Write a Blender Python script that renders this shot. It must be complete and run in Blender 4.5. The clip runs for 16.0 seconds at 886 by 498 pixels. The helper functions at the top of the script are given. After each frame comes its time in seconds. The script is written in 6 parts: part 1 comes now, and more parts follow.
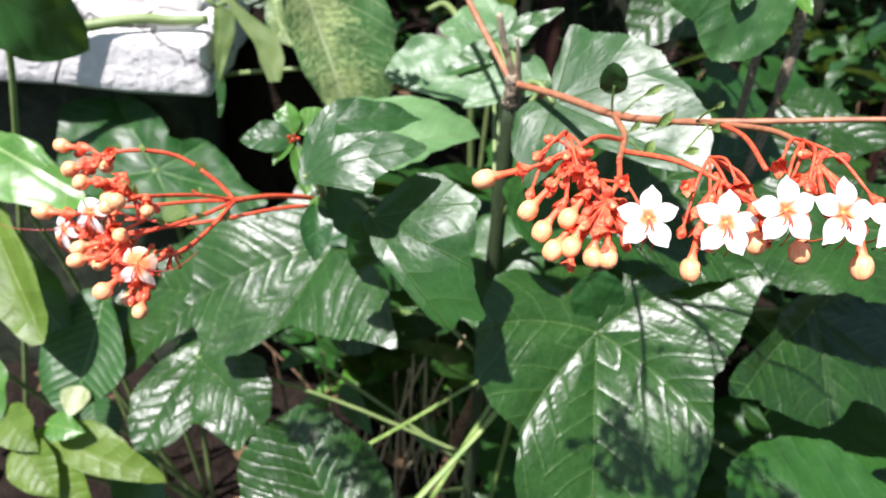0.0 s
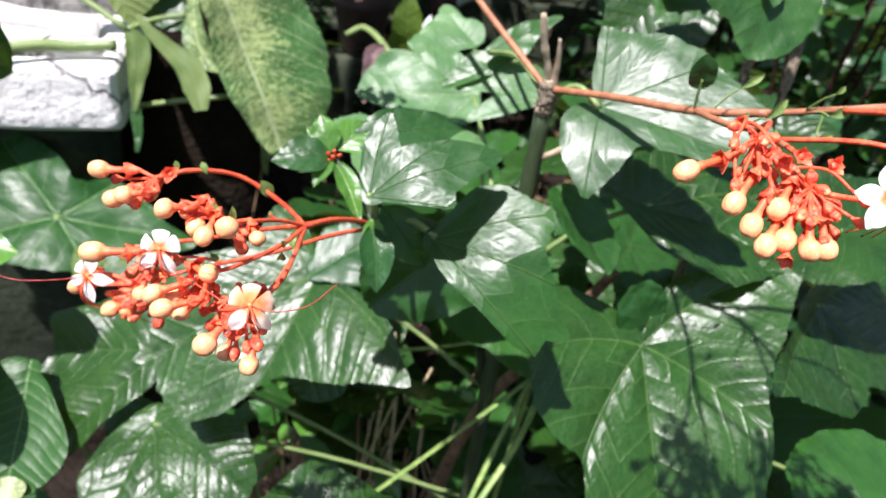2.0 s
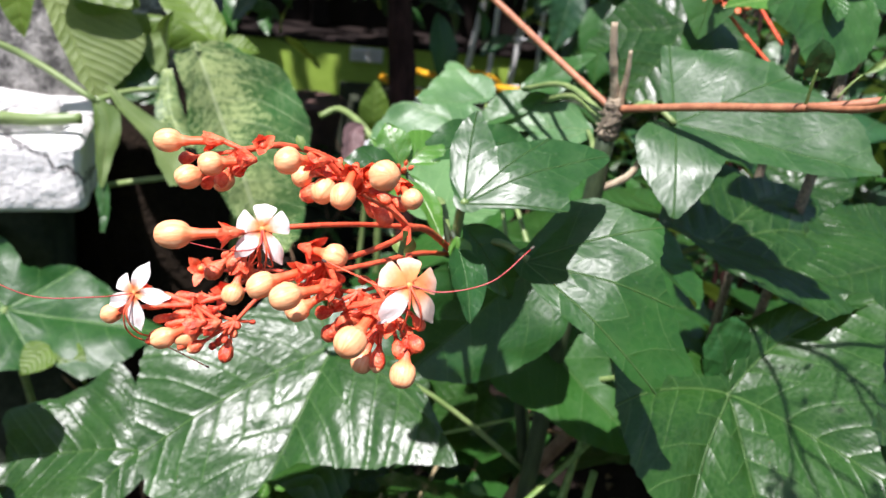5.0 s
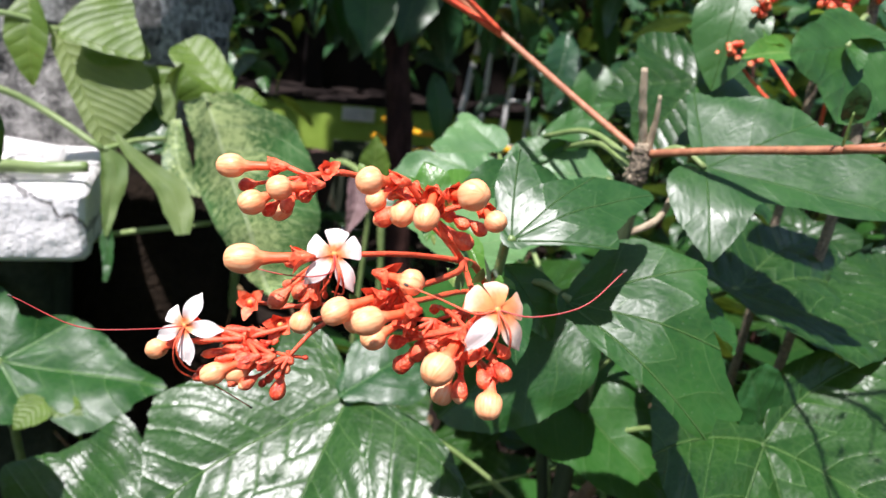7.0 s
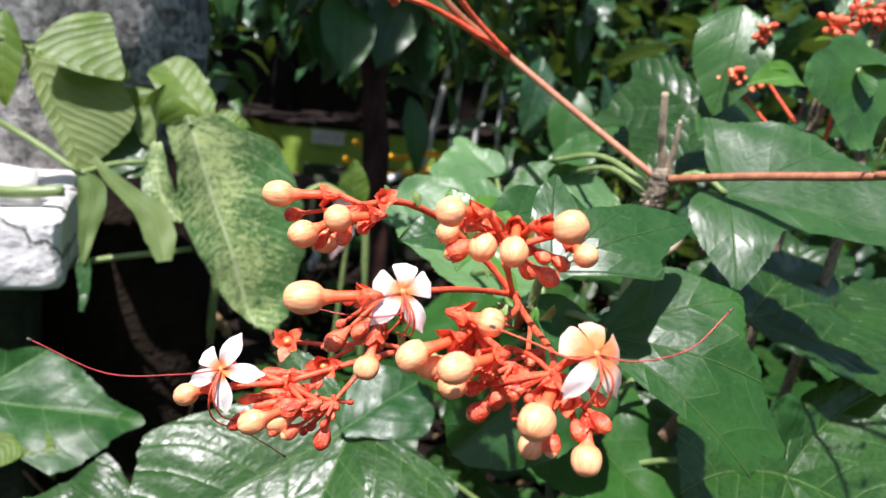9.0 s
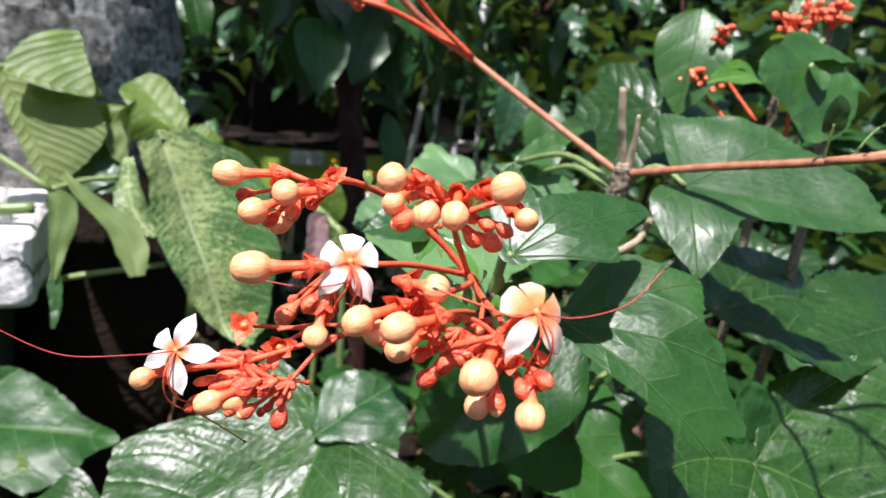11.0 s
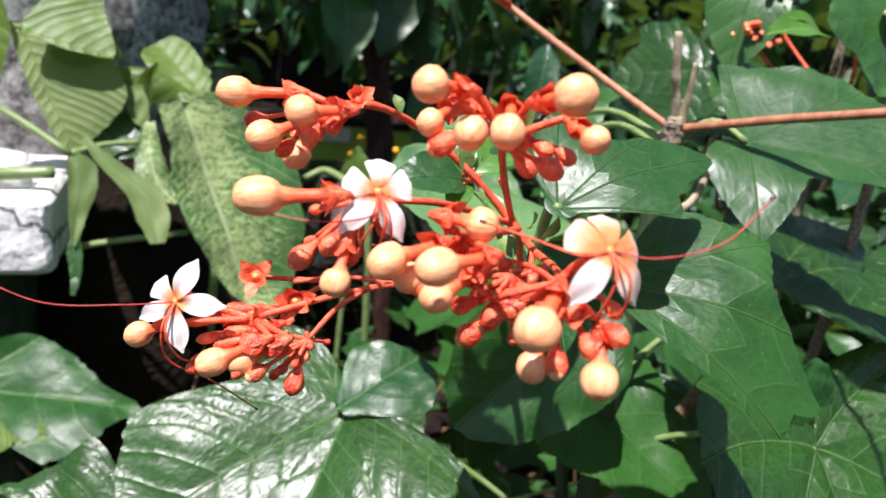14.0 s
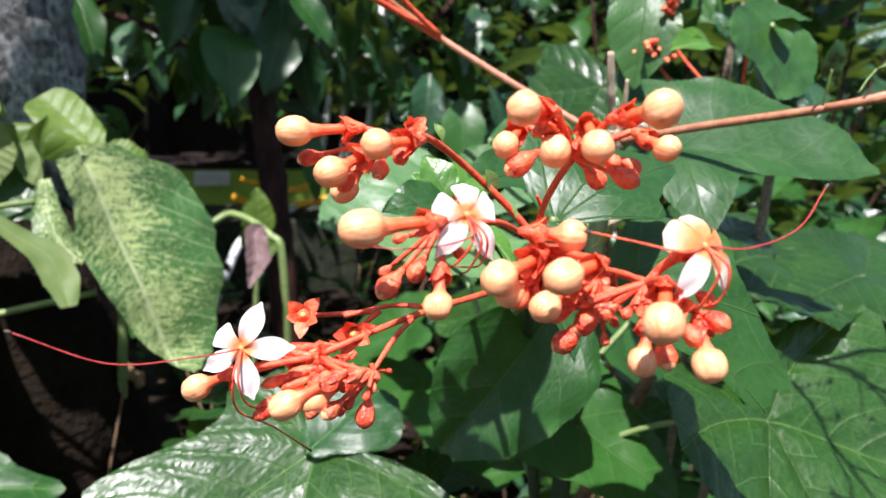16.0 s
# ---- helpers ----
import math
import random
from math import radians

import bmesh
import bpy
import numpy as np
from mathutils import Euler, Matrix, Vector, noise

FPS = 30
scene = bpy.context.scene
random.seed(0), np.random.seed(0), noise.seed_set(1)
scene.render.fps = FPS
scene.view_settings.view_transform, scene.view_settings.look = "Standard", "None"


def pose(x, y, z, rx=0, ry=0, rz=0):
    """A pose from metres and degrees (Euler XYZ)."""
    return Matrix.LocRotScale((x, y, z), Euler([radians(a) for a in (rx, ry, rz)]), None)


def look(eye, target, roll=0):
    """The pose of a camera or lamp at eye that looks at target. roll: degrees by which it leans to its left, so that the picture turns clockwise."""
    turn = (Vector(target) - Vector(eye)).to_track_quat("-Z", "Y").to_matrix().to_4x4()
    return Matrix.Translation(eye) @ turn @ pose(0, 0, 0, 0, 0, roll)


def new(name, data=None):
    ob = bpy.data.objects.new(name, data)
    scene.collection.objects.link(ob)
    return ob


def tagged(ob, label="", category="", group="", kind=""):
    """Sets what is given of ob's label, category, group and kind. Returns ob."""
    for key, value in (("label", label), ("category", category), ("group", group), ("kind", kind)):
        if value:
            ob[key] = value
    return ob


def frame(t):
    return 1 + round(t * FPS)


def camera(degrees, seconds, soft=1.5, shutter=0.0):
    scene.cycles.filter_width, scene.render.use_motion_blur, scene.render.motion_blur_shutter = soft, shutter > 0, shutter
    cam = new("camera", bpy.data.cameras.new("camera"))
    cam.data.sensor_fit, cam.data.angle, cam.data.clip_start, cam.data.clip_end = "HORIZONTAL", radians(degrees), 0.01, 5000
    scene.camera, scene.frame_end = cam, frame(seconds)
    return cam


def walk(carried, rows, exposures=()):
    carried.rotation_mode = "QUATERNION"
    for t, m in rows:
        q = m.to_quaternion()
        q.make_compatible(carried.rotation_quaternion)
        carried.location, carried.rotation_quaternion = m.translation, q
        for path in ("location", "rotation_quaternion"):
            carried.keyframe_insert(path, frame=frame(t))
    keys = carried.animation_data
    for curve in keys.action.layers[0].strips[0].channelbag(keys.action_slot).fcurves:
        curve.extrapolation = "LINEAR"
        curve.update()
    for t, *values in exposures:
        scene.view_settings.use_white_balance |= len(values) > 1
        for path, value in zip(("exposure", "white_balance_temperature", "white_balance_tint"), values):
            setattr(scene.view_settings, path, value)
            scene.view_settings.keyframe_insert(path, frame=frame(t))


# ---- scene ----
cam = camera(64.0, 16.0)
cam.data.dof.use_dof = True
cam.data.dof.focus_distance = 0.21
cam.data.dof.aperture_fstop = 18.0
PATH = [
    (0.0, (0.039, 0.031, 1.093), (0.062, 1.611, -0.133), 4.58),
    (0.5, (-0.003, 0.053, 1.090), (0.177, 1.643, -0.109), 6.45),
    (1.0, (-0.029, 0.061, 1.083), (0.279, 1.638, -0.107), 7.78),
    (1.5, (-0.049, 0.048, 1.060), (0.281, 1.655, -0.083), 7.66),
    (2.0, (-0.078, 0.070, 1.049), (0.330, 1.681, -0.064), 7.96),
    (2.5, (-0.116, 0.112, 1.045), (0.416, 1.700, -0.049), 8.54),
    (3.0, (-0.117, 0.118, 1.030), (0.458, 1.735, 0.003), 8.40),
    (3.5, (-0.112, 0.112, 1.008), (0.484, 1.749, 0.024), 7.81),
    (4.0, (-0.118, 0.118, 1.003), (0.527, 1.773, 0.084), 7.75),
    (4.5, (-0.129, 0.117, 0.989), (0.462, 1.806, 0.097), 7.51),
    (5.0, (-0.140, 0.116, 0.969), (0.452, 1.844, 0.155), 7.85),
    (5.2, (-0.144, 0.126, 0.959), (0.443, 1.864, 0.162), 7.96),
    (7.3, (-0.167, 0.126, 0.954), (0.469, 1.907, 0.305), 8.33),
    (7.5, (-0.170, 0.131, 0.953), (0.470, 1.911, 0.303), 8.31),
    (8.0, (-0.171, 0.136, 0.945), (0.468, 1.923, 0.312), 8.04),
    (8.5, (-0.170, 0.137, 0.946), (0.488, 1.929, 0.349), 8.27),
    (9.0, (-0.184, 0.151, 0.948), (0.535, 1.925, 0.367), 8.84),
    (11.3, (-0.174, 0.135, 0.933), (0.593, 1.912, 0.426), 7.45),
    (11.5, (-0.173, 0.132, 0.925), (0.594, 1.909, 0.424), 7.10),
    (12.0, (-0.175, 0.146, 0.935), (0.618, 1.895, 0.378), 7.47),
    (12.5, (-0.170, 0.135, 0.935), (0.616, 1.884, 0.367), 6.82),
    (13.0, (-0.158, 0.116, 0.924), (0.544, 1.906, 0.373), 6.37),
    (13.5, (-0.153, 0.145, 0.922), (0.529, 1.936, 0.348), 7.35),
    (14.0, (-0.168, 0.167, 0.919), (0.528, 1.949, 0.334), 7.80),
    (14.5, (-0.177, 0.156, 0.913), (0.486, 1.954, 0.339), 8.01),
    (15.0, (-0.183, 0.163, 0.909), (0.581, 1.937, 0.389), 6.94),
    (15.5, (-0.206, 0.191, 0.922), (0.715, 1.894, 0.420), 6.39),
    (16.0, (-0.211, 0.179, 0.914), (0.778, 1.852, 0.442), 4.26),
]
walk(cam, [(t, look(eye, target, roll)) for t, eye, target, roll in PATH], [(0.0, 1.10), (2.0, 1.12), (3.5, 1.14), (5.0, 1.04), (7.0, 0.98), (14.5, 1.0), (16.0, 1.18)])

# ---- light: high sun from behind the camera, clear sky ----
SUN = Vector((-0.31, -0.27, 0.91)).normalized()
world = bpy.data.worlds.new("sky")
scene.world = world
world.use_nodes = True
wn = world.node_tree.nodes
sky = wn.new("ShaderNodeTexSky")
sky.sky_type = "NISHITA"
sky.sun_disc = False
sky.sun_elevation = math.asin(SUN.z)
sky.sun_rotation = math.atan2(SUN.x, SUN.y)
world.node_tree.links.new(sky.outputs["Color"], wn["Background"].inputs["Color"])
wn["Background"].inputs["Strength"].default_value = 0.064
lamp = bpy.data.lights.new("sun", "SUN")
lamp.energy, lamp.angle, lamp.color = 4.8, radians(0.9), (1.0, 0.935, 0.97)
new("sun", lamp).matrix_world = look(SUN * 20, (0, 0, 0))


# ---- node helpers ----
class Nodes:
    """Short hand for building one material's node tree."""

    def __init__(self, name):
        self.mat = bpy.data.materials.new(name)
        self.mat.use_nodes = True
        self.tree = self.mat.node_tree
        self.bsdf = self.tree.nodes["Principled BSDF"]
        self.out = self.tree.nodes["Material Output"]

    def add(self, kind, **sets):
        n = self.tree.nodes.new(kind)
        for k, v in sets.items():
            setattr(n, k, v)
        return n

    def link(self, a, b):
        self.tree.links.new(a, b)

    def put(self, socket, v):
        if isinstance(v, bpy.types.NodeSocket):
            self.link(v, socket)
        else:
            socket.default_value = v

    def math(self, op, a, b=0.0, c=0.0):
        n = self.add("ShaderNodeMath", operation=op)
        for i, v in enumerate((a, b, c)):
            self.put(n.inputs[i], v)
        return n.outputs[0]

    def span(self, v, a, b, c=0.0, d=1.0):
        n = self.add("ShaderNodeMapRange", interpolation_type="SMOOTHSTEP")
        for i, x in enumerate((v, a, b, c, d)):
            self.put(n.inputs[i], x)
        return n.outputs[0]

    def mix(self, f, a, b):
        n = self.add("ShaderNodeMix", data_type="RGBA")
        self.put(n.inputs[0], f)
        for s, v in ((n.inputs[6], a), (n.inputs[7], b)):
            self.put(s, v if isinstance(v, bpy.types.NodeSocket) else (*v, 1.0))
        return n.outputs[2]

    def vec(self, x, y, z=0.0):
        n = self.add("ShaderNodeCombineXYZ")
        for i, v in enumerate((x, y, z)):
            self.put(n.inputs[i], v)
        return n.outputs[0]

    def noise(self, vector, scale, detail=3.0, rough=0.55):
        n = self.add("ShaderNodeTexNoise")
        self.link(vector, n.inputs["Vector"])
        n.inputs["Scale"].default_value = scale
        n.inputs["Detail"].default_value = detail
        n.inputs["Roughness"].default_value = rough
        return n.outputs["Fac"]

    def cells(self, vector, scale, feature="DISTANCE_TO_EDGE"):
        n = self.add("ShaderNodeTexVoronoi", feature=feature)
        self.link(vector, n.inputs["Vector"])
        n.inputs["Scale"].default_value = scale
        return n.outputs["Distance"]

    def place(self):
        return self.add("ShaderNodeNewGeometry").outputs["Position"]

    def local(self):
        return self.add("ShaderNodeTexCoord").outputs["Object"]

    def random(self):
        return self.add("ShaderNodeObjectInfo").outputs["Random"]

    def uv(self):
        n = self.add("ShaderNodeSeparateXYZ")
        self.link(self.add("ShaderNodeUVMap").outputs["UV"], n.inputs[0])
        return n.outputs[0], n.outputs[1]

    def bump(self, height, distance, strength=1.0):
        n = self.add("ShaderNodeBump")
        n.inputs["Strength"].default_value = strength
        n.inputs["Distance"].default_value = distance
        self.link(height, n.inputs["Height"])
        self.link(n.outputs["Normal"], self.bsdf.inputs["Normal"])
        return n.outputs["Normal"]

    def set(self, **values):
        for k, v in values.items():
            s = self.bsdf.inputs[k.replace("_", " ").title().replace("Ior", "IOR")]
            self.put(s, (*v, 1.0) if isinstance(v, tuple) else v)

    def translucent(self, color, share):
        t = self.add("ShaderNodeBsdfTranslucent")
        self.put(t.inputs["Color"], (*color, 1.0) if isinstance(color, tuple) else color)
        m = self.add("ShaderNodeMixShader")
        m.inputs[0].default_value = share
        self.link(self.bsdf.outputs[0], m.inputs[1])
        self.link(t.outputs[0], m.inputs[2])
        self.link(m.outputs[0], self.out.inputs["Surface"])


def leaf_material(name, dark, light, vein, rough=0.32, spacing=0.15, slope=0.75, through_light=0.18, bump=0.0016,
                  line=0.006, rib=0.012, pale=None, streak=0.5, quilt=0.8, lump=1.5, rungs=0.4, crinkle=0.3, gloss=0.72):
    """Leaf skin with midrib, side veins, fine net and blistered relief; u runs along the nearest main vein, v away from it."""
    m = Nodes(name)
    s, d = m.uv()
    bend = m.math("MULTIPLY", m.math("MULTIPLY", d, d), 0.5)
    k = m.math("DIVIDE", m.math("SUBTRACT", m.math("SUBTRACT", s, m.math("MULTIPLY", d, slope)), bend), spacing)
    place = m.place()
    tri = m.math("ABSOLUTE", m.math("MULTIPLY", m.math("SUBTRACT", m.math("FRACT", k), 0.5), 2.0))
    side = m.span(tri, 1.0 - 2 * line / spacing, 1.0)
    mid = m.span(d, 0.0, rib, 1.0, 0.0)
    veins = m.math("MAXIMUM", mid, m.math("MULTIPLY", side, 0.75))
    strip = m.math("FLOOR", k)
    shift = m.noise(m.vec(m.math("MULTIPLY", strip, 3.7), m.math("MULTIPLY", d, 5.0), 0.0), 1.0, 1.0)
    across = m.math("ADD", m.math("DIVIDE", d, spacing * 0.42), m.math("ADD", m.math("MULTIPLY", shift, 2.2), m.math("MULTIPLY", m.math("FRACT", k), 0.35)))
    rung = m.math("ABSOLUTE", m.math("MULTIPLY", m.math("SUBTRACT", m.math("FRACT", across), 0.5), 2.0))
    rungline = m.span(rung, 0.86, 1.0, 0.0, 2.5 * rungs)
    net = m.cells(m.vec(m.math("MULTIPLY", k, 3.0), m.math("MULTIPLY", across, 2.6), 0.0), 1.0)
    netline = m.math("MAXIMUM", m.span(net, 0.0, 0.10, 0.6, 0.0), rungline)
    patch = m.noise(place, 22.0, 4.0)
    fine = m.noise(place, 420.0, 2.0)
    rnd = m.random()
    col = m.mix(m.span(m.math("ADD", patch, m.math("MULTIPLY", m.math("SUBTRACT", rnd, 0.5), 0.35)), 0.3, 0.7), dark, light)
    col = m.mix(m.math("MULTIPLY", m.span(fine, 0.35, 0.75), 0.3), col, light)
    col = m.mix(m.math("MULTIPLY", netline, 0.20), col, vein)
    if pale:
        blot = m.noise(m.vec(m.math("MULTIPLY", k, 5.5), m.math("MULTIPLY", d, 19.0), rnd), 1.0, 9.0, 0.85)
        near = m.math("ADD", m.span(d, 0.0, 0.3, 0.10, -0.06), m.math("MULTIPLY", m.math("SUBTRACT", m.noise(place, 14.0, 2.0), 0.5), 0.30))
        blot = m.math("ADD", blot, m.math("MULTIPLY", m.math("SUBTRACT", fine, 0.5), 0.55))
        col = m.mix(m.math("MULTIPLY", m.span(m.math("ADD", blot, near), 0.95 - streak, 1.13 - streak), 0.85), col, pale)
    col = m.mix(m.math("MULTIPLY", veins, 0.85), col, vein)
    specks = m.span(m.cells(place, 260.0, "F1"), 0.08, 0.16, 0.06, 0.0)
    col = m.mix(specks, col, (0.55, 0.6, 0.45))
    m.set(base_color=col, roughness=m.math("ADD", m.math("MULTIPLY", m.noise(place, 60.0, 3.0), 0.22), rough - 0.11), specular_ior_level=gloss)
    pillow = m.math("SUBTRACT", 1.0, m.math("POWER", tri, 2.4))
    cross = m.math("SUBTRACT", 1.0, m.math("POWER", rung, 3.0))
    h = m.math("ADD", m.math("MULTIPLY", pillow, quilt), m.math("ADD", m.math("MULTIPLY", cross, quilt * rungs), m.math("MULTIPLY", m.span(net, 0.0, 0.5), 0.10)))
    h = m.math("ADD", h, m.math("MULTIPLY", fine, 0.05))
    h = m.math("SUBTRACT", h, m.math("MULTIPLY", mid, 0.5))
    h = m.math("ADD", h, m.math("ADD", m.math("MULTIPLY", m.noise(place, 38.0, 1.5), lump), m.math("MULTIPLY", m.noise(place, 210.0, 2.0), crinkle)))
    m.bump(h, bump)
    m.translucent(m.mix(0.5, col, (0.30, 0.42, 0.04)), through_light)
    return m.mat


LEAF = leaf_material("glossy_shrub_leaf", (0.008, 0.036, 0.005), (0.018, 0.066, 0.009), (0.13, 0.24, 0.07), rough=0.35, spacing=0.135, bump=0.0018, line=0.0030, rib=0.0050, quilt=0.5, lump=0.35, rungs=0.16, crinkle=0.08, gloss=0.50)
LEAF_DEEP = leaf_material("deep_green_leaf", (0.010, 0.050, 0.009), (0.023, 0.092, 0.014), (0.09, 0.17, 0.05), rough=0.40, spacing=0.24, bump=0.0014, line=0.004, rib=0.007, quilt=0.30, rungs=0.10, crinkle=0.03, lump=0.5, gloss=0.45)
LEAF_PALE = leaf_material("pale_green_leaf", (0.015, 0.062, 0.013), (0.034, 0.108, 0.022), (0.075, 0.160, 0.045), rough=0.39, spacing=0.26, slope=0.9, bump=0.0013, line=0.004, rib=0.006, quilt=0.25, lump=0.5, rungs=0.06, crinkle=0.03, gloss=0.50)
LEAF_SOFT = leaf_material("soft_pale_leaf", (0.058, 0.148, 0.050), (0.105, 0.220, 0.078), (0.26, 0.38, 0.17), rough=0.45, spacing=0.13, slope=0.7, bump=0.0010, line=0.0035, rib=0.006, quilt=0.22, lump=0.5, rungs=0.3, crinkle=0.1, gloss=0.55)
LEAF_SMOOTH = leaf_material("smooth_glossy_leaf", (0.008, 0.050, 0.011), (0.020, 0.090, 0.018), (0.12, 0.23, 0.08), rough=0.40, spacing=0.25, bump=0.0010, line=0.005, rib=0.010, quilt=0.2, lump=0.6, rungs=0.0, crinkle=0.03, gloss=0.5)
LEAF_MATT = leaf_material("arrowhead_leaf", (0.009, 0.056, 0.008), (0.020, 0.095, 0.013), (0.10, 0.20, 0.05), rough=0.42, spacing=0.2, bump=0.0012, line=0.004, rib=0.008, quilt=0.5, lump=1.0, rungs=0.1, crinkle=0.1, gloss=0.35)
LEAF_YOUNG = leaf_material("young_leaf", (0.040, 0.140, 0.018), (0.09, 0.245, 0.030), (0.28, 0.42, 0.13), rough=0.35, spacing=0.2, through_light=0.3, bump=0.0006, line=0.005, quilt=0.2, rungs=0.08, crinkle=0.1, lump=1.0)
ARUM_LEAF = leaf_material("variegated_leaf", (0.014, 0.068, 0.016), (0.034, 0.115, 0.026), (0.46, 0.54, 0.30), rough=0.45, spacing=0.10, slope=0.5,
                          through_light=0.15, bump=0.0012, line=0.003, rib=0.012, pale=(0.46, 0.55, 0.23), streak=0.46, quilt=0.25, lump=1.2, rungs=0.25, crinkle=0.15, gloss=0.3)
ARUM_BACK = leaf_material("pale_leaf_underside", (0.095, 0.145, 0.040), (0.150, 0.205, 0.062), (0.20, 0.26, 0.095), rough=0.55, spacing=0.09, slope=0.9,
                          through_light=0.3, bump=0.0018, line=0.004, quilt=0.5, rungs=0.0, gloss=0.3)
BLADE = leaf_material("smooth_blade", (0.085, 0.150, 0.040), (0.150, 0.215, 0.065), (0.20, 0.27, 0.10), rough=0.5, spacing=0.05, slope=3.0, through_light=0.3, bump=0.0008, line=0.002, rib=0.008, quilt=0.1, lump=1.0, rungs=0.0, crinkle=0.2, gloss=0.3)
LIME_LEAF = leaf_material("lime_leaf", (0.065, 0.125, 0.014), (0.11, 0.19, 0.022), (0.21, 0.29, 0.07), rough=0.48, spacing=0.16, slope=0.6, through_light=0.3, bump=0.0012, line=0.003, rib=0.008, quilt=0.5, lump=1.2, rungs=0.05, gloss=0.45)
FAR_LEAF = leaf_material("dark_tree_leaf", (0.008, 0.040, 0.015), (0.021, 0.082, 0.027), (0.08, 0.14, 0.06), rough=0.34, spacing=0.13, slope=0.6, bump=0.0016, line=0.004, quilt=0.4, rungs=0.1)
DRY_LEAF = leaf_material("dry_leaf", (0.10, 0.05, 0.02), (0.24, 0.14, 0.06), (0.30, 0.2, 0.1), rough=0.7, spacing=0.12, bump=0.002)

LOW_LEAF = leaf_material("dark_veined_leaf", (0.008, 0.046, 0.009), (0.018, 0.080, 0.014), (0.22, 0.33, 0.13), rough=0.44, spacing=0.085, slope=0.55, bump=0.0012, line=0.0035, rib=0.008, quilt=0.5, lump=1.0, rungs=0.05, gloss=0.4)
PATCHED = leaf_material("cream_patched_leaf", (0.16, 0.22, 0.08), (0.30, 0.35, 0.16), (0.30, 0.40, 0.15), rough=0.45, spacing=0.085, slope=0.55, bump=0.0010, line=0.003, pale=(0.62, 0.64, 0.42), streak=0.5, quilt=0.4, gloss=0.4)
WITHERED = leaf_material("withered_leaf", (0.13, 0.075, 0.075), (0.24, 0.15, 0.15), (0.30, 0.21, 0.20), rough=0.5, spacing=0.14, bump=0.0012, line=0.004, quilt=0.4, rungs=0.1, crinkle=0.2, gloss=0.4)


def plain_material(name, a, b, scale, rough, bump=0.0005, streaky=None, gloss=0.5, shine=0.0, share=0.0):
    """Two tones in grain and blotches; streaky stretches the grain along one axis."""
    m = Nodes(name)
    p = m.place()
    if streaky:
        n = m.add("ShaderNodeMapping")
        n.inputs["Scale"].default_value = streaky
        m.link(p, n.inputs["Vector"])
        p = n.outputs["Vector"]
    f = m.noise(p, scale, 4.0, 0.6)
    g = m.noise(p, scale * 7, 3.0)
    col = m.mix(m.span(m.math("ADD", m.math("MULTIPLY", f, 0.7), m.math("MULTIPLY", g, 0.3)), 0.33, 0.67), a, b)
    m.set(base_color=col, roughness=m.math("ADD", m.math("MULTIPLY", g, 0.2), rough - 0.1), specular_ior_level=gloss, metallic=shine)
    m.bump(m.math("ADD", f, m.math("MULTIPLY", g, 0.5)), bump)
    if share:
        m.translucent(col, share)
    return m.mat


def bud_material():
    """Peach bud skin with fine darker lines that run from the tube to the tip."""
    m = Nodes("peach_bud")
    s, d = m.uv()
    lines = m.noise(m.vec(m.math("MULTIPLY", d, 15.0), m.math("MULTIPLY", s, 3.0), m.random()), 1.0, 3.0, 0.6)
    blotch = m.noise(m.place(), 260.0, 3.0)
    col = m.mix(m.span(lines, 0.35, 0.68), (1.0, 0.50, 0.25), (0.98, 0.34, 0.13))
    col = m.mix(m.math("MULTIPLY", m.span(blotch, 0.5, 0.75), 0.5), col, (1.0, 0.58, 0.34))
    col = m.mix(m.span(s, 0.36, 0.66), (0.92, 0.13, 0.045), col)
    col = m.mix(m.math("MULTIPLY", m.span(lines, 0.60, 0.72), m.span(s, 0.5, 0.7, 0.0, 0.35)), col, (0.80, 0.20, 0.06))
    m.set(base_color=col, roughness=0.45, specular_ior_level=0.55)
    m.bump(m.math("ADD", m.math("MULTIPLY", lines, 0.6), blotch), 0.0003)
    m.translucent(col, 0.04)
    return m.mat


def petal_material(name="white_petal", flush=0.0):
    """White petal that turns orange at its foot; flush spreads the orange."""
    m = Nodes(name)
    s, d = m.uv()
    n = m.noise(m.place(), 500.0, 3.0)
    lines = m.noise(m.vec(m.math("MULTIPLY", d, 60.0), m.math("MULTIPLY", s, 2.0)), 1.0, 2.0)
    col = m.mix(m.span(m.math("ADD", s, m.math("MULTIPLY", m.math("SUBTRACT", n, 0.5), 0.2)), 0.08 + flush, 0.40 + 2.2 * flush), (0.92, 0.30, 0.10), (0.94, 0.90 - 1.2 * flush, 0.86 - 2.0 * flush))
    col = m.mix(m.math("MULTIPLY", m.span(lines, 0.5, 0.75), 0.12), col, (0.88, 0.60, 0.48))
    m.set(base_color=col, roughness=0.5, specular_ior_level=0.3)
    m.bump(lines, 0.0003)
    m.translucent(col, 0.15)
    return m.mat


BUD = bud_material()
PETAL = petal_material()
PETAL_PEACH = petal_material("peach_petal", 0.12)


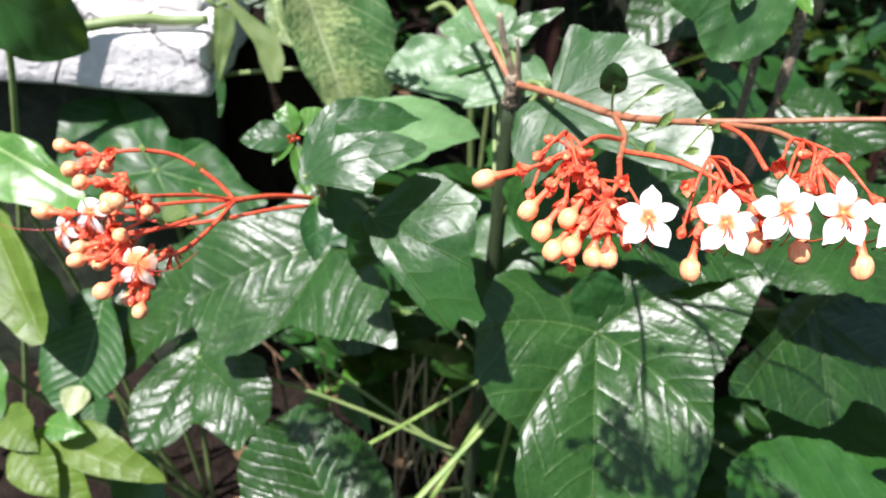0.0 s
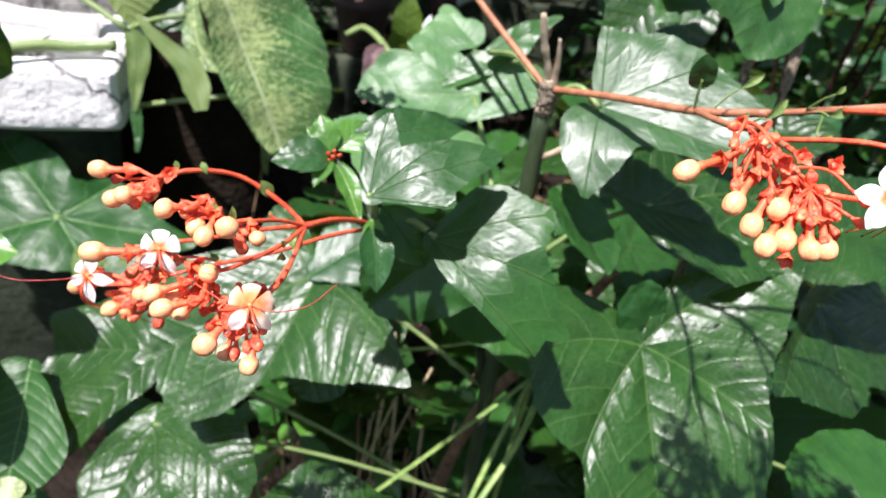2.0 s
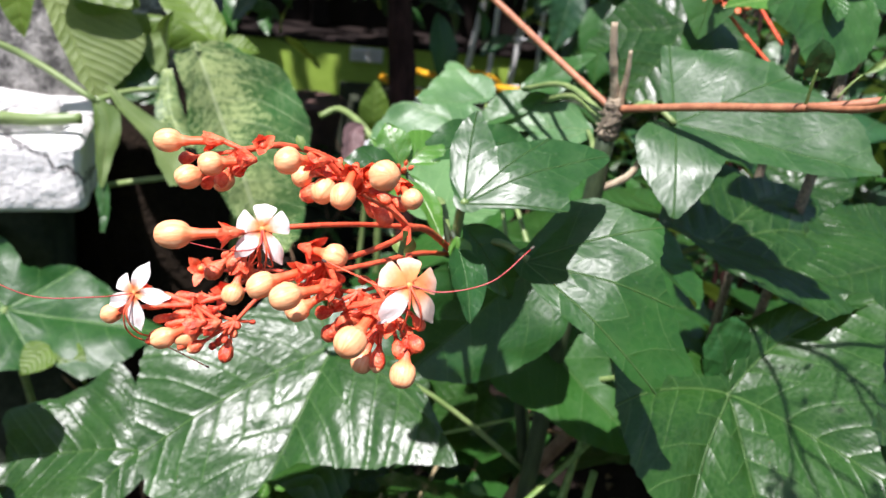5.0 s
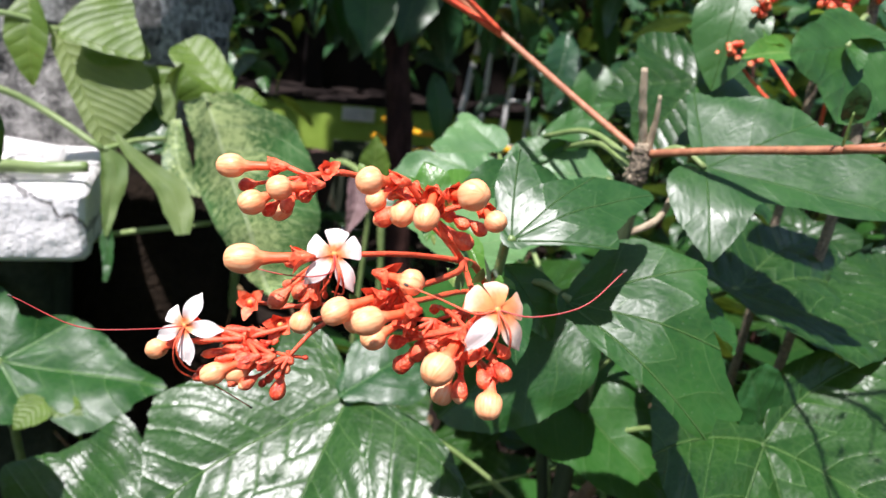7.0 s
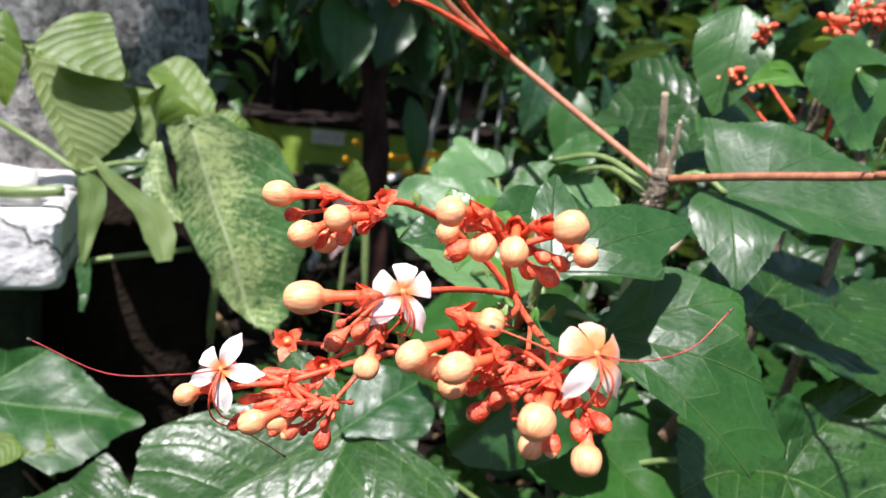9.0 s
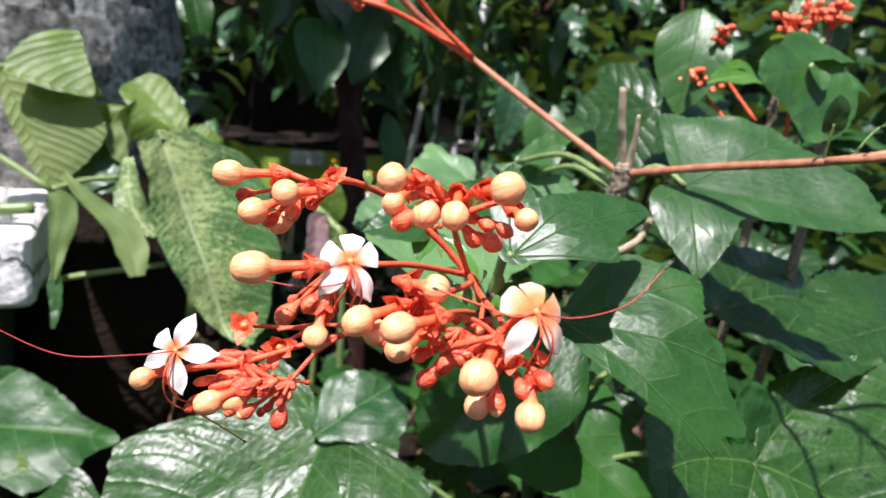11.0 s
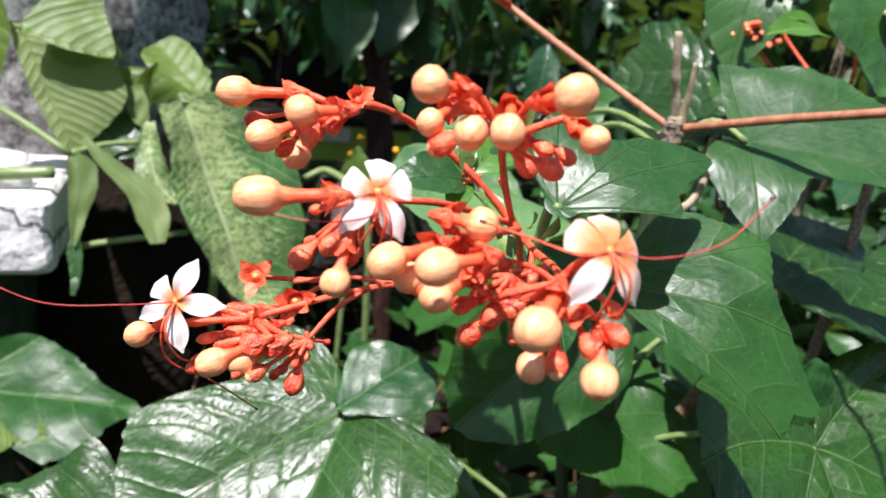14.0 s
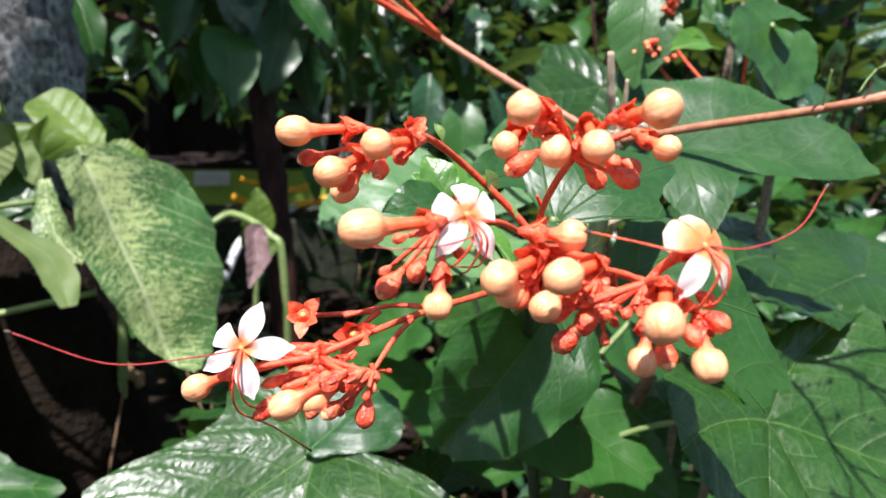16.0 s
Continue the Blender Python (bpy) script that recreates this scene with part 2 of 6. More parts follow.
def calyx_material():
    """Orange-red skin with darker blotches and a frost of fine pale hairs."""
    m = Nodes("red_calyx")
    p = m.place()
    f, g = m.noise(p, 240.0, 4.0, 0.6), m.noise(p, 1500.0, 2.0)
    col = m.mix(m.span(f, 0.33, 0.67), (0.72, 0.045, 0.020), (1.0, 0.20, 0.085))
    col = m.mix(m.span(m.noise(p, 620.0, 3.0), 0.52, 0.72, 0.0, 0.6), col, (1.0, 0.36, 0.19))
    col = m.mix(m.span(m.cells(p, 1500.0, "F1"), 0.12, 0.26, 0.30, 0.0), col, (1.0, 0.55, 0.40))
    m.set(base_color=col, roughness=0.42, specular_ior_level=0.5)
    m.bump(m.math("ADD", f, m.math("MULTIPLY", g, 0.5)), 0.0008)
    m.translucent(col, 0.12)
    return m.mat


CALYX = calyx_material()
STALK_RED = plain_material("red_flower_stalk", (0.62, 0.055, 0.024), (0.90, 0.155, 0.065), 260.0, 0.45, 0.0006)
FILAMENT = plain_material("red_filament", (0.32, 0.025, 0.03), (0.50, 0.06, 0.05), 300.0, 0.4, 0.0001)
ANTHER = plain_material("dark_anther", (0.05, 0.04, 0.03), (0.10, 0.08, 0.06), 300.0, 0.6, 0.0002)
THROAT = plain_material("orange_throat", (0.86, 0.26, 0.07), (0.90, 0.38, 0.12), 300.0, 0.5, 0.0002)
BRANCH = plain_material("reddish_branch", (0.27, 0.10, 0.05), (0.44, 0.19, 0.095), 140.0, 0.5, 0.0004, streaky=(1, 1, 0.3))
WOOD = plain_material("dead_grey_wood", (0.26, 0.20, 0.13), (0.52, 0.43, 0.30), 180.0, 0.75, 0.0012, streaky=(1, 1, 0.15))
KNOT = plain_material("scarred_wood", (0.09, 0.07, 0.05), (0.36, 0.29, 0.20), 420.0, 0.8, 0.0016)
TWIG = plain_material("brown_twig", (0.10, 0.055, 0.030), (0.24, 0.15, 0.085), 120.0, 0.75, 0.001)
STRAP = plain_material("green_stem", (0.10, 0.19, 0.04), (0.24, 0.33, 0.09), 150.0, 0.45, 0.0005, streaky=(0.25, 1, 1))
PETIOLE = plain_material("pale_green_petiole", (0.13, 0.20, 0.06), (0.22, 0.29, 0.11), 70.0, 0.42, 0.0006, streaky=(0.2, 1, 1))
STEM_GREEN = plain_material("dark_green_stem", (0.02, 0.035, 0.016), (0.05, 0.075, 0.03), 120.0, 0.6, 0.0006, streaky=(1, 1, 0.2))
BRACT = plain_material("green_bract", (0.10, 0.19, 0.04), (0.24, 0.34, 0.10), 260.0, 0.45, 0.0004, share=0.2)
BARK_DARK = plain_material("dark_brown_bark", (0.022, 0.010, 0.008), (0.070, 0.032, 0.025), 45.0, 0.8, 0.006, streaky=(1, 1, 0.35), gloss=0.15)
BARK_GREY = plain_material("grey_lichen_bark", (0.012, 0.012, 0.012), (0.36, 0.35, 0.33), 42.0, 0.9, 0.010)
SMALL_LEAF = plain_material("small_dark_leaf", (0.012, 0.048, 0.012), (0.030, 0.090, 0.020), 90.0, 0.4, 0.0005, share=0.1)
# near-black: the shade of the hollow is put into this colour
HOLLOW_SHADE = plain_material("hollow_shade_black", (0.005, 0.004, 0.003), (0.017, 0.012, 0.008), 16.0, 0.95, 0.015, gloss=0.08)
# soil tone lowered to near black, with the plants' shade in it
SOIL = plain_material("shade_dark_soil", (0.006, 0.004, 0.003), (0.022, 0.016, 0.012), 16.0, 0.95, 0.015, gloss=0.1)
# grey-green concrete, darkened to hold the shade under the block
CONCRETE = plain_material("shade_dark_concrete", (0.018, 0.024, 0.015), (0.055, 0.065, 0.042), 14.0, 0.9, 0.004, gloss=0.15)
HOUSE_WALL = plain_material("lime_painted_wall", (0.26, 0.40, 0.05), (0.35, 0.50, 0.08), 2.2, 0.7, 0.002)
TRIM = plain_material("white_paint", (0.62, 0.62, 0.60), (0.80, 0.80, 0.78), 8.0, 0.5, 0.0006)
HOSE = plain_material("yellow_hose", (0.72, 0.34, 0.015), (0.85, 0.48, 0.03), 12.0, 0.42, 0.0006)
PIPE = plain_material("white_pipe", (0.55, 0.58, 0.60), (0.72, 0.74, 0.76), 10.0, 0.4, 0.0005)
# brown boards taken near black, so the colour carries the porch's shade
SHADE_DARK = plain_material("porch_shade_boards", (0.008, 0.006, 0.006), (0.021, 0.015, 0.013), 4.0, 0.7, 0.001, gloss=0.15)
POT = plain_material("dark_clay_pot", (0.05, 0.028, 0.024), (0.10, 0.055, 0.045), 20.0, 0.7, 0.002)
STRAW = plain_material("dry_straw", (0.26, 0.20, 0.10), (0.52, 0.44, 0.26), 150.0, 0.7, 0.0004)
TEAL = plain_material("teal_plastic", (0.02, 0.30, 0.28), (0.04, 0.42, 0.38), 30.0, 0.4, 0.0005)


def white_block_material():
    """Whitewashed cement, worn to grey and black along edges and cracks."""
    m = Nodes("worn_white_cement")
    p = m.place()
    big, small = m.noise(p, 9.0, 5.0, 0.65), m.noise(p, 70.0, 4.0)
    crack = m.span(m.cells(m.vec(*[m.math("ADD", c, m.math("MULTIPLY", m.math("SUBTRACT", small, 0.5), 0.02)) for c in
                                   (lambda n: (m.link(p, n.inputs[0]), n.outputs)[1])(m.add("ShaderNodeSeparateXYZ"))]), 5.5), 0.0, 0.02, 1.0, 0.0)
    dirt = m.span(m.math("ADD", m.math("MULTIPLY", big, 0.7), m.math("MULTIPLY", small, 0.3)), 0.55, 0.68)
    col = m.mix(m.span(small, 0.3, 0.7), (0.72, 0.71, 0.68), (0.80, 0.79, 0.77))
    col = m.mix(m.math("MULTIPLY", dirt, 0.7), col, (0.16, 0.15, 0.13))
    col = m.mix(m.math("MULTIPLY", crack, 0.8), col, (0.05, 0.045, 0.045))
    m.set(base_color=col, roughness=0.8)
    m.bump(m.math("SUBTRACT", m.math("ADD", small, big), crack), 0.004)
    return m.mat


WHITE_BLOCK = white_block_material()


# ---- mesh helpers ----
def thing(name, at, label, category, group="", kind=""):
    """An Empty that carries the parts of one thing."""
    ob = new(name)
    ob.location = at
    ob.empty_display_size = 0.05
    return tagged(ob, label, category, group, kind)


def part(name, data, mat, parent=None, label="", smooth=True):
    """Links one mesh, in world coordinates, as a part. data: a mesh, or vertices, faces and UVs."""
    if not isinstance(data, bpy.types.Mesh):
        verts, faces, uvs = data
        mesh = bpy.data.meshes.new(name)
        mesh.from_pydata([tuple(v) for v in verts], [], faces)
        if uvs is not None:
            layer = mesh.uv_layers.new(name="UVMap")
            idx = np.empty(len(mesh.loops), dtype=np.int32)
            mesh.loops.foreach_get("vertex_index", idx)
            layer.data.foreach_set("uv", np.asarray(uvs, dtype=np.float32)[idx].ravel())
        if smooth:
            mesh.polygons.foreach_set("use_smooth", [True] * len(mesh.polygons))
        data = mesh
    if mat and not data.materials:
        data.materials.append(mat)
    ob = new(name, data)
    if parent:
        ob.parent = parent
        if parent.type == "EMPTY":
            ob.matrix_parent_inverse = Matrix.Translation(-Vector(parent.location))
    return tagged(ob, label)


def join(*pieces):
    """Several (verts, faces, uvs) as one."""
    V, F, U = [], [], []
    for v, f, u in pieces:
        n = len(V)
        V += list(v)
        F += [tuple(i + n for i in q) for q in f]
        U += list(u) if u is not None else [(0.5, 0.5)] * len(v)
    return V, F, U


def curve_points(points, steps=6):
    """A smooth line through the points."""
    p = [Vector(q) for q in points]
    if len(p) == 2:
        return [p[0].lerp(p[1], i / steps) for i in range(steps + 1)]
    p = [2 * p[0] - p[1]] + p + [2 * p[-1] - p[-2]]
    out = []
    for a, b, c, d in zip(p, p[1:], p[2:], p[3:]):
        for i in range(steps):
            t = i / steps
            out.append(0.5 * ((2 * b) + (c - a) * t + (2 * a - 5 * b + 4 * c - d) * t * t + (3 * b - a - 3 * c + d) * t ** 3))
    return out + [p[-2]]


def tube(points, r0, r1=None, seg=8, steps=6, knobs=0.0, flat=1.0):
    """A tapered tube along a smooth line, closed at both ends; knobs swells it unevenly."""
    line = curve_points(points, steps)
    r1 = r0 if r1 is None else r1
    V, F, U = [], [], []
    up = Vector((0.13, 0.21, 0.97))
    for i, q in enumerate(line):
        way = (line[min(i + 1, len(line) - 1)] - line[max(i - 1, 0)]).normalized()
        x = way.cross(up).normalized() if abs(way.dot(up)) < 0.98 else way.orthogonal().normalized()
        y = way.cross(x)
        t = i / (len(line) - 1)
        r = r0 + (r1 - r0) * t
        r *= 1 + knobs * noise.noise(q * (0.35 / max(r0, 1e-4)))
        for j in range(seg):
            a = 2 * math.pi * j / seg
            V.append(q + r * (math.cos(a) * x + flat * math.sin(a) * y))
            U.append((t, j / seg))
    n = len(line)
    for i in range(n - 1):
        for j in range(seg):
            k = (j + 1) % seg
            F.append((i * seg + j, i * seg + k, (i + 1) * seg + k, (i + 1) * seg + j))
    F.append(tuple(range(seg))[::-1])
    F.append(tuple((n - 1) * seg + j for j in range(seg)))
    return V, F, U


def lathe(base, axis, profile, seg=14, wobble=0.0, twist=0.0):
    """A turned body: profile rows of (distance along the axis, radius); u runs along, v round."""
    axis = Vector(axis).normalized()
    x = axis.orthogonal().normalized()
    y = axis.cross(x)
    V, F, U = [], [], []
    total = profile[-1][0] or 1.0
    for i, (h, r) in enumerate(profile):
        for j in range(seg):
            a = 2 * math.pi * j / seg
            q = 1 + wobble * math.sin(5 * a + 0.7 + twist * i / len(profile))
            V.append(Vector(base) + axis * h + max(r, 1e-5) * q * (math.cos(a) * x + math.sin(a) * y))
            U.append((h / total, abs(2 * j / seg - 1)))
    for i in range(len(profile) - 1):
        for j in range(seg):
            k = (j + 1) % seg
            F.append((i * seg + j, i * seg + k, (i + 1) * seg + k, (i + 1) * seg + j))
    F.append(tuple(range(seg))[::-1])
    F.append(tuple((len(profile) - 1) * seg + j for j in range(seg)))
    return V, F, U


def block(x0, y0, z0, x1, y1, z1, bevel=0.01, cuts=1, rough=0.0):
    """A box with rounded edges, optionally subdivided and made uneven."""
    bm = bmesh.new()
    bmesh.ops.create_cube(bm, size=1.0)
    bm.transform(Matrix.Translation(((x0 + x1) / 2, (y0 + y1) / 2, (z0 + z1) / 2)) @ Matrix.Diagonal((x1 - x0, y1 - y0, z1 - z0, 1)))
    if bevel:
        bmesh.ops.bevel(bm, geom=bm.edges[:], offset=bevel, segments=3, affect="EDGES", profile=0.6)
    if cuts > 1:
        bmesh.ops.subdivide_edges(bm, edges=bm.edges[:], cuts=cuts, use_grid_fill=True)
    if rough:
        for v in bm.verts:
            v.co += rough * Vector((noise.noise(v.co * 14), noise.noise(v.co * 14 + Vector((7, 0, 0))), noise.noise(v.co * 14 + Vector((0, 9, 0)))))
    mesh = bpy.data.meshes.new("block")
    bm.to_mesh(mesh)
    bm.free()
    mesh.polygons.foreach_set("use_smooth", [True] * len(mesh.polygons))
    return mesh


def outline_radius(lobes, a, sharp=0.35):
    """Radius of a lobed outline at the angle a: a smooth closed line through the lobes, drawn straighter by sharp."""
    n = len(lobes)
    a = (a - lobes[0][0]) % 360 + lobes[0][0]
    i = max(j for j in range(n) if lobes[j][0] <= a + 1e-9)
    at = lambda j: (lobes[j % n][0] + 360 * (j // n), lobes[j % n][1])
    (a0, r0), (a1, r1), (a2, r2), (a3, r3) = at(i - 1), at(i), at(i + 1), at(i + 2)
    t, w = (a - a1) / max(a2 - a1, 1e-6), a2 - a1
    m1, m2 = (r2 - r0) / max(a2 - a0, 1e-6) * w, (r3 - r1) / max(a3 - a1, 1e-6) * w
    big = 2.5 * abs(r2 - r1)
    m1, m2 = max(min(m1, big), -big), max(min(m2, big), -big)
    curve = (2 * t ** 3 - 3 * t * t + 1) * r1 + (t ** 3 - 2 * t * t + t) * m1 + (3 * t * t - 2 * t ** 3) * r2 + (t ** 3 - t * t) * m2
    return max(0.03, (1 - sharp) * curve + sharp * (r1 + (r2 - r1) * t))


def palmate(base, tip, normal, lobes, droop=0.05, cup=0.10, wave=0.085, crease=0.46, fold=0.0, seed=0, rings=13, step=3.0, teeth=0.02, ribs_at=None, quilt=0.0, spacing=0.165, slope=0.75, arch=0.0, bow=0.0, lap=0.0):
    """A lobed leaf: main veins run from the petiole's end to each lobe, the blade swells between the side veins by quilt;
    bow bends the side ribs towards the tip, lap turns one half of the blade down.
    lobes: (degrees from the tip, length against the midrib)."""
    base, tip, n = Vector(base), Vector(tip), Vector(normal).normalized()
    L = (tip - base).length
    y = (tip - base).normalized()
    n = (n - y * n.dot(y)).normalized()
    x = y.cross(n)
    lobes = sorted(lobes)
    ribs = [0.0]
    for i, (a, r) in enumerate(lobes):
        if r >= lobes[i - 1][1] and r >= lobes[(i + 1) % len(lobes)][1] and r > 0.3 and abs(a) < 172 and all(abs(a - b) > 22 for b in ribs):
            ribs.append(float(a))
    ribs = sorted(ribs_at or ribs)
    keys = sorted(ribs + [(a + b) / 2 for a, b in zip(ribs, ribs[1:])] + [((ribs[-1] + ribs[0] + 360) / 2 + 180) % 360 - 180])
    angles = []
    for a, b in zip(keys, keys[1:] + [keys[0] + 360]):
        m = max(1, round((b - a) / step))
        angles += [a + (b - a) * i / m for i in range(m)]
    angles = [(a + 180) % 360 - 180 for a in angles]
    edges = [outline_radius(lobes, w) * (1 + teeth * math.sin(w * 0.9 + seed) * math.sin(w * 0.37) + teeth * noise.noise(Vector((w * 0.12, seed, 0.5))) + 0.9 * teeth * noise.noise(Vector((w * 0.33, seed, 7.5)))) for w in angles]
    off = Vector((seed * 3.7, seed * 1.9, seed * 0.7))
    V, U, F = [base.copy()], [(0.0, 0.0)], []
    N = len(angles)
    for i in range(1, rings + 1):
        f = (i / rings) ** 0.85
        for w, edge in zip(angles, edges):
            r = f * edge
            near = min(abs((w - b + 180) % 360 - 180) for b in ribs)
            s, d = r * math.cos(radians(near)), r * abs(math.sin(radians(near)))
            turn = radians(w * (1 + bow * (1 - f) * (1 - (w / 180) ** 2)))
            px, py = r * math.sin(turn), r * math.cos(turn)
            s += 0.05 * noise.noise(Vector((px * 3.1, py * 3.1, 11)) + off) * min(1.0, d * 8)
            z = -droop * max(py, 0) ** 2 - droop * 0.6 * min(py, 0) ** 2 + cup * px * px + arch * max(py, 0) * (1 - py)
            z += crease * d * math.exp(-d * 5.0) + fold * abs(px) - lap * max(px, 0.0) ** 2
            z += wave * noise.noise(Vector((px * 2.3, py * 2.3, 0)) + off) + wave * 0.7 * f ** 3 * noise.noise(Vector((px * 6, py * 6, 3)) + off)
            if quilt:
                k = (s - slope * d - 0.5 * d * d) / spacing
                z += quilt * math.sin(math.pi * (k % 1.0)) ** 0.7 * min(1.0, d * 7)
            V.append(base + L * (px * x + py * y + z * n))
            U.append((s, d))
    for j in range(N):
        F.append((0, 1 + j, 1 + (j + 1) % N))
    for i in range(rings - 1):
        for j in range(N):
            a, b = 1 + i * N, 1 + (i + 1) * N
            F.append((a + j, b + j, b + (j + 1) % N, a + (j + 1) % N))
    return V, F, U


def pinnate(base, tip, normal, width, bend=0.08, fold=0.25, wave=0.03, p=0.8, q=0.85, seed=0, nu=18, nv=4, curl=0.0, notch=0.0):
    """A leaf with one midrib: bend arches it, fold lifts the halves, curl rolls them in, p and q shape its outline."""
    base, tip, n = Vector(base), Vector(tip), Vector(normal).normalized()
    L = (tip - base).length
    y = (tip - base).normalized()
    n = (n - y * n.dot(y)).normalized()
    x = y.cross(n)
    off = Vector((seed * 2.3, seed * 5.1, 0))
    V, U, F = [], [], []
    for i in range(nu + 1):
        u = i / nu
        w = 0.5 * width * max(math.sin(math.pi * min(max(u, 0.004), 0.996) ** p), 0.0) ** q
        arch = bend * L * math.sin(math.pi * u * 0.5) * (1 - u) * 2
        for j in range(-nv, nv + 1):
            v = j / nv
            side = abs(v) * w
            ang = fold + curl * abs(v)
            dx, dz = math.copysign(side * math.cos(ang), v), side * math.sin(ang)
            dz += wave * L * abs(v) ** 1.5 * noise.noise(Vector((u * 5, v * 1.5, 1)) + off) + 0.4 * wave * L * noise.noise(Vector((u * 2, 0, 5)) + off)
            dy = -notch * L * abs(v) ** 2 * (1 - u) ** 4
            V.append(base + (u * L + dy) * y + dx * x + (arch + dz) * n)
            U.append((u, side / L))
    m = 2 * nv + 1
    for i in range(nu):
        for j in range(m - 1):
            F.append((i * m + j, i * m + j + 1, (i + 1) * m + j + 1, (i + 1) * m + j))
    return V, F, U


def ribbon(points, widths, normal, fold=0.12, wave=0.05, seed=0, nv=4):
    """A long blade along a smooth line, its width given at each point."""
    line = curve_points(points, 7)
    n = Vector(normal).normalized()
    length = sum((b - a).length for a, b in zip(line, line[1:]))
    V, U, F, run = [], [], [], 0.0
    for i, q in enumerate(line):
        run += (q - line[i - 1]).length if i else 0.0
        way = (line[min(i + 1, len(line) - 1)] - line[max(i - 1, 0)]).normalized()
        x = way.cross(n).normalized()
        up = x.cross(way)
        k = i / 7
        a, b = widths[min(int(k), len(widths) - 1)], widths[min(int(k) + 1, len(widths) - 1)]
        w = 0.5 * (a + (b - a) * (k - int(k)))
        for j in range(-nv, nv + 1):
            v = j / nv
            ruffle = wave * w * noise.noise(Vector((run / length * 4 + seed, v * 1.5, seed * 1.7)))
            edge = 1 + 0.10 * noise.noise(Vector((run / length * 9, seed, 4.0 * (j > 0))))
            V.append(q + x * (v * w * edge) + up * (fold * abs(v) * w + ruffle * 4))
            U.append((run / length, abs(v) * w / length))
    m = 2 * nv + 1
    for i in range(len(line) - 1):
        for j in range(m - 1):
            F.append((i * m + j, i * m + j + 1, (i + 1) * m + j + 1, (i + 1) * m + j))
    return V, F, U


# ---- setting ----
def ground_sheet():
    """One sheet of soil, lumpy near the plants and level far away."""
    V, F = [], []
    xs = [-400, -60, -12] + [-3 + 0.1 * i for i in range(61)] + [12, 60, 400]
    ys = [-400, -60, -8] + [-1 + 0.1 * i for i in range(71)] + [20, 80, 400]
    for yy in ys:
        for xx in xs:
            near = 1.0 if abs(xx) < 3.1 and -1.1 < yy < 6.1 else 0.0
            V.append((xx, yy, near * (0.03 * noise.noise(Vector((xx * 3, yy * 3, 0))) + 0.012 * noise.noise(Vector((xx * 11, yy * 11, 2))))))
    n = len(xs)
    for i in range(len(ys) - 1):
        for j in range(n - 1):
            F.append((i * n + j, i * n + j + 1, (i + 1) * n + j + 1, (i + 1) * n + j))
    return V, F, None


tagged(part("ground", ground_sheet(), SOIL), "bare soil with leaf litter, darkened for the shade under the plants", "ground", kind="structure")

# house behind the garden
house = thing("house", (1.5, 4.1, 0), "lime green painted house plinth, brown boarding above darkened as porch shade", "house")
part("wall", block(-3.0, 4.05, -0.05, 7.0, 4.20, 0.345, 0.004), HOUSE_WALL, house, "lime green painted plinth")
part("boarding", block(-3.0, 4.55, 0.30, 7.0, 4.70, 2.7, 0.004), SHADE_DARK, house, "brown boarding, near-black for the porch shade")
part("ledge", block(-3.0, 4.03, 0.347, 7.0, 4.56, 0.375, 0.006), SHADE_DARK, house, "brown ledge in the same shade-dark colour")
# unseen slab, added to throw shade on the boarding
part("shade_roof", block(-3.4, 3.9, 2.702, 7.4, 7.6, 2.80, 0.01), SHADE_DARK, house, "unseen dark eaves added to shade the boarding")
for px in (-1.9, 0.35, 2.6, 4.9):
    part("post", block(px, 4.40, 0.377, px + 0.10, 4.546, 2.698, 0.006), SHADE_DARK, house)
shutter = part("louvre_panel", block(0.52, 4.022, 0.262, 0.70, 4.046, 0.335, 0.003), TRIM, house, "white louvred vent panel")
for i in range(4):
    part("slat", block(0.525, 4.006, 0.268 + 0.017 * i, 0.695, 4.020, 0.278 + 0.017 * i, 0.002), TRIM, shutter)

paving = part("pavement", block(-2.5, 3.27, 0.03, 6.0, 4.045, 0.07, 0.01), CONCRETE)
tagged(paving, "worn grey concrete paving before the house", "pavement", kind="structure")

# step ladder against the house
ladder = thing("ladder", (1.37, 3.85, 0.07), "white metal step ladder leaning near the house", "ladder")
for s in (0.0, 1.0):
    part("rail", tube([(1.18 + 0.28 * s, 3.62, 0.075), (1.28 + 0.23 * s, 3.90, 1.32)], 0.022, 0.020, seg=8, flat=0.5), TRIM, ladder)
    part("leg", tube([(1.16 + 0.28 * s, 3.99, 0.075), (1.28 + 0.23 * s, 3.93, 1.32)], 0.018, 0.018, seg=8, flat=0.6), TRIM, ladder)
for i in range(5):
    u = (0.15 + 0.19 * i)
    part("rung", tube([(1.18 + 0.10 * u, 3.62 + 0.28 * u, 0.075 + 1.245 * u), (1.46 + 0.05 * u, 3.62 + 0.28 * u, 0.075 + 1.245 * u)], 0.014, seg=6, flat=0.6), TRIM, ladder)

hose = part("garden_hose", tube([(0.55, 3.3, 0.33), (0.62, 2.98, 0.335), (0.75, 2.93, 0.37), (0.93, 2.92, 0.395), (1.15, 2.98, 0.36), (1.3, 3.3, 0.2), (1.32, 3.6, 0.07)], 0.017, seg=10), HOSE)
tagged(hose, "thick yellow garden hose draped behind the plants", "hose")
hose2 = part("garden_hose", tube([(0.60, 3.36, 0.40), (0.70, 3.02, 0.41), (0.86, 3.0, 0.44), (1.05, 3.1, 0.36), (1.2, 3.5, 0.07)], 0.013, seg=10), HOSE)
tagged(hose2, "thin yellow garden hose draped behind the plants", "hose")
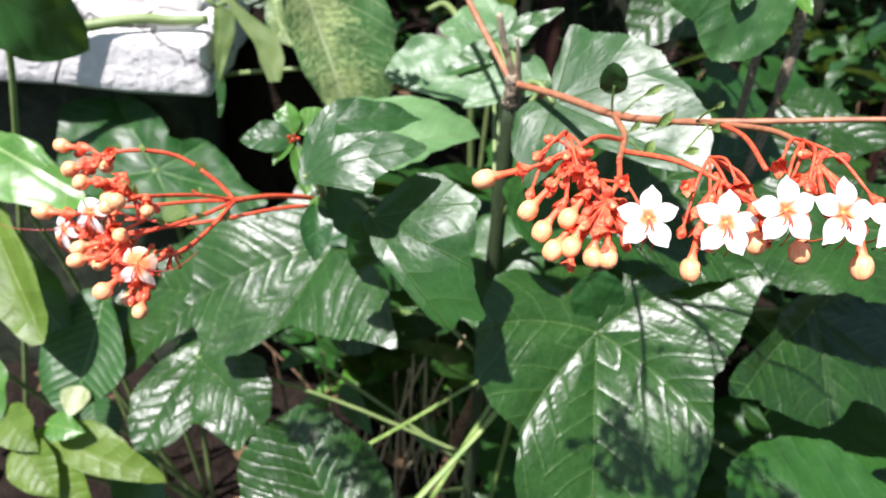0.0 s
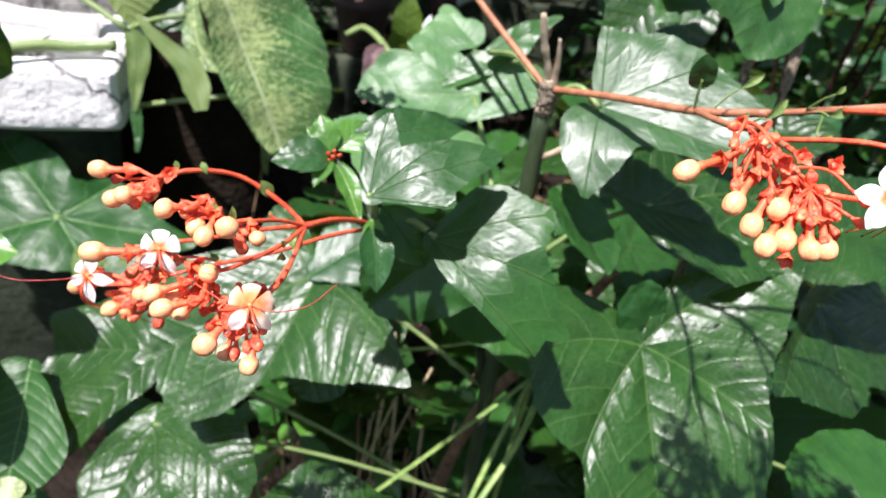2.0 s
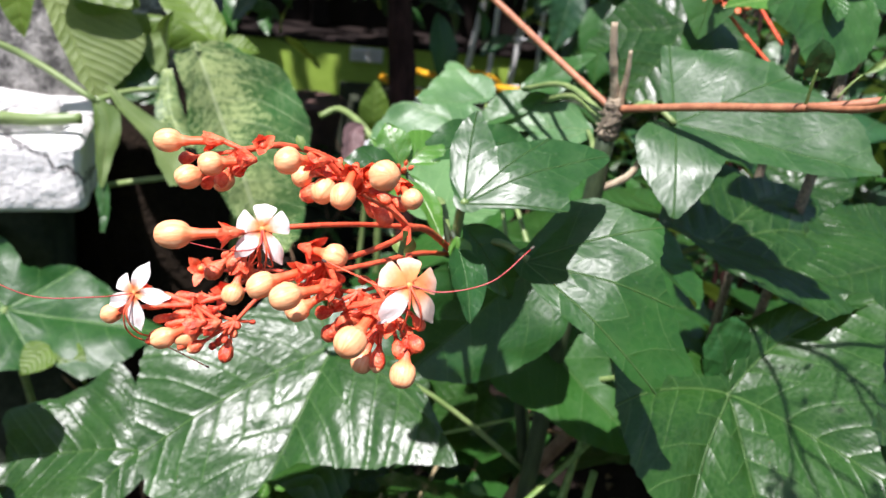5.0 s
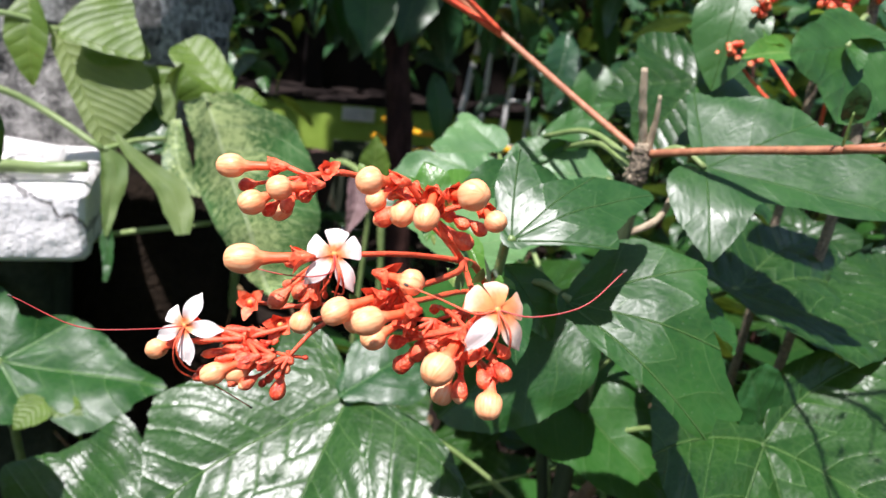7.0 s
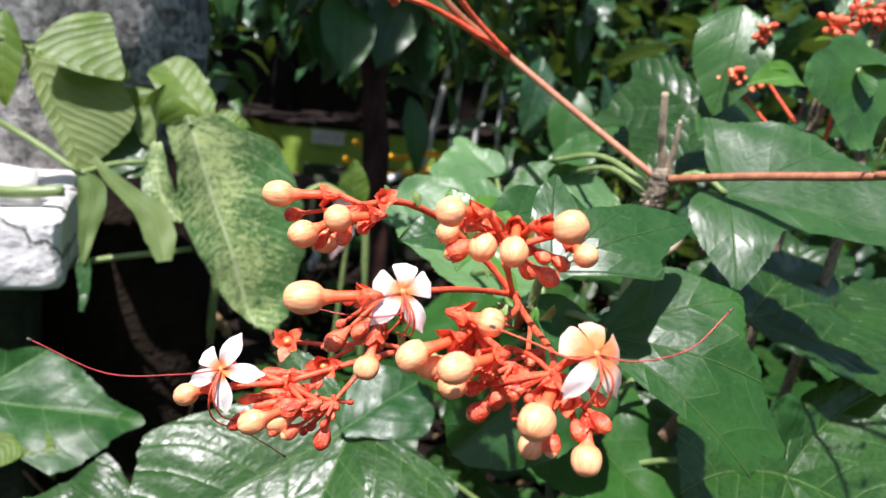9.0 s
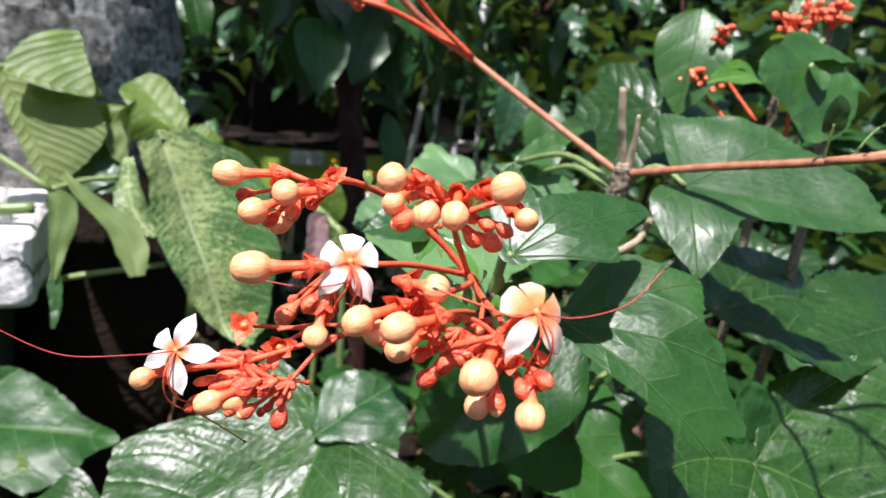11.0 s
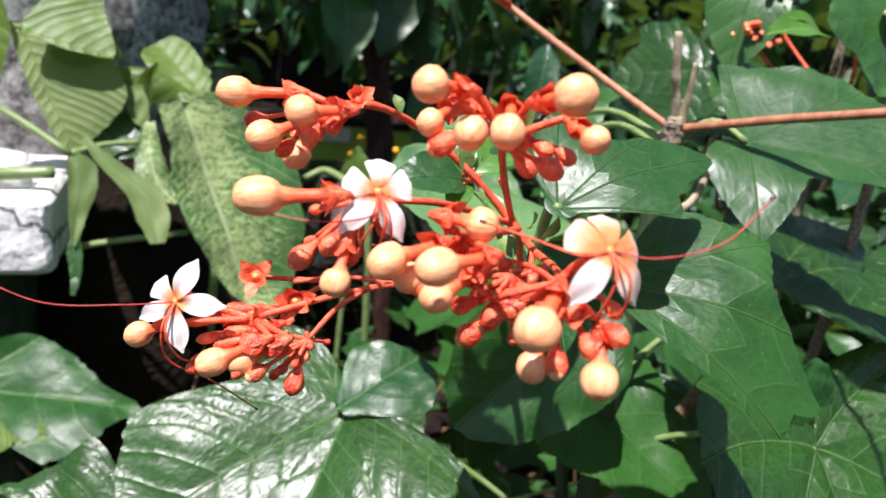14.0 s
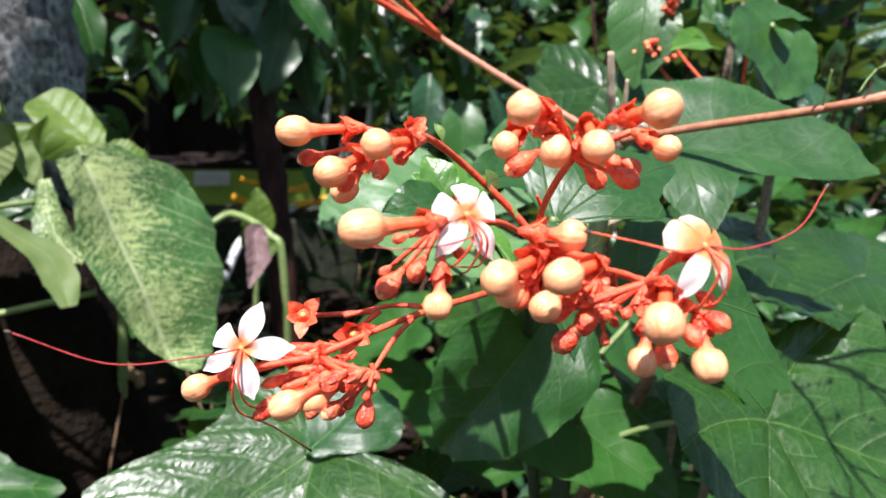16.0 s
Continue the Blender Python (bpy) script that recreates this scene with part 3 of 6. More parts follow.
pipe = part("water_pipe", tube([(0.30, 2.6, 0.045), (0.36, 2.62, 0.2), (0.44, 2.72, 0.285), (0.56, 2.8, 0.33), (0.72, 2.95, 0.36)], 0.016, seg=10), PIPE)
tagged(pipe, "grey-white plastic water pipe rising from the ground", "pipe")
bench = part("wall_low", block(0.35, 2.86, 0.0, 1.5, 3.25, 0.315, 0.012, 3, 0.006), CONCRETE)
tagged(bench, "low grey concrete kerb behind the plants", "low wall", kind="structure")

# whitewashed cement block on its shade-darkened base, with the grey trunk behind
slab = part("cement_block", block(-1.05, 0.935, 0.627, -0.288, 1.18, 0.708, 0.016, 6, 0.007), WHITE_BLOCK)
tagged(slab, "whitewashed cement block with black cracks and stains", "cement block")
for i, pts in enumerate(([(-1.0, 1.02, 0.735), (-0.6, 0.99, 0.728), (-0.40, 0.985, 0.722), (-0.315, 0.99, 0.712)], [(-1.0, 1.10, 0.75), (-0.62, 1.06, 0.738), (-0.42, 1.05, 0.728), (-0.33, 1.06, 0.715)])):
    root = part("surface_root", tube(pts, 0.022 - 0.004 * i, 0.012, seg=12, knobs=0.15), WHITE_BLOCK)
    tagged(root, "whitewashed thick root lying along the block", "root", "roots on the block")
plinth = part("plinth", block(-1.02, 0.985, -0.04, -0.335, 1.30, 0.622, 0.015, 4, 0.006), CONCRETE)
tagged(plinth, "grey-green concrete plinth under the block, shade put into its colour", "plinth", kind="structure")


def bark_body(points, r0, r1, lump, scale, seg=28, steps=14):
    V, F, U = tube(points, r0, r1, seg=seg, steps=steps)
    line = curve_points(points, steps)
    out = []
    for i, v in enumerate(V):
        c = line[min(i // seg, len(line) - 1)]
        d = v - c
        out.append(c + d * (1 + lump * noise.fractal(v * scale, 0.9, 2.0, 4)))
    return out, F, U


# added bank whose black surface stands in for a shaded hollow
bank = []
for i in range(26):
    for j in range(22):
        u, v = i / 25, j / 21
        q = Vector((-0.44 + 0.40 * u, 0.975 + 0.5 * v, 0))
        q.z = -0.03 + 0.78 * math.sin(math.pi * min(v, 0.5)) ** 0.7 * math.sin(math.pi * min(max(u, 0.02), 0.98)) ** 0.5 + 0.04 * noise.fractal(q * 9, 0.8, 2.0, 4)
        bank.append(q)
tagged(part("shade_bank", (bank, [(i * 22 + j, (i + 1) * 22 + j, (i + 1) * 22 + j + 1, i * 22 + j + 1) for i in range(25) for j in range(21)], None), HOLLOW_SHADE), "added earth bank, near-black for the shaded hollow beside the trunk", "earth bank", kind="structure")

grey_tree = thing("tree", (-0.38, 1.40, 0), "thick grey rough tree trunk with pale lichen patches", "tree")
part("trunk", bark_body([(-0.41, 1.40, -0.1), (-0.40, 1.40, 0.6), (-0.39, 1.42, 1.2), (-0.37, 1.48, 2.6)], 0.275, 0.22, 0.10, 7.0, 40, 24), BARK_GREY, grey_tree)

TRUNK = bark_body([(-0.41, 1.40, -0.1), (-0.40, 1.40, 0.6), (-0.39, 1.42, 1.2), (-0.37, 1.48, 2.6)], 0.275, 0.22, 0.10, 7.0, 40, 24)
LICHEN = plain_material("pale_lichen", (0.06, 0.06, 0.055), (0.48, 0.48, 0.45), 90.0, 0.95, 0.003)
rng = random.Random(3)
for k in range(22):
    a, z = rng.uniform(3.4, 6.1), rng.uniform(0.82, 1.5)
    c = Vector((-0.40 + 0.27 * math.cos(a), 1.41 + 0.27 * math.sin(a), z))
    pick = [f for f in TRUNK[1][:-2] if (sum((TRUNK[0][i] for i in f), Vector()) / 4 - c).length < rng.uniform(0.03, 0.09)]
    used = sorted({i for f in pick for i in f})
    if len(pick) < 3:
        continue
    out = [TRUNK[0][i] + (TRUNK[0][i] - Vector((-0.40, 1.41, TRUNK[0][i].z))).normalized() * 0.004 for i in used]
    part("lichen_patch", (out, [tuple(used.index(i) for i in f) for f in pick], None), LICHEN, grey_tree, "pale crusty lichen patch")

dark_tree = thing("tree", (0.30, 1.78, 0), "slender tree with dark reddish-brown bark and drooping dark leaves", "tree")
part("trunk", bark_body([(0.315, 1.72, -0.1), (0.285, 1.76, 0.45), (0.262, 1.80, 0.72), (0.235, 1.83, 1.0), (0.22, 1.86, 1.6), (0.25, 1.9, 2.4)], 0.034, 0.026, 0.14, 22.0, 16, 16), BARK_DARK, dark_tree)
BOUGHS = [((0.23, 1.84, 1.1), (0.45, 1.95, 1.25), (0.8, 2.1, 1.25)), ((0.225, 1.86, 1.4), (0.6, 1.8, 1.5), (1.05, 1.85, 1.38)), ((0.23, 1.88, 1.5), (0.1, 2.1, 1.6), (-0.1, 2.3, 1.5)),
         ((0.24, 1.9, 1.8), (0.7, 2.2, 1.9), (1.4, 2.3, 1.7)), ((0.25, 1.8, 0.95), (0.36, 1.86, 0.98), (0.42, 1.88, 0.93)),
         ((0.23, 1.86, 0.85), (0.0, 2.2, 1.0), (-0.3, 2.5, 0.95)), ((0.24, 1.84, 0.9), (0.55, 2.3, 1.05), (0.95, 2.6, 0.95)), ((0.23, 1.86, 1.0), (0.3, 2.3, 1.15), (0.4, 2.65, 1.0))]
for l in BOUGHS:
    part("limb", tube(l, 0.014, 0.005, seg=7, knobs=0.2), BARK_DARK, dark_tree)


# ---- leaves placed one by one ----
def leaf(parent, data, mat, name="leaf", label=""):
    return part(name, data, mat, parent, label)


shrub = thing("flowering_shrub", (0.10, 0.52, 0), "flowering shrub with large glossy lobed dark green leaves", "shrub")
ARCHES = {3: 0.32, 2: 0.45}
BOWS = {1: 0.28, 4: 0.22, 10: 0.0, 3: 0.1}
LAPS = {10: 0.30}
WAVES = {3: 0.03, 10: 0.03, 2: 0.035, 4: 0.03, 1: 0.04}
CREASES = {3: 0.07, 10: 0.05, 2: 0.16, 4: 0.22, 5: 0.22, 6: 0.25, 22: 0.15, 11: 0.1, 16: 0.1, 18: 0.12, 20: 0.1, 21: 0.15, 17: 0.2, 19: 0.2, 13: 0.2}
FOLDS = {1: 0.19, 22: 0.25, 2: 0.0, 3: 0.0, 4: 0.14, 10: 0.06, 16: 0.1, 18: 0.1, 17: 0.1, 19: 0.1, 20: 0.1, 13: 0.2, 14: 0.15}

def shrub_leaf(base, tip, normal, lobes, mat, droop, cup, seed, ribs=None):
    """One large lobed leaf of the shrub."""
    quilt, spacing, slope = {LEAF: (0.017, 0.135, 0.75), LEAF_DEEP: (0.003, 0.24, 0.75), LEAF_PALE: (0.001, 0.26, 0.9)}.get(mat, (0.003, 0.17, 0.7))
    leaf(shrub, palmate(base, tip, normal, lobes, droop, cup, WAVES.get(seed, 0.06), CREASES.get(seed, 0.36), FOLDS.get(seed, 0.05), seed, 30, 2.2, 0.012, ribs, quilt, spacing, slope, ARCHES.get(seed, 0.0), BOWS.get(seed, 0.12), LAPS.get(seed, 0.0)), mat)


shrub_leaf((0.164, 0.415, 0.726), (0.171, 0.307, 0.632), (-0.06, -0.66, 0.75), [(-179, 0.07), (-172, 0.07), (-167, 0.08), (-159, 0.12), (-151, 0.31), (-141, 0.43), (-128, 0.57), (-119, 0.72), (-114, 0.82), (-107, 0.82), (-97, 0.73), (-82, 0.64), (-67, 0.59), (-58, 0.63), (-47, 0.72), (-36, 0.82), (-29, 0.91), (-18, 0.98), (-1, 1.03), (20, 0.99), (27, 0.93), (32, 0.82), (35, 0.71), (41, 0.64), (50, 0.66), (61, 0.67), (71, 0.67), (81, 0.64), (95, 0.61), (107, 0.61), (118, 0.59), (128, 0.51), (138, 0.34), (150, 0.16), (167, 0.08)], LEAF, 0.06, 0.04, 1, [-111, -48, 2, 38, 90])
shrub_leaf((0.167, 0.424, 0.737), (0.149, 0.423, 0.772), (-0.20, -0.68, 0.70), [(-165, 0.12), (-120, 0.25), (-75, 0.45), (-45, 0.66), (-22, 0.90), (0, 1.0), (22, 0.96), (45, 0.78), (75, 0.52), (120, 0.28), (165, 0.12)], LEAF_SMOOTH, 0.10, -0.15, 26)
shrub_leaf((-0.002, 0.397, 0.830), (0.053, 0.346, 0.785), (-0.19, -0.75, 0.63), [(-129, 0.07), (-106, 0.22), (-100, 0.42), (-86, 0.58), (-72, 0.68), (-60, 0.81), (-52, 0.76), (-42, 0.72), (-29, 0.82), (-19, 0.94), (-12, 1.10), (-6, 0.96), (0, 1.0), (4, 0.88), (8, 0.56), (15, 0.39), (25, 0.25), (40, 0.12), (120, 0.06)], LEAF_DEEP, 0.0, -0.06, 2, [-60, -28, 0])
shrub_leaf((-0.041, 0.385, 0.864), (0.031, 0.399, 0.886), (-0.14, -0.56, 0.81), [(-109, 0.08), (-83, 0.24), (-74, 0.40), (-66, 0.51), (-56, 0.63), (-50, 0.56), (-42, 0.45), (-35, 0.40), (-22, 0.55), (-11, 0.76), (-1, 0.94), (2, 0.99), (7, 0.87), (13, 0.70), (22, 0.58), (34, 0.58), (38, 0.30), (50, 0.10), (150, 0.05)], LEAF_PALE, 0.0, 0.0, 3, [-56, -15, 2, 33])
shrub_leaf((-0.059, 0.584, 0.667), (-0.166, 0.498, 0.574), (-0.28, -0.52, 0.80), [(-112, 0.08), (-101, 0.20), (-96, 0.37), (-92, 0.50), (-83, 0.67), (-78, 0.82), (-65, 0.69), (-47, 0.61), (-34, 0.57), (-21, 0.58), (-13, 0.67), (-8, 0.82), (-3, 0.93), (2, 1.01), (10, 1.01), (19, 0.97), (31, 0.93), (44, 0.87), (54, 0.81), (61, 0.61), (70, 0.47), (85, 0.39), (100, 0.43), (112, 0.46), (124, 0.32), (142, 0.09)], LEAF, 0.04, 0.0, 4, [-80, -13, 24, 108])
shrub_leaf((-0.202, 0.591, 0.571), (-0.294, 0.544, 0.506), (-0.35, -0.45, 0.82), [(-62, 0.20), (-29, 0.36), (-16, 0.61), (-11, 0.89), (-4, 1.06), (10, 0.97), (24, 1.0), (36, 0.96), (51, 0.91), (62, 0.97), (74, 0.76), (93, 0.65), (113, 0.66), (122, 0.45), (145, 0.25), (180, 0.12)], LEAF, 0.04, 0.03, 5, [0, 45])
shrub_leaf((-0.205, 0.546, 0.526), (-0.225, 0.453, 0.488), (-0.15, -0.35, 0.92), [(-144, 0.20), (-110, 0.44), (-97, 0.77), (-82, 0.92), (-67, 1.16), (-56, 1.14), (-46, 1.18), (-35, 0.85), (-22, 0.70), (-9, 0.91), (2, 0.99), (13, 1.04), (27, 0.85), (44, 0.69), (49, 0.55), (65, 0.35), (106, 0.2)], LEAF, 0.06, 0.03, 6, [-60, -20, 10, 45])
shrub_leaf((-0.023, 0.344, 0.561), (-0.086, 0.436, 0.586), (0.00, -0.30, 0.95), [(-120, 0.4), (-44, 0.74), (-26, 0.93), (0, 1.0), (12, 0.99), (23, 0.82), (40, 0.66), (70, 0.5), (130, 0.35)], LEAF, 0.10, 0.02, 7)
shrub_leaf((0.355, 0.475, 0.714), (0.254, 0.381, 0.708), (0.38, -0.47, 0.79), [(-174, 1.21), (-157, 1.40), (-136, 1.27), (-102, 0.97), (-87, 0.75), (-79, 0.60), (-64, 0.56), (-56, 0.65), (-45, 0.72), (-32, 0.77), (-22, 0.78), (-11, 0.84), (-1, 0.95), (5, 0.75), (9, 0.48), (60, 0.12), (136, 0.10), (162, 0.34), (170, 0.67)], LEAF, 0.05, 0.03, 8, [-160, -110, -50, -5])
shrub_leaf((0.347, 0.295, 0.653), (0.265, 0.349, 0.675), (0.35, -0.25, 0.90), [(-90, 0.6), (-41, 0.83), (-18, 1.0), (0, 1.0), (21, 0.93), (50, 0.82), (76, 0.66), (140, 0.4), (-150, 0.35)], LEAF_DEEP, 0.08, 0.02, 9)
shrub_leaf((0.112, 0.468, 0.884), (0.201, 0.399, 0.880), (-0.35, -0.50, 0.79), [(-140, 0.05), (-116, 0.35), (-113, 0.53), (-106, 0.54), (-96, 0.50), (-87, 0.52), (-74, 0.57), (-61, 0.61), (-53, 0.66), (-43, 0.68), (-34, 0.74), (-28, 0.79), (-18, 0.88), (-11, 0.93), (-5, 0.94), (-1, 1.01), (3, 0.89), (8, 0.76), (11, 0.64), (15, 0.50), (28, 0.34), (45, 0.37), (64, 0.47), (75, 0.55), (82, 0.50), (92, 0.42), (119, 0.28), (133, 0.24), (157, 0.15), (178, 0.09)], LEAF_PALE, 0.02, 0.0, 10, [-108, -45, 0, 76])
shrub_leaf((0.225, 0.505, 0.962), (0.212, 0.479, 0.917), (0.05, -0.60, 0.80), [(-116, 0.5), (-60, 0.8), (0, 1.0), (30, 0.75), (62, 0.95), (110, 0.5)], LEAF_PALE, 0.05, 0.04, 11)
shrub_leaf((-0.064, 0.580, 0.670), (-0.009, 0.596, 0.700), (-0.28, -0.52, 0.80), [(-120, 0.06), (-56, 0.30), (-47, 0.66), (-28, 0.86), (-15, 0.95), (-2, 1.02), (11, 1.08), (20, 1.05), (36, 0.95), (46, 0.80), (52, 0.52), (60, 0.25), (130, 0.06)], LEAF_SMOOTH, 0.10, -0.08, 24, [0])
shrub_leaf((0.106, 0.459, 0.812), (0.125, 0.417, 0.790), (0.40, -0.30, 0.86), [(-139, 0.46), (-61, 0.6), (-34, 0.75), (0, 1.0), (32, 0.88), (64, 0.67), (150, 0.4)], LEAF_DEEP, 0.05, 0.04, 13)
shrub_leaf((0.187, 0.496, 0.796), (0.310, 0.450, 0.774), (0.10, -0.26, 0.96), [(-102, 0.34), (-67, 0.70), (-52, 1.0), (-29, 1.0), (0, 1.0), (24, 0.75), (53, 0.63), (87, 0.40), (150, 0.3)], LEAF, 0.08, 0.02, 14)
shrub_leaf((0.342, 0.473, 0.787), (0.238, 0.462, 0.780), (0.30, -0.25, 0.92), [(-76, 0.55), (-22, 0.77), (0, 1.0), (25, 0.74), (90, 0.57), (128, 0.54), (156, 0.9)], LEAF, 0.08, 0.02, 15)
shrub_leaf((0.091, 0.604, 0.863), (0.036, 0.599, 0.841), (-0.25, -0.60, 0.76), [(-150, 0.04), (-50, 0.06), (-22, 0.18), (-11, 0.49), (-5, 0.87), (0, 1.0), (5, 0.95), (15, 0.76), (33, 0.55), (52, 0.28), (80, 0.10), (150, 0.04)], LEAF_PALE, 0.04, 0.03, 16, [0])
shrub_leaf((0.085, 0.678, 0.803), (-0.023, 0.682, 0.793), (-0.10, -0.55, 0.83), [(-150, 0.06), (-98, 0.14), (-79, 0.28), (-60, 0.36), (-36, 0.40), (-15, 0.61), (-2, 0.88), (1, 1.0), (14, 0.96), (27, 0.88), (35, 0.81), (43, 0.58), (78, 0.41), (90, 0.29), (106, 0.14), (150, 0.06)], LEAF_SOFT, 0.04, 0.03, 17, [-40, 4, 36])
shrub_leaf((0.122, 0.585, 0.846), (0.045, 0.595, 0.839), (-0.15, -0.60, 0.78), [(-150, 0.05), (-73, 0.13), (-40, 0.35), (-26, 0.75), (-22, 0.92), (-17, 0.88), (-8, 0.60), (-3, 0.62), (0, 0.84), (3, 0.99), (9, 0.85), (16, 0.68), (40, 0.43), (73, 0.26), (96, 0.10), (150, 0.05)], LEAF_SOFT, 0.04, 0.03, 18, [-22, 4])
shrub_leaf((0.094, 0.738, 0.831), (0.064, 0.776, 0.852), (-0.10, -0.55, 0.83), [(-150, 0.10), (-97, 0.20), (-80, 0.52), (-75, 0.89), (-67, 1.21), (-58, 1.25), (-38, 1.0), (-8, 0.94), (6, 1.09), (14, 0.97), (22, 0.61), (49, 0.51), (90, 0.25), (150, 0.10)], LEAF_SOFT, 0.04, 0.03, 19, [-62, 4])
shrub_leaf((0.071, 0.600, 0.871), (0.131, 0.612, 0.899), (-0.25, -0.60, 0.76), [(-150, 0.04), (-59, 0.07), (-31, 0.19), (-19, 0.44), (-9, 0.70), (-1, 1.03), (2, 0.87), (7, 0.65), (20, 0.52), (32, 0.46), (43, 0.31), (59, 0.13), (150, 0.04)], LEAF_PALE, 0.04, 0.03, 20, [0])
shrub_leaf((0.043, 0.487, 0.777), (-0.026, 0.475, 0.714), (-0.42, -0.90, 0.10), [(-164, 0.21), (-117, 0.33), (-75, 0.47), (-42, 0.65), (-20, 0.84), (0, 1.0), (34, 0.74), (54, 0.51), (73, 0.30), (125, 0.22)], LEAF_DEEP, 0.06, 0.04, 22)
shrub_leaf((0.075, 0.520, 0.712), (0.140, 0.445, 0.660), (0.0, -0.62, 0.78), [(-140, 0.3), (-80, 0.5), (-40, 0.55), (0, 1.0), (40, 0.55), (80, 0.5), (140, 0.3)], LEAF_DEEP, 0.06, 0.04, 23)
shrub_leaf((-0.013, 0.520, 0.812), (0.070, 0.545, 0.818), (0.00, -0.15, 0.99), [(-146, 0.31), (-108, 0.71), (-68, 0.70), (-44, 0.80), (0, 1.0), (30, 0.5), (90, 0.4)], LEAF_SOFT, 0.06, 0.06, 21)

# woody frame of the shrub


def wood(name, pts, r0, r1, mat, knob):
    """One woody piece of the shrub."""
    part(name, tube(pts, r0, r1, seg=10, steps=8, knobs=knob), mat, shrub)


wood("stem", [(0.10, 0.53, -0.05), (0.098, 0.52, 0.35), (0.090, 0.505, 0.70), (0.086, 0.497, 0.872)], 0.0075, 0.006, STEM_GREEN, 0.10)
wood("dead_stub", [(0.086, 0.497, 0.868), (0.084, 0.494, 0.890), (0.075, 0.490, 0.915), (0.070, 0.488, 0.934)], 0.0032, 0.0019, WOOD, 0.35)
wood("dead_stub", [(0.088, 0.494, 0.886), (0.086, 0.489, 0.905), (0.083, 0.486, 0.920)], 0.003, 0.0008, WOOD, 0.3)
wood("branch", [(0.084, 0.495, 0.884), (0.062, 0.540, 0.905), (0.028, 0.602, 0.937), (-0.015, 0.612, 0.962), (-0.05, 0.610, 0.990)], 0.0022, 0.0024, BRANCH, 0.1)
wood("branch", [(0.028, 0.603, 0.937), (-0.010, 0.608, 0.954), (-0.045, 0.604, 0.964), (-0.066, 0.628, 0.966)], 0.0022, 0.0017, STALK_RED, 0.1)
wood("branch", [(0.024, 0.602, 0.940), (-0.006, 0.600, 0.960), (-0.04, 0.588, 0.985)], 0.0020, 0.0017, STALK_RED, 0.1)
wood("branch", [(0.086, 0.494, 0.884), (0.110, 0.450, 0.898), (0.135, 0.400, 0.912), (0.158, 0.372, 0.924)], 0.0024, 0.0023, BRANCH, 0.1)
wood("twig", [(0.090, 0.50, 0.83), (0.105, 0.49, 0.845), (0.115, 0.492, 0.87)], 0.0025, 0.002, WOOD, 0.3)
wood("stem", [(0.284, 0.56, -0.05), (0.285, 0.54, 0.5), (0.287, 0.53, 0.856), (0.292, 0.552, 0.95), (0.30, 0.58, 1.1)], 0.0045, 0.0035, KNOT, 0.15)
wood("stem", [(0.094, 0.525, 0.58), (0.055, 0.512, 0.73), (0.012, 0.462, 0.797), (-0.036, 0.412, 0.828)], 0.0042, 0.003, STEM_GREEN, 0.12)
wood("stem", [(0.03, 0.60, -0.05), (0.09, 0.56, 0.45), (0.148, 0.545, 0.60), (0.2, 0.54, 0.7)], 0.008, 0.005, TWIG, 0.2)


def petiole(b, e):
    """A leaf stalk from the blade b to the stem e."""
    b, e = Vector(b), Vector(e)
    part("petiole", tube([b, b.lerp(e, 0.5) + Vector((0, 0, 0.012)), e], 0.0019, 0.0024, seg=6, steps=5), PETIOLE, shrub)


petiole((0.164, 0.415, 0.726), (0.10, 0.52, 0.66))
petiole((0.0, 0.397, 0.831), (-0.03, 0.42, 0.815))
petiole((-0.041, 0.385, 0.864), (-0.034, 0.41, 0.832))
petiole((-0.059, 0.584, 0.667), (0.094, 0.52, 0.58))
petiole((-0.205, 0.546, 0.526), (0.097, 0.52, 0.42))
petiole((-0.202, 0.591, 0.571), (0.097, 0.52, 0.40))
petiole((0.352, 0.469, 0.716), (0.285, 0.54, 0.62))
petiole((0.347, 0.295, 0.653), (0.285, 0.54, 0.5))
petiole((0.111, 0.467, 0.884), (0.088, 0.497, 0.875))
petiole((0.225, 0.505, 0.962), (0.295, 0.56, 0.98))
petiole((0.187, 0.496, 0.796), (0.092, 0.51, 0.72))
petiole((0.342, 0.473, 0.787), (0.287, 0.53, 0.75))
petiole((0.091, 0.604, 0.863), (0.088, 0.497, 0.868))
petiole((0.085, 0.678, 0.803), (0.09, 0.51, 0.70))
petiole((0.122, 0.585, 0.846), (0.088, 0.50, 0.82))
petiole((0.071, 0.600, 0.871), (0.086, 0.497, 0.876))
petiole((-0.013, 0.520, 0.812), (-0.034, 0.415, 0.826))
petiole((-0.023, 0.344, 0.561), (0.098, 0.52, 0.36))
petiole((0.106, 0.459, 0.812), (0.09, 0.505, 0.76))
petiole((0.094, 0.738, 0.831), (0.093, 0.515, 0.6))

part("node", bark_body([(0.0868, 0.4972, 0.866), (0.086, 0.4955, 0.874), (0.0855, 0.4945, 0.882), (0.085, 0.494, 0.888)], 0.0066, 0.0056, 0.22, 300.0, 24, 8), KNOT, shrub, "scarred grey-brown woody node")
part("broken_wood", bark_body([(0.085, 0.494, 0.8865), (0.0846, 0.4938, 0.889), (0.084, 0.4935, 0.891)], 0.0052, 0.0036, 0.35, 300.0, 14, 4), WOOD, shrub, "pale splintered wood at the break")
rng = random.Random(2)
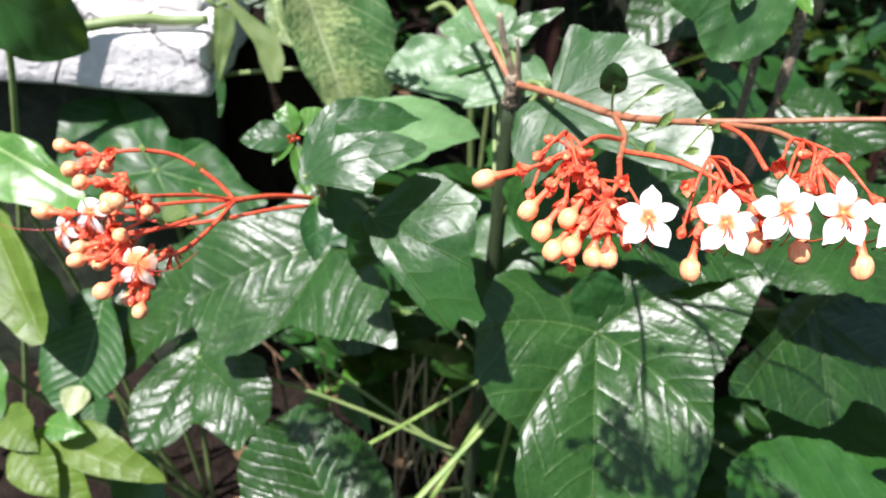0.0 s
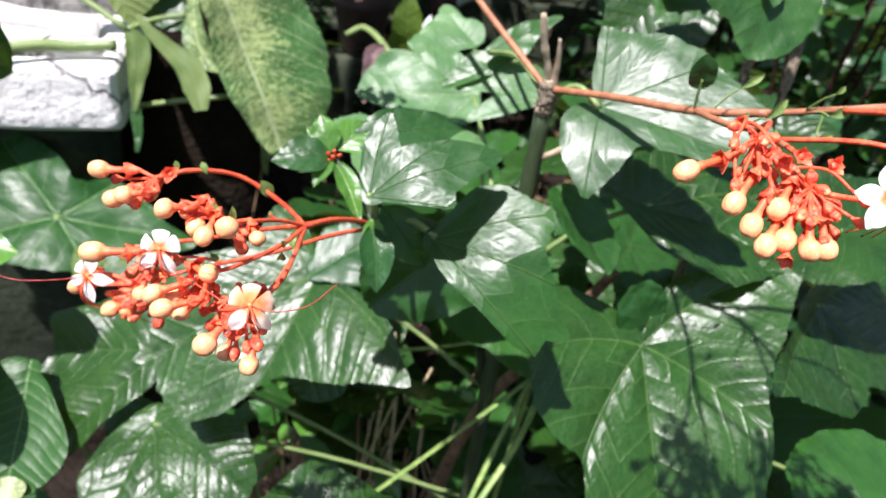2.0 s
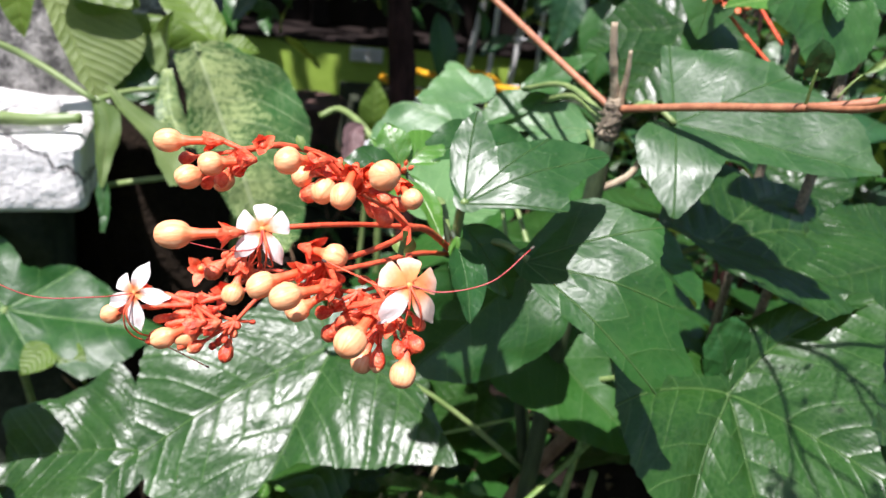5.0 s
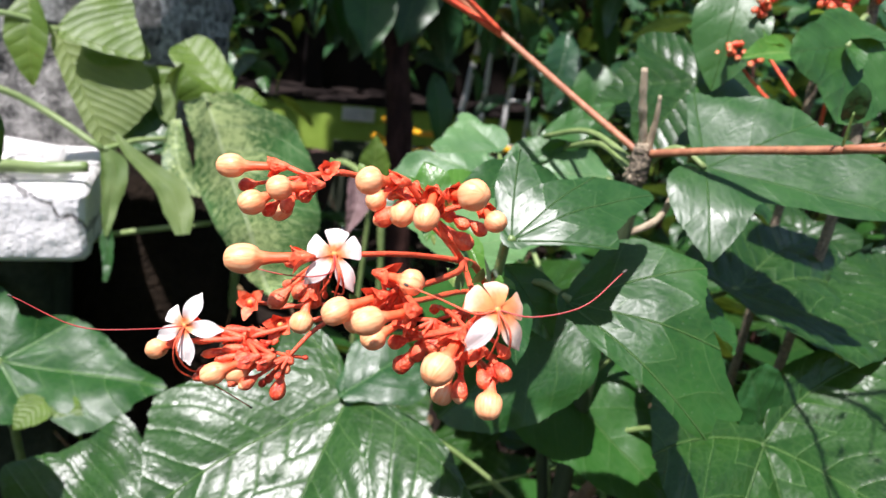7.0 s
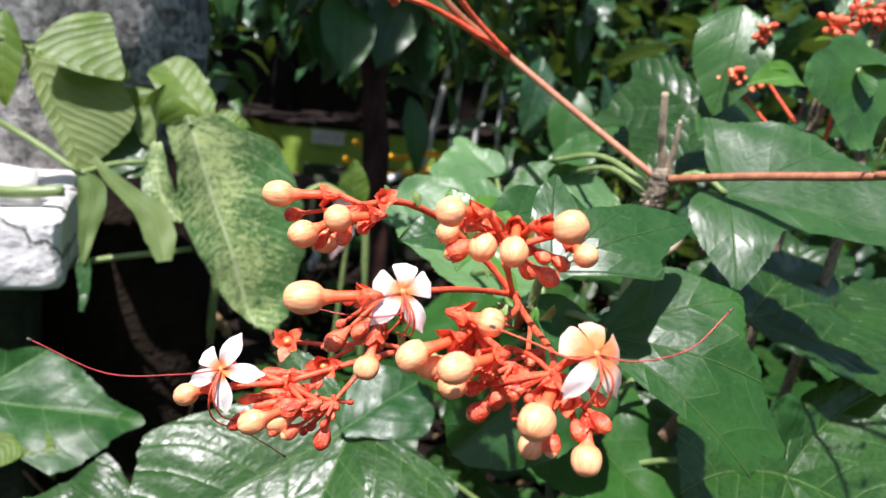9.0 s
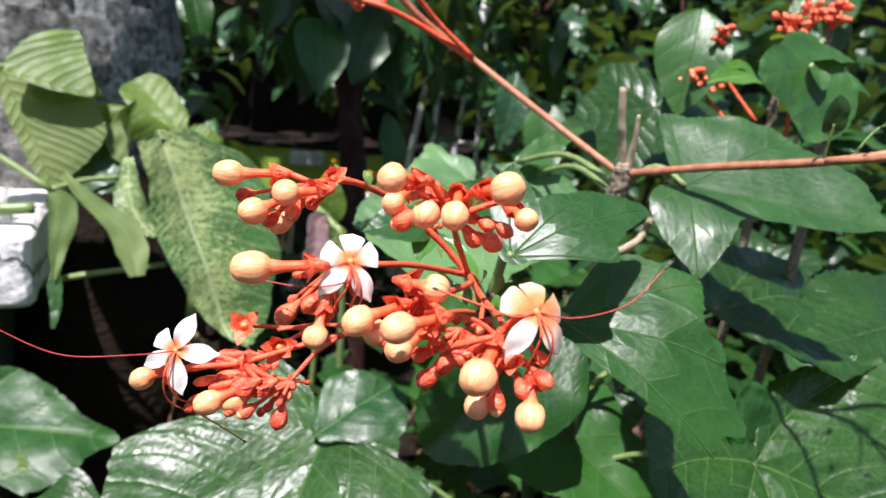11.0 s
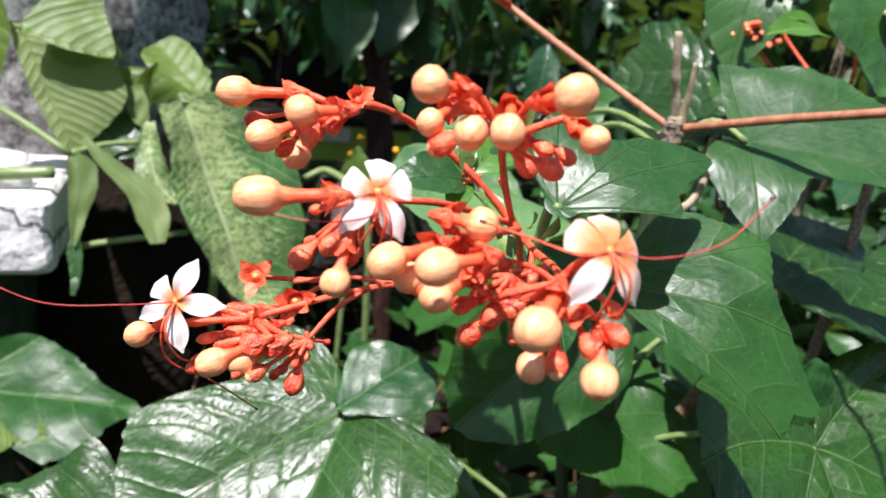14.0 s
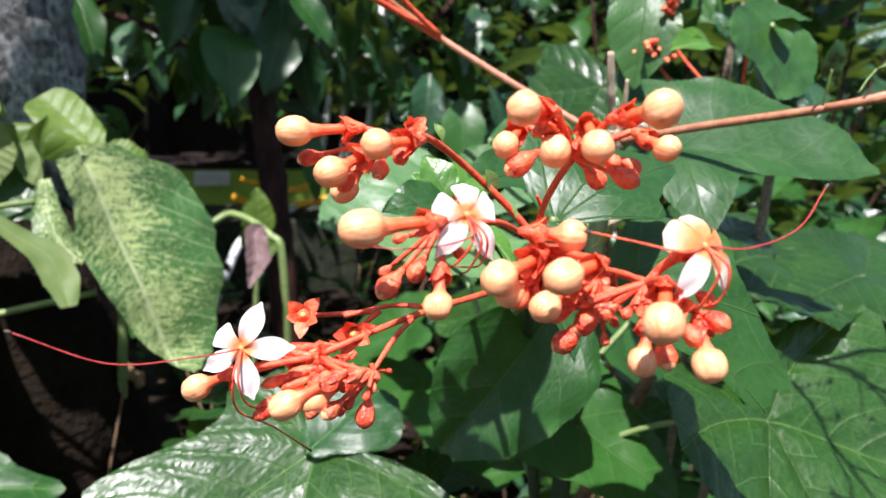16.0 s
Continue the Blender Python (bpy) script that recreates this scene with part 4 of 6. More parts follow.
for i in range(14):
    a = rng.uniform(0, 6.28)
    q = Vector((0.0865 + 0.0062 * math.cos(a), 0.496 + 0.0062 * math.sin(a), rng.uniform(0.867, 0.882)))
    part("splinter", tube([q, q + Vector((0.0026 * math.cos(a), 0.0026 * math.sin(a), rng.uniform(-0.003, 0.002)))], 0.0007, 0.0002, seg=5, steps=2), WOOD, shrub)

# young shoot in the leaf axil
for b, t, n, w, m in (((-0.057, 0.434, 0.861), (-0.092, 0.430, 0.860), (-0.1, -0.55, 0.83), 0.024, LEAF_PALE), ((-0.058, 0.436, 0.863), (-0.064, 0.450, 0.880), (-0.2, -0.8, 0.5), 0.018, LEAF_YOUNG),
                      ((-0.054, 0.437, 0.864), (-0.035, 0.450, 0.875), (0.1, -0.6, 0.8), 0.022, LEAF_YOUNG), ((-0.056, 0.433, 0.859), (-0.043, 0.400, 0.838), (0.35, -0.75, 0.5), 0.014, LEAF_YOUNG),
                      ((-0.050, 0.440, 0.866), (0.024, 0.460, 0.869), (0.0, -0.5, 0.86), 0.030, LEAF_PALE), ((-0.038, 0.399, 0.842), (-0.034, 0.394, 0.828), (0.0, -0.8, 0.6), 0.012, LEAF_YOUNG),
                      ((-0.037, 0.398, 0.838), (-0.035, 0.371, 0.812), (0.25, -0.75, 0.6), 0.021, LEAF_SMOOTH), ((-0.030, 0.412, 0.842), (-0.004, 0.400, 0.808), (0.30, -0.85, 0.4), 0.029, LEAF_DEEP),
                      ((-0.056, 0.438, 0.864), (-0.072, 0.446, 0.873), (-0.4, -0.6, 0.7), 0.010, LEAF_YOUNG), ((-0.058, 0.434, 0.860), (-0.068, 0.418, 0.850), (-0.3, -0.5, 0.8), 0.012, LEAF_YOUNG)):
    leaf(shrub, pinnate(b, t, n, w, 0.1, 0.25, 0.06, seed=int(t[0] * 900)), m)
wood("shoot", [(-0.034, 0.412, 0.830), (-0.042, 0.420, 0.846), (-0.057, 0.435, 0.861)], 0.0021, 0.0016, STEM_GREEN, 0.1)
wood("shoot", [(-0.032, 0.414, 0.833), (-0.033, 0.413, 0.842), (-0.030, 0.412, 0.842)], 0.0013, 0.0011, STEM_GREEN, 0.1)
wood("shoot", [(-0.034, 0.412, 0.834), (-0.038, 0.404, 0.842), (-0.037, 0.398, 0.838)], 0.0014, 0.0011, STEM_GREEN, 0.1)
for dx, dz, k in ((0.0, 0.0, 1.0), (0.0026, 0.0012, 0.8), (-0.0022, 0.0018, 0.75), (0.0006, 0.0034, 0.7), (-0.0016, -0.0014, 0.6)):
    part("growing_tip", lathe((-0.057 + dx, 0.433, 0.861 + dz), (dx * 150, -0.6, 0.5 + dz * 100), [(0, 0.0008 * k), (0.0015 * k, 0.0016 * k), (0.0035 * k, 0.0012 * k), (0.005 * k, 0.0004 * k)], 8), CALYX, shrub)


# ---- flower parts ----
def bud_body(base, head, r, seed=0):
    """Egg-shaped bud of folded petals on its tube: u 0 at the calyx, 1 at the tip."""
    base, head = Vector(base), Vector(head)
    d = (head - base).length
    prof = [(0, r * 0.34), (d * 0.25, r * 0.33), (d * 0.5, r * 0.35), (max(d - r * 1.3, d * 0.62), r * 0.44)]
    start = max(d - r * 1.10, d * 0.66)
    end = d + r * 1.22
    for i in range(12):
        t = 0.13 + 0.87 * i / 11
        a = math.pi * t
        prof.append((start + (end - start) * (0.5 - 0.5 * math.cos(a)), r * max(math.sin(a), 0.03) ** 0.78 * (1.0 - 0.10 * (t - 0.5))))
    V, F, U = lathe(base, head - base, prof, 22, 0.026, 1.6 + 0.3 * (seed % 3))
    lean = Vector((math.sin(seed * 1.7), math.cos(seed * 2.3), math.sin(seed * 0.9))) * r * 0.12
    way = (head - base).normalized()
    out = []
    for v in V:
        h = (v - base).dot(way)
        out.append(v + lean * max(0.0, (h - start) / (end - start)) + way * r * 0.05 * noise.noise(v * 300))
    total = end
    return out, F, [(0.5 * u * total / start if u * total < start else 0.5 + 0.5 * (u * total - start) / (end - start), w) for u, w in U]


def sepal_cup(base, axis, size, flare=0.55, seed=0):
    """Five blunt spoon-shaped sepals, fused below, that spread unevenly from the axis."""
    axis = Vector(axis).normalized()
    x = axis.orthogonal().normalized()
    y = axis.cross(x)
    pieces = [lathe(base, axis, [(-size * 0.14, size * 0.12), (size * 0.10, size * 0.22), (size * 0.30, size * 0.29), (size * 0.42, size * 0.31)], 12, 0.05)]
    for k in range(5):
        a = 2 * math.pi * (k + 0.16 * math.sin(seed * 1.7 + 2.3 * k)) / 5 + seed
        out = math.cos(a) * x + math.sin(a) * y
        tan = axis.cross(out)
        open_by = flare * (1.0 + 0.35 * math.sin(seed * 2.9 + k * 1.9))
        long = size * (0.74 + 0.10 * math.sin(seed + 3.1 * k))
        v, f, u = [], [], []
        for i in range(8):
            t = i / 7
            w = size * (0.20 + 0.14 * math.sin(math.pi * min(t * 1.1, 1.0)) ** 0.8) * math.sqrt(max(1 - max(0.0, (t - 0.55) / 0.47) ** 2.4, 0.02))
            spread = size * (0.27 + open_by * t ** 1.6)
            for j in range(-2, 3):
                q = j / 2
                v.append(Vector(base) + axis * (size * 0.26 + long * t - 0.30 * size * open_by * t ** 2.2) + out * (spread - 0.10 * size * q * q * (1 - 0.6 * t)) + tan * q * w)
                u.append((t, abs(q)))
        for i in range(7):
            for j in range(4):
                q = i * 5 + j
                f.append((q, q + 1, q + 6, q + 5))
        pieces.append((v, f, u))
    return join(*pieces)


def add_bud(cluster, head, base, r=0.0042, calyx=0.0062, anchor=None, seed=0):
    """Open-stage bud: peach head on a red tube in a spreading red calyx."""
    base, head = Vector(base), Vector(head)
    way = (head - base).normalized()
    b = part("bud", bud_body(base, head, r, seed), BUD, cluster)
    part("calyx", sepal_cup(base - way * 0.003, way, calyx, 0.34 + 0.16 * math.sin(seed * 1.3), seed), CALYX, b, "spreading red calyx")
    if anchor is not None:
        a = Vector(anchor)
        part("pedicel", tube([a, a.lerp(base, 0.6) - way * 0.002, base - way * 0.003], 0.0009, 0.0008, seg=8, steps=5, knobs=0.15), STALK_RED, cluster)


def add_young_bud(cluster, head, r, anchor, tip=0.5, seed=0):
    """Closed ribbed red calyx, drop-shaped, with the peach corolla just showing at its tip."""
    r *= 0.88
    a, head = Vector(anchor), Vector(head)
    way = (head - a).normalized()
    if way.z > -0.2:
        way = (way + Vector((0, -0.2, -0.45))).normalized()
    b = part("young_bud", lathe(head - way * r * 1.9, way, [(0, r * 0.24), (r * 0.6, r * 0.40), (r * 1.2, r * 0.74), (r * 1.8, r * 0.95), (r * 2.3, r), (r * 2.8, r * 0.84), (r * 3.15, r * 0.5), (r * 3.35, r * 0.08)], 20, 0.07, 0.8), CALYX, cluster)
    if tip:
        part("corolla_tip", lathe(head + way * r * (0.40 - 0.3 * tip), way, [(0, r * 0.80), (r * 0.4, r * 0.84), (r * 0.85, r * 0.66), (r * 1.15, r * 0.34), (r * 1.26, r * 0.05)], 16, 0.04, 1.5), BUD, b, "peach corolla tip")
    foot = head - way * r * 1.8
    part("pedicel", tube([a, a.lerp(foot, 0.6) - way * 0.0015, foot], 0.0007, 0.0006, seg=7, steps=5, knobs=0.15), STALK_RED, cluster)


def add_slender_bud(cluster, head, r, anchor, seed=0):
    """Long narrow red bud, still folded, with two small lobes at its mouth."""
    a, head = Vector(anchor), Vector(head)
    way = (head - a).normalized()
    d = min((head - a).length * 0.75, 0.012)
    b = part("young_bud", lathe(head - way * d, way, [(0, r * 0.4), (d * 0.3, r * 0.55), (d * 0.62, r * 0.92), (d * 0.82, r), (d * 0.95, r * 0.75), (d * 1.04, r * 0.15)], 14, 0.08, 0.6), CALYX, cluster)
    part("calyx", sepal_cup(head - way * d * 1.05, way, 0.0036, 0.25, seed), CALYX, b, "narrow red calyx")
    part("pedicel", tube([a, a.lerp(head - way * d, 0.5) + Vector((0, 0, -0.001)), head - way * d], 0.0006, 0.0005, seg=7, steps=4, knobs=0.15), STALK_RED, cluster)


def add_flower(cluster, center, face, up, size, anchor, filaments, lengths=(0.72, 0.74, 1.0, 1.0, 0.74), reflex=0.35, seed=0, tinted=(), broad=0.235):
    """Five-petalled flower: petals are set from the upper one round; filaments are lists of offsets from the throat."""
    c, face = Vector(center), Vector(face).normalized()
    up = (Vector(up) - face * Vector(up).dot(face)).normalized()
    right = up.cross(face)
    fl = part("flower", tube([Vector(anchor), Vector(anchor).lerp(c - face * size * 0.7, 0.6), c - face * size * 0.35, c], 0.0009, 0.0013, seg=10), CALYX, cluster, "open white flower with an orange throat")
    for k in range(5):
        a = 2 * math.pi * k / 5 + 0.08 * math.sin(seed * 3 + k * 2)
        out = math.cos(a) * up + math.sin(a) * right
        tan = face.cross(out)
        L = size * lengths[k]
        long = lengths[k] > 0.8
        V, U, F = [], [], []
        for i in range(15):
            t = i / 14
            if long:
                w = L * broad * math.sin(math.pi * (0.04 + 0.93 * t) ** 1.25) ** 0.62
            else:
                w = L * 0.46 * min(1.0, 0.22 + 0.95 * t) * math.sqrt(max(1 - max(0.0, (t - 0.72) / 0.29) ** 4, 0.0))
            lift = L * (0.20 * t - reflex * t * t * (1.0 if long else 1.3))
            for j in range(-4, 5):
                v = j / 4
                tip_dent = 0.05 * (1 - v * v) * t ** 6 * (-1 if long else 0.4)
                V.append(c + out * (L * (0.05 + 0.95 * t) * (1 - 0.05 * v * v * t - tip_dent)) + tan * (w * v) + face * (lift + (0.16 if long else -0.10) * w * v * v + 0.03 * L * math.sin(6 * t + k + 2.5 * v + seed)))
                U.append((t * (1.0 if long else 0.55), abs(v) * 0.3))
        for i in range(14):
            for j in range(8):
                q = i * 9 + j
                F.append((q, q + 1, q + 10, q + 9))
        part("petal", (V, F, U), PETAL_PEACH if k in tinted else PETAL, fl, "peach-flushed petal" if k in tinted else "")
    part("throat", lathe(c - face * 0.0005, face, [(0, 0.0008), (0.0006, 0.0009), (0.0009, 0.0005)], 10), THROAT, fl)
    part("calyx", sepal_cup(c - face * size * 0.75, face, 0.0058, 0.3, seed), CALYX, fl, "spreading red calyx")
    for pts in filaments:
        line = [c + Vector((0, 0, 0))] + [c + Vector(p) for p in pts]
        long = pts is filaments[0]
        part("stamen", tube(line, 0.00022 if long else 0.00034, 0.00016 if long else 0.00022, seg=6, steps=9), FILAMENT if long else STALK_RED, fl, "long thin dark red filament" if long else "orange-red filament")
        if long or pts is filaments[-1]:
            part("anther", lathe(line[-1], line[-1] - line[-2], [(0, 0.0002), (0.0004, 0.0004), (0.0012, 0.0004), (0.0016, 0.0001)], 7), ANTHER, fl, "dark anther")


def add_bract(cluster, base, tip, width):
    part("bract", pinnate(base, tip, (0.1, -0.8, 0.5), width, 0.12, 0.35, 0.03, p=1.3, nu=8, nv=2), BRACT, cluster, "small green bract")


# ---- the flower cluster that the camera closes in on ----
HUB = (-0.0735, 0.354, 0.866)
main = thing("flower_cluster", HUB, "open cluster of peach buds and white flowers on red stalks", "flower cluster")
TL, TR, ML, MM, LO, LE, LH = (-0.134, 0.339, 0.8985), (-0.1045, 0.304, 0.8985), (-0.130, 0.318, 0.8805), (-0.1115, 0.301, 0.878), (-0.097, 0.284, 0.874), (-0.150, 0.344, 0.8405), (-0.1358, 0.3375, 0.8372)


def main_stalk(pts, r0, r1):
    """A red stalk of the main cluster, knobbed like the plant's own."""
    part("stalk", tube(pts, r0, r1, seg=12, steps=9, knobs=0.14), STALK_RED, main)


main_stalk([(-0.034, 0.414, 0.828), (-0.045, 0.400, 0.840), (-0.060, 0.375, 0.856), HUB], 0.0016, 0.0014)
main_stalk([HUB, (-0.084, 0.357, 0.8765), (-0.102, 0.357, 0.890), (-0.120, 0.347, 0.8980), TL], 0.0012, 0.0010)
main_stalk([HUB, (-0.085, 0.338, 0.879), (-0.097, 0.318, 0.891), TR], 0.0010, 0.0009)
main_stalk([HUB, (-0.090, 0.342, 0.872), (-0.110, 0.325, 0.879), ML], 0.0010, 0.0008)
main_stalk([HUB, (-0.083, 0.332, 0.871), (-0.100, 0.308, 0.877), MM], 0.0011, 0.0008)
main_stalk([HUB, (-0.0785, 0.330, 0.866), (-0.085, 0.305, 0.869), LO], 0.0011, 0.0009)
main_stalk([(-0.0785, 0.330, 0.866), (-0.088, 0.312, 0.862), (-0.098, 0.298, 0.868)], 0.0008, 0.0006)
main_stalk([(-0.036, 0.412, 0.827), (-0.060, 0.385, 0.840), (-0.085, 0.362, 0.8465), (-0.110, 0.350, 0.848), (-0.128, 0.345, 0.8465), LE], 0.0012, 0.0008)
main_stalk([(-0.118, 0.348, 0.8475), (-0.128, 0.341, 0.8445), LH], 0.0008, 0.0007)
main_stalk([(-0.110, 0.350, 0.848), (-0.124, 0.353, 0.849), (-0.138, 0.354, 0.847)], 0.0008, 0.0006)
main_stalk([(-0.086, 0.337, 0.880), (-0.089, 0.336, 0.8835)], 0.0007, 0.0004)
part("stalk_joint", bark_body([(-0.0705, 0.358, 0.864), (-0.0735, 0.354, 0.866), (-0.0770, 0.350, 0.868)], 0.0017, 0.0015, 0.25, 420.0, 14, 5), STALK_RED, main, "knobbed joint of the red stalks")


def main_bud(head, base, r, anchor, seed):
    """One round bud of the main cluster."""
    add_bud(main, head, base, r, 0.0062 if r > 0.0034 else 0.0052, anchor, seed=seed)


main_bud((-0.1562, 0.3450, 0.8987), (-0.1431, 0.3426, 0.9000), 0.0037, TL, 0)
main_bud((-0.1432, 0.3261, 0.8979), (-0.1340, 0.3273, 0.8988), 0.0036, TL, 1)
main_bud((-0.1497, 0.3362, 0.8902), (-0.1412, 0.3386, 0.8940), 0.0038, TL, 2)
main_bud((-0.1395, 0.3523, 0.8833), (-0.1350, 0.3498, 0.8913), 0.0035, TL, 3)
main_bud((-0.1229, 0.2989, 0.9089), (-0.1159, 0.3005, 0.9085), 0.0037, TR, 4)
main_bud((-0.1180, 0.3114, 0.9005), (-0.1133, 0.3138, 0.9031), 0.003, TR, 5)
main_bud((-0.1133, 0.2999, 0.9006), (-0.1095, 0.3065, 0.9047), 0.0034, TR, 6)
main_bud((-0.1096, 0.2911, 0.9024), (-0.1060, 0.2988, 0.9061), 0.0034, TR, 7)
main_bud((-0.1015, 0.2837, 0.9104), (-0.1038, 0.2907, 0.9085), 0.004, TR, 8)
main_bud((-0.0917, 0.2899, 0.9024), (-0.0933, 0.2945, 0.9042), 0.003, TR, 9)
main_bud((-0.1530, 0.3094, 0.8825), (-0.1387, 0.3076, 0.8839), 0.0041, ML, 10)
main_bud((-0.1108, 0.2956, 0.8824), (-0.1163, 0.2999, 0.8823), 0.0037, MM, 11)
main_bud((-0.1303, 0.2926, 0.8753), (-0.1190, 0.2956, 0.8775), 0.0036, MM, 12)
main_bud((-0.1246, 0.2792, 0.8789), (-0.1140, 0.2821, 0.8796), 0.0036, MM, 13)
main_bud((-0.1370, 0.3041, 0.8668), (-0.1351, 0.3075, 0.8725), 0.0032, ML, 14)
main_bud((-0.1233, 0.2974, 0.8698), (-0.1150, 0.2994, 0.8719), 0.0033, MM, 15)
main_bud((-0.1203, 0.2887, 0.8691), (-0.1125, 0.2912, 0.8725), 0.0033, MM, 16)
main_bud((-0.1087, 0.2677, 0.8720), (-0.1030, 0.2735, 0.8759), 0.0041, LO, 17)
main_bud((-0.0943, 0.2675, 0.8619), (-0.0927, 0.2721, 0.8675), 0.0035, LO, 18)
main_bud((-0.1038, 0.2758, 0.8604), (-0.1008, 0.2787, 0.8661), 0.0031, LO, 19)
main_bud((-0.1778, 0.3540, 0.8321), (-0.1701, 0.3481, 0.8371), 0.0034, LE, 20)
main_bud((-0.1593, 0.3375, 0.8314), (-0.1486, 0.3334, 0.8386), 0.0036, LE, 21)
main_bud((-0.1522, 0.3367, 0.8316), (-0.1437, 0.3333, 0.8382), 0.0035, LE, 22)
add_young_bud(main, (-0.1155, 0.3093, 0.8961), 0.0031, TR, 0.5, 0)
add_young_bud(main, (-0.0989, 0.3023, 0.8938), 0.0025, TR, 0, 1)
add_young_bud(main, (-0.0977, 0.2940, 0.8951), 0.0027, TR, 0.9, 2)
add_young_bud(main, (-0.1424, 0.3176, 0.8672), 0.003, ML, 0.5, 3)
add_young_bud(main, (-0.1099, 0.2930, 0.8588), 0.0029, LO, 0.5, 4)
add_young_bud(main, (-0.1069, 0.2905, 0.8634), 0.0026, LO, 0.2, 5)
add_young_bud(main, (-0.1391, 0.3339, 0.8267), 0.003, LH, 0.8, 6)
add_young_bud(main, (-0.1403, 0.3302, 0.8918), 0.0024, TL, 0.7, 10)
add_young_bud(main, (-0.1445, 0.3404, 0.8870), 0.0023, TL, 0, 11)
add_young_bud(main, (-0.1353, 0.3304, 0.8949), 0.0022, TL, 0, 12)
add_young_bud(main, (-0.1511, 0.3491, 0.8919), 0.0024, TL, 0.4, 13)
add_young_bud(main, (-0.1368, 0.3338, 0.8965), 0.002, TL, 0, 14)
add_young_bud(main, (-0.0965, 0.3006, 0.8981), 0.0021, TR, 0, 15)
add_young_bud(main, (-0.0920, 0.2986, 0.8972), 0.0022, TR, 0, 16)
add_young_bud(main, (-0.0997, 0.3033, 0.8991), 0.002, TR, 0, 17)
add_young_bud(main, (-0.1367, 0.3153, 0.8709), 0.0025, ML, 0, 18)
add_young_bud(main, (-0.1330, 0.3112, 0.8698), 0.0022, ML, 0, 19)
add_young_bud(main, (-0.1213, 0.2961, 0.8687), 0.0022, MM, 0, 20)
add_young_bud(main, (-0.1123, 0.2937, 0.8652), 0.0023, LO, 0, 21)
add_young_bud(main, (-0.1082, 0.2949, 0.8666), 0.0022, LO, 0, 22)
add_young_bud(main, (-0.1037, 0.2885, 0.8663), 0.0023, LO, 0.4, 23)
add_young_bud(main, (-0.1002, 0.2926, 0.8692), 0.002, LO, 0, 24)
add_young_bud(main, (-0.1003, 0.2734, 0.8618), 0.0026, LO, 0.3, 25)
add_young_bud(main, (-0.0975, 0.2765, 0.8714), 0.0024, LO, 0.9, 26)
add_young_bud(main, (-0.0916, 0.2691, 0.8695), 0.0024, LO, 0, 27)
add_young_bud(main, (-0.0952, 0.2716, 0.8661), 0.0023, LO, 0, 28)
add_young_bud(main, (-0.0899, 0.2739, 0.8725), 0.0019, LO, 0, 29)
add_young_bud(main, (-0.0999, 0.3021, 0.8712), 0.0017, LO, 0, 30)
add_young_bud(main, (-0.1489, 0.3335, 0.8300), 0.0024, LH, 0.2, 31)
add_young_bud(main, (-0.1354, 0.3369, 0.8359), 0.0014, LH, 0, 32)
add_young_bud(main, (-0.1364, 0.3363, 0.8329), 0.0014, LH, 0, 33)
add_slender_bud(main, (-0.1660, 0.3483, 0.8375), 0.0013, (-0.1462, 0.3449, 0.8406), 0)
add_slender_bud(main, (-0.1614, 0.3512, 0.8381), 0.0015, (-0.1447, 0.3456, 0.8410), 1)
add_slender_bud(main, (-0.1561, 0.3500, 0.8408), 0.0017, (-0.1419, 0.3450, 0.8425), 2)
add_slender_bud(main, (-0.1515, 0.3479, 0.8400), 0.0013, (-0.1389, 0.3451, 0.8429), 3)
add_slender_bud(main, (-0.1631, 0.3459, 0.8336), 0.0015, (-0.1471, 0.3423, 0.8385), 4)
add_slender_bud(main, (-0.1569, 0.3442, 0.8359), 0.0017, (-0.1436, 0.3414, 0.8397), 5)
add_slender_bud(main, (-0.1504, 0.3411, 0.8375), 0.0013, (-0.1393, 0.3413, 0.8413), 6)
add_slender_bud(main, (-0.1646, 0.3446, 0.8278), 0.0015, (-0.1493, 0.3402, 0.8363), 7)
add_slender_bud(main, (-0.1546, 0.3351, 0.8281), 0.0017, (-0.1438, 0.3388, 0.8385), 8)
add_slender_bud(main, (-0.1590, 0.3421, 0.8337), 0.0013, (-0.1465, 0.3407, 0.8376), 9)
add_slender_bud(main, (-0.1528, 0.3399, 0.8346), 0.0015, (-0.1409, 0.3390, 0.8391), 10)
add_slender_bud(main, (-0.1657, 0.3443, 0.8258), 0.0017, (-0.1507, 0.3388, 0.8338), 11)
rng = random.Random(17)
for i in range(52):
    a = rng.choice((ML, MM, MM, LO, LO, LE, LH, (-0.090, 0.302, 0.871), (-0.103, 0.293, 0.872)))
    h = Vector(a) + Vector((rng.uniform(-0.010, 0.007), rng.uniform(-0.005, 0.009), rng.uniform(-0.013, -0.002)))
    add_young_bud(main, h, rng.uniform(0.0010, 0.0017), a, 0.5 if i % 5 == 0 else 0.0, i)
for i, (b, way) in enumerate((((-0.1465, 0.3625, 0.8452), (-0.45, -0.80, 0.35)), ((-0.1375, 0.3485, 0.8440), (-0.35, -0.90, 0.20)))):
    c = part("spent_calyx", sepal_cup(b, way, 0.0062, 0.62, i + 2), CALYX, main, "open empty red calyx")
    part("throat", lathe(Vector(b) + Vector(way) * 0.002, way, [(0, 0.0009), (0.0010, 0.0010), (0.0018, 0.0005)], 8), THROAT, c, "yellow calyx floor")
    part("pedicel", tube([(-0.128, 0.352, 0.848), Vector(b) - Vector(way) * 0.001], 0.0008, 0.0007, seg=7), STALK_RED, main)
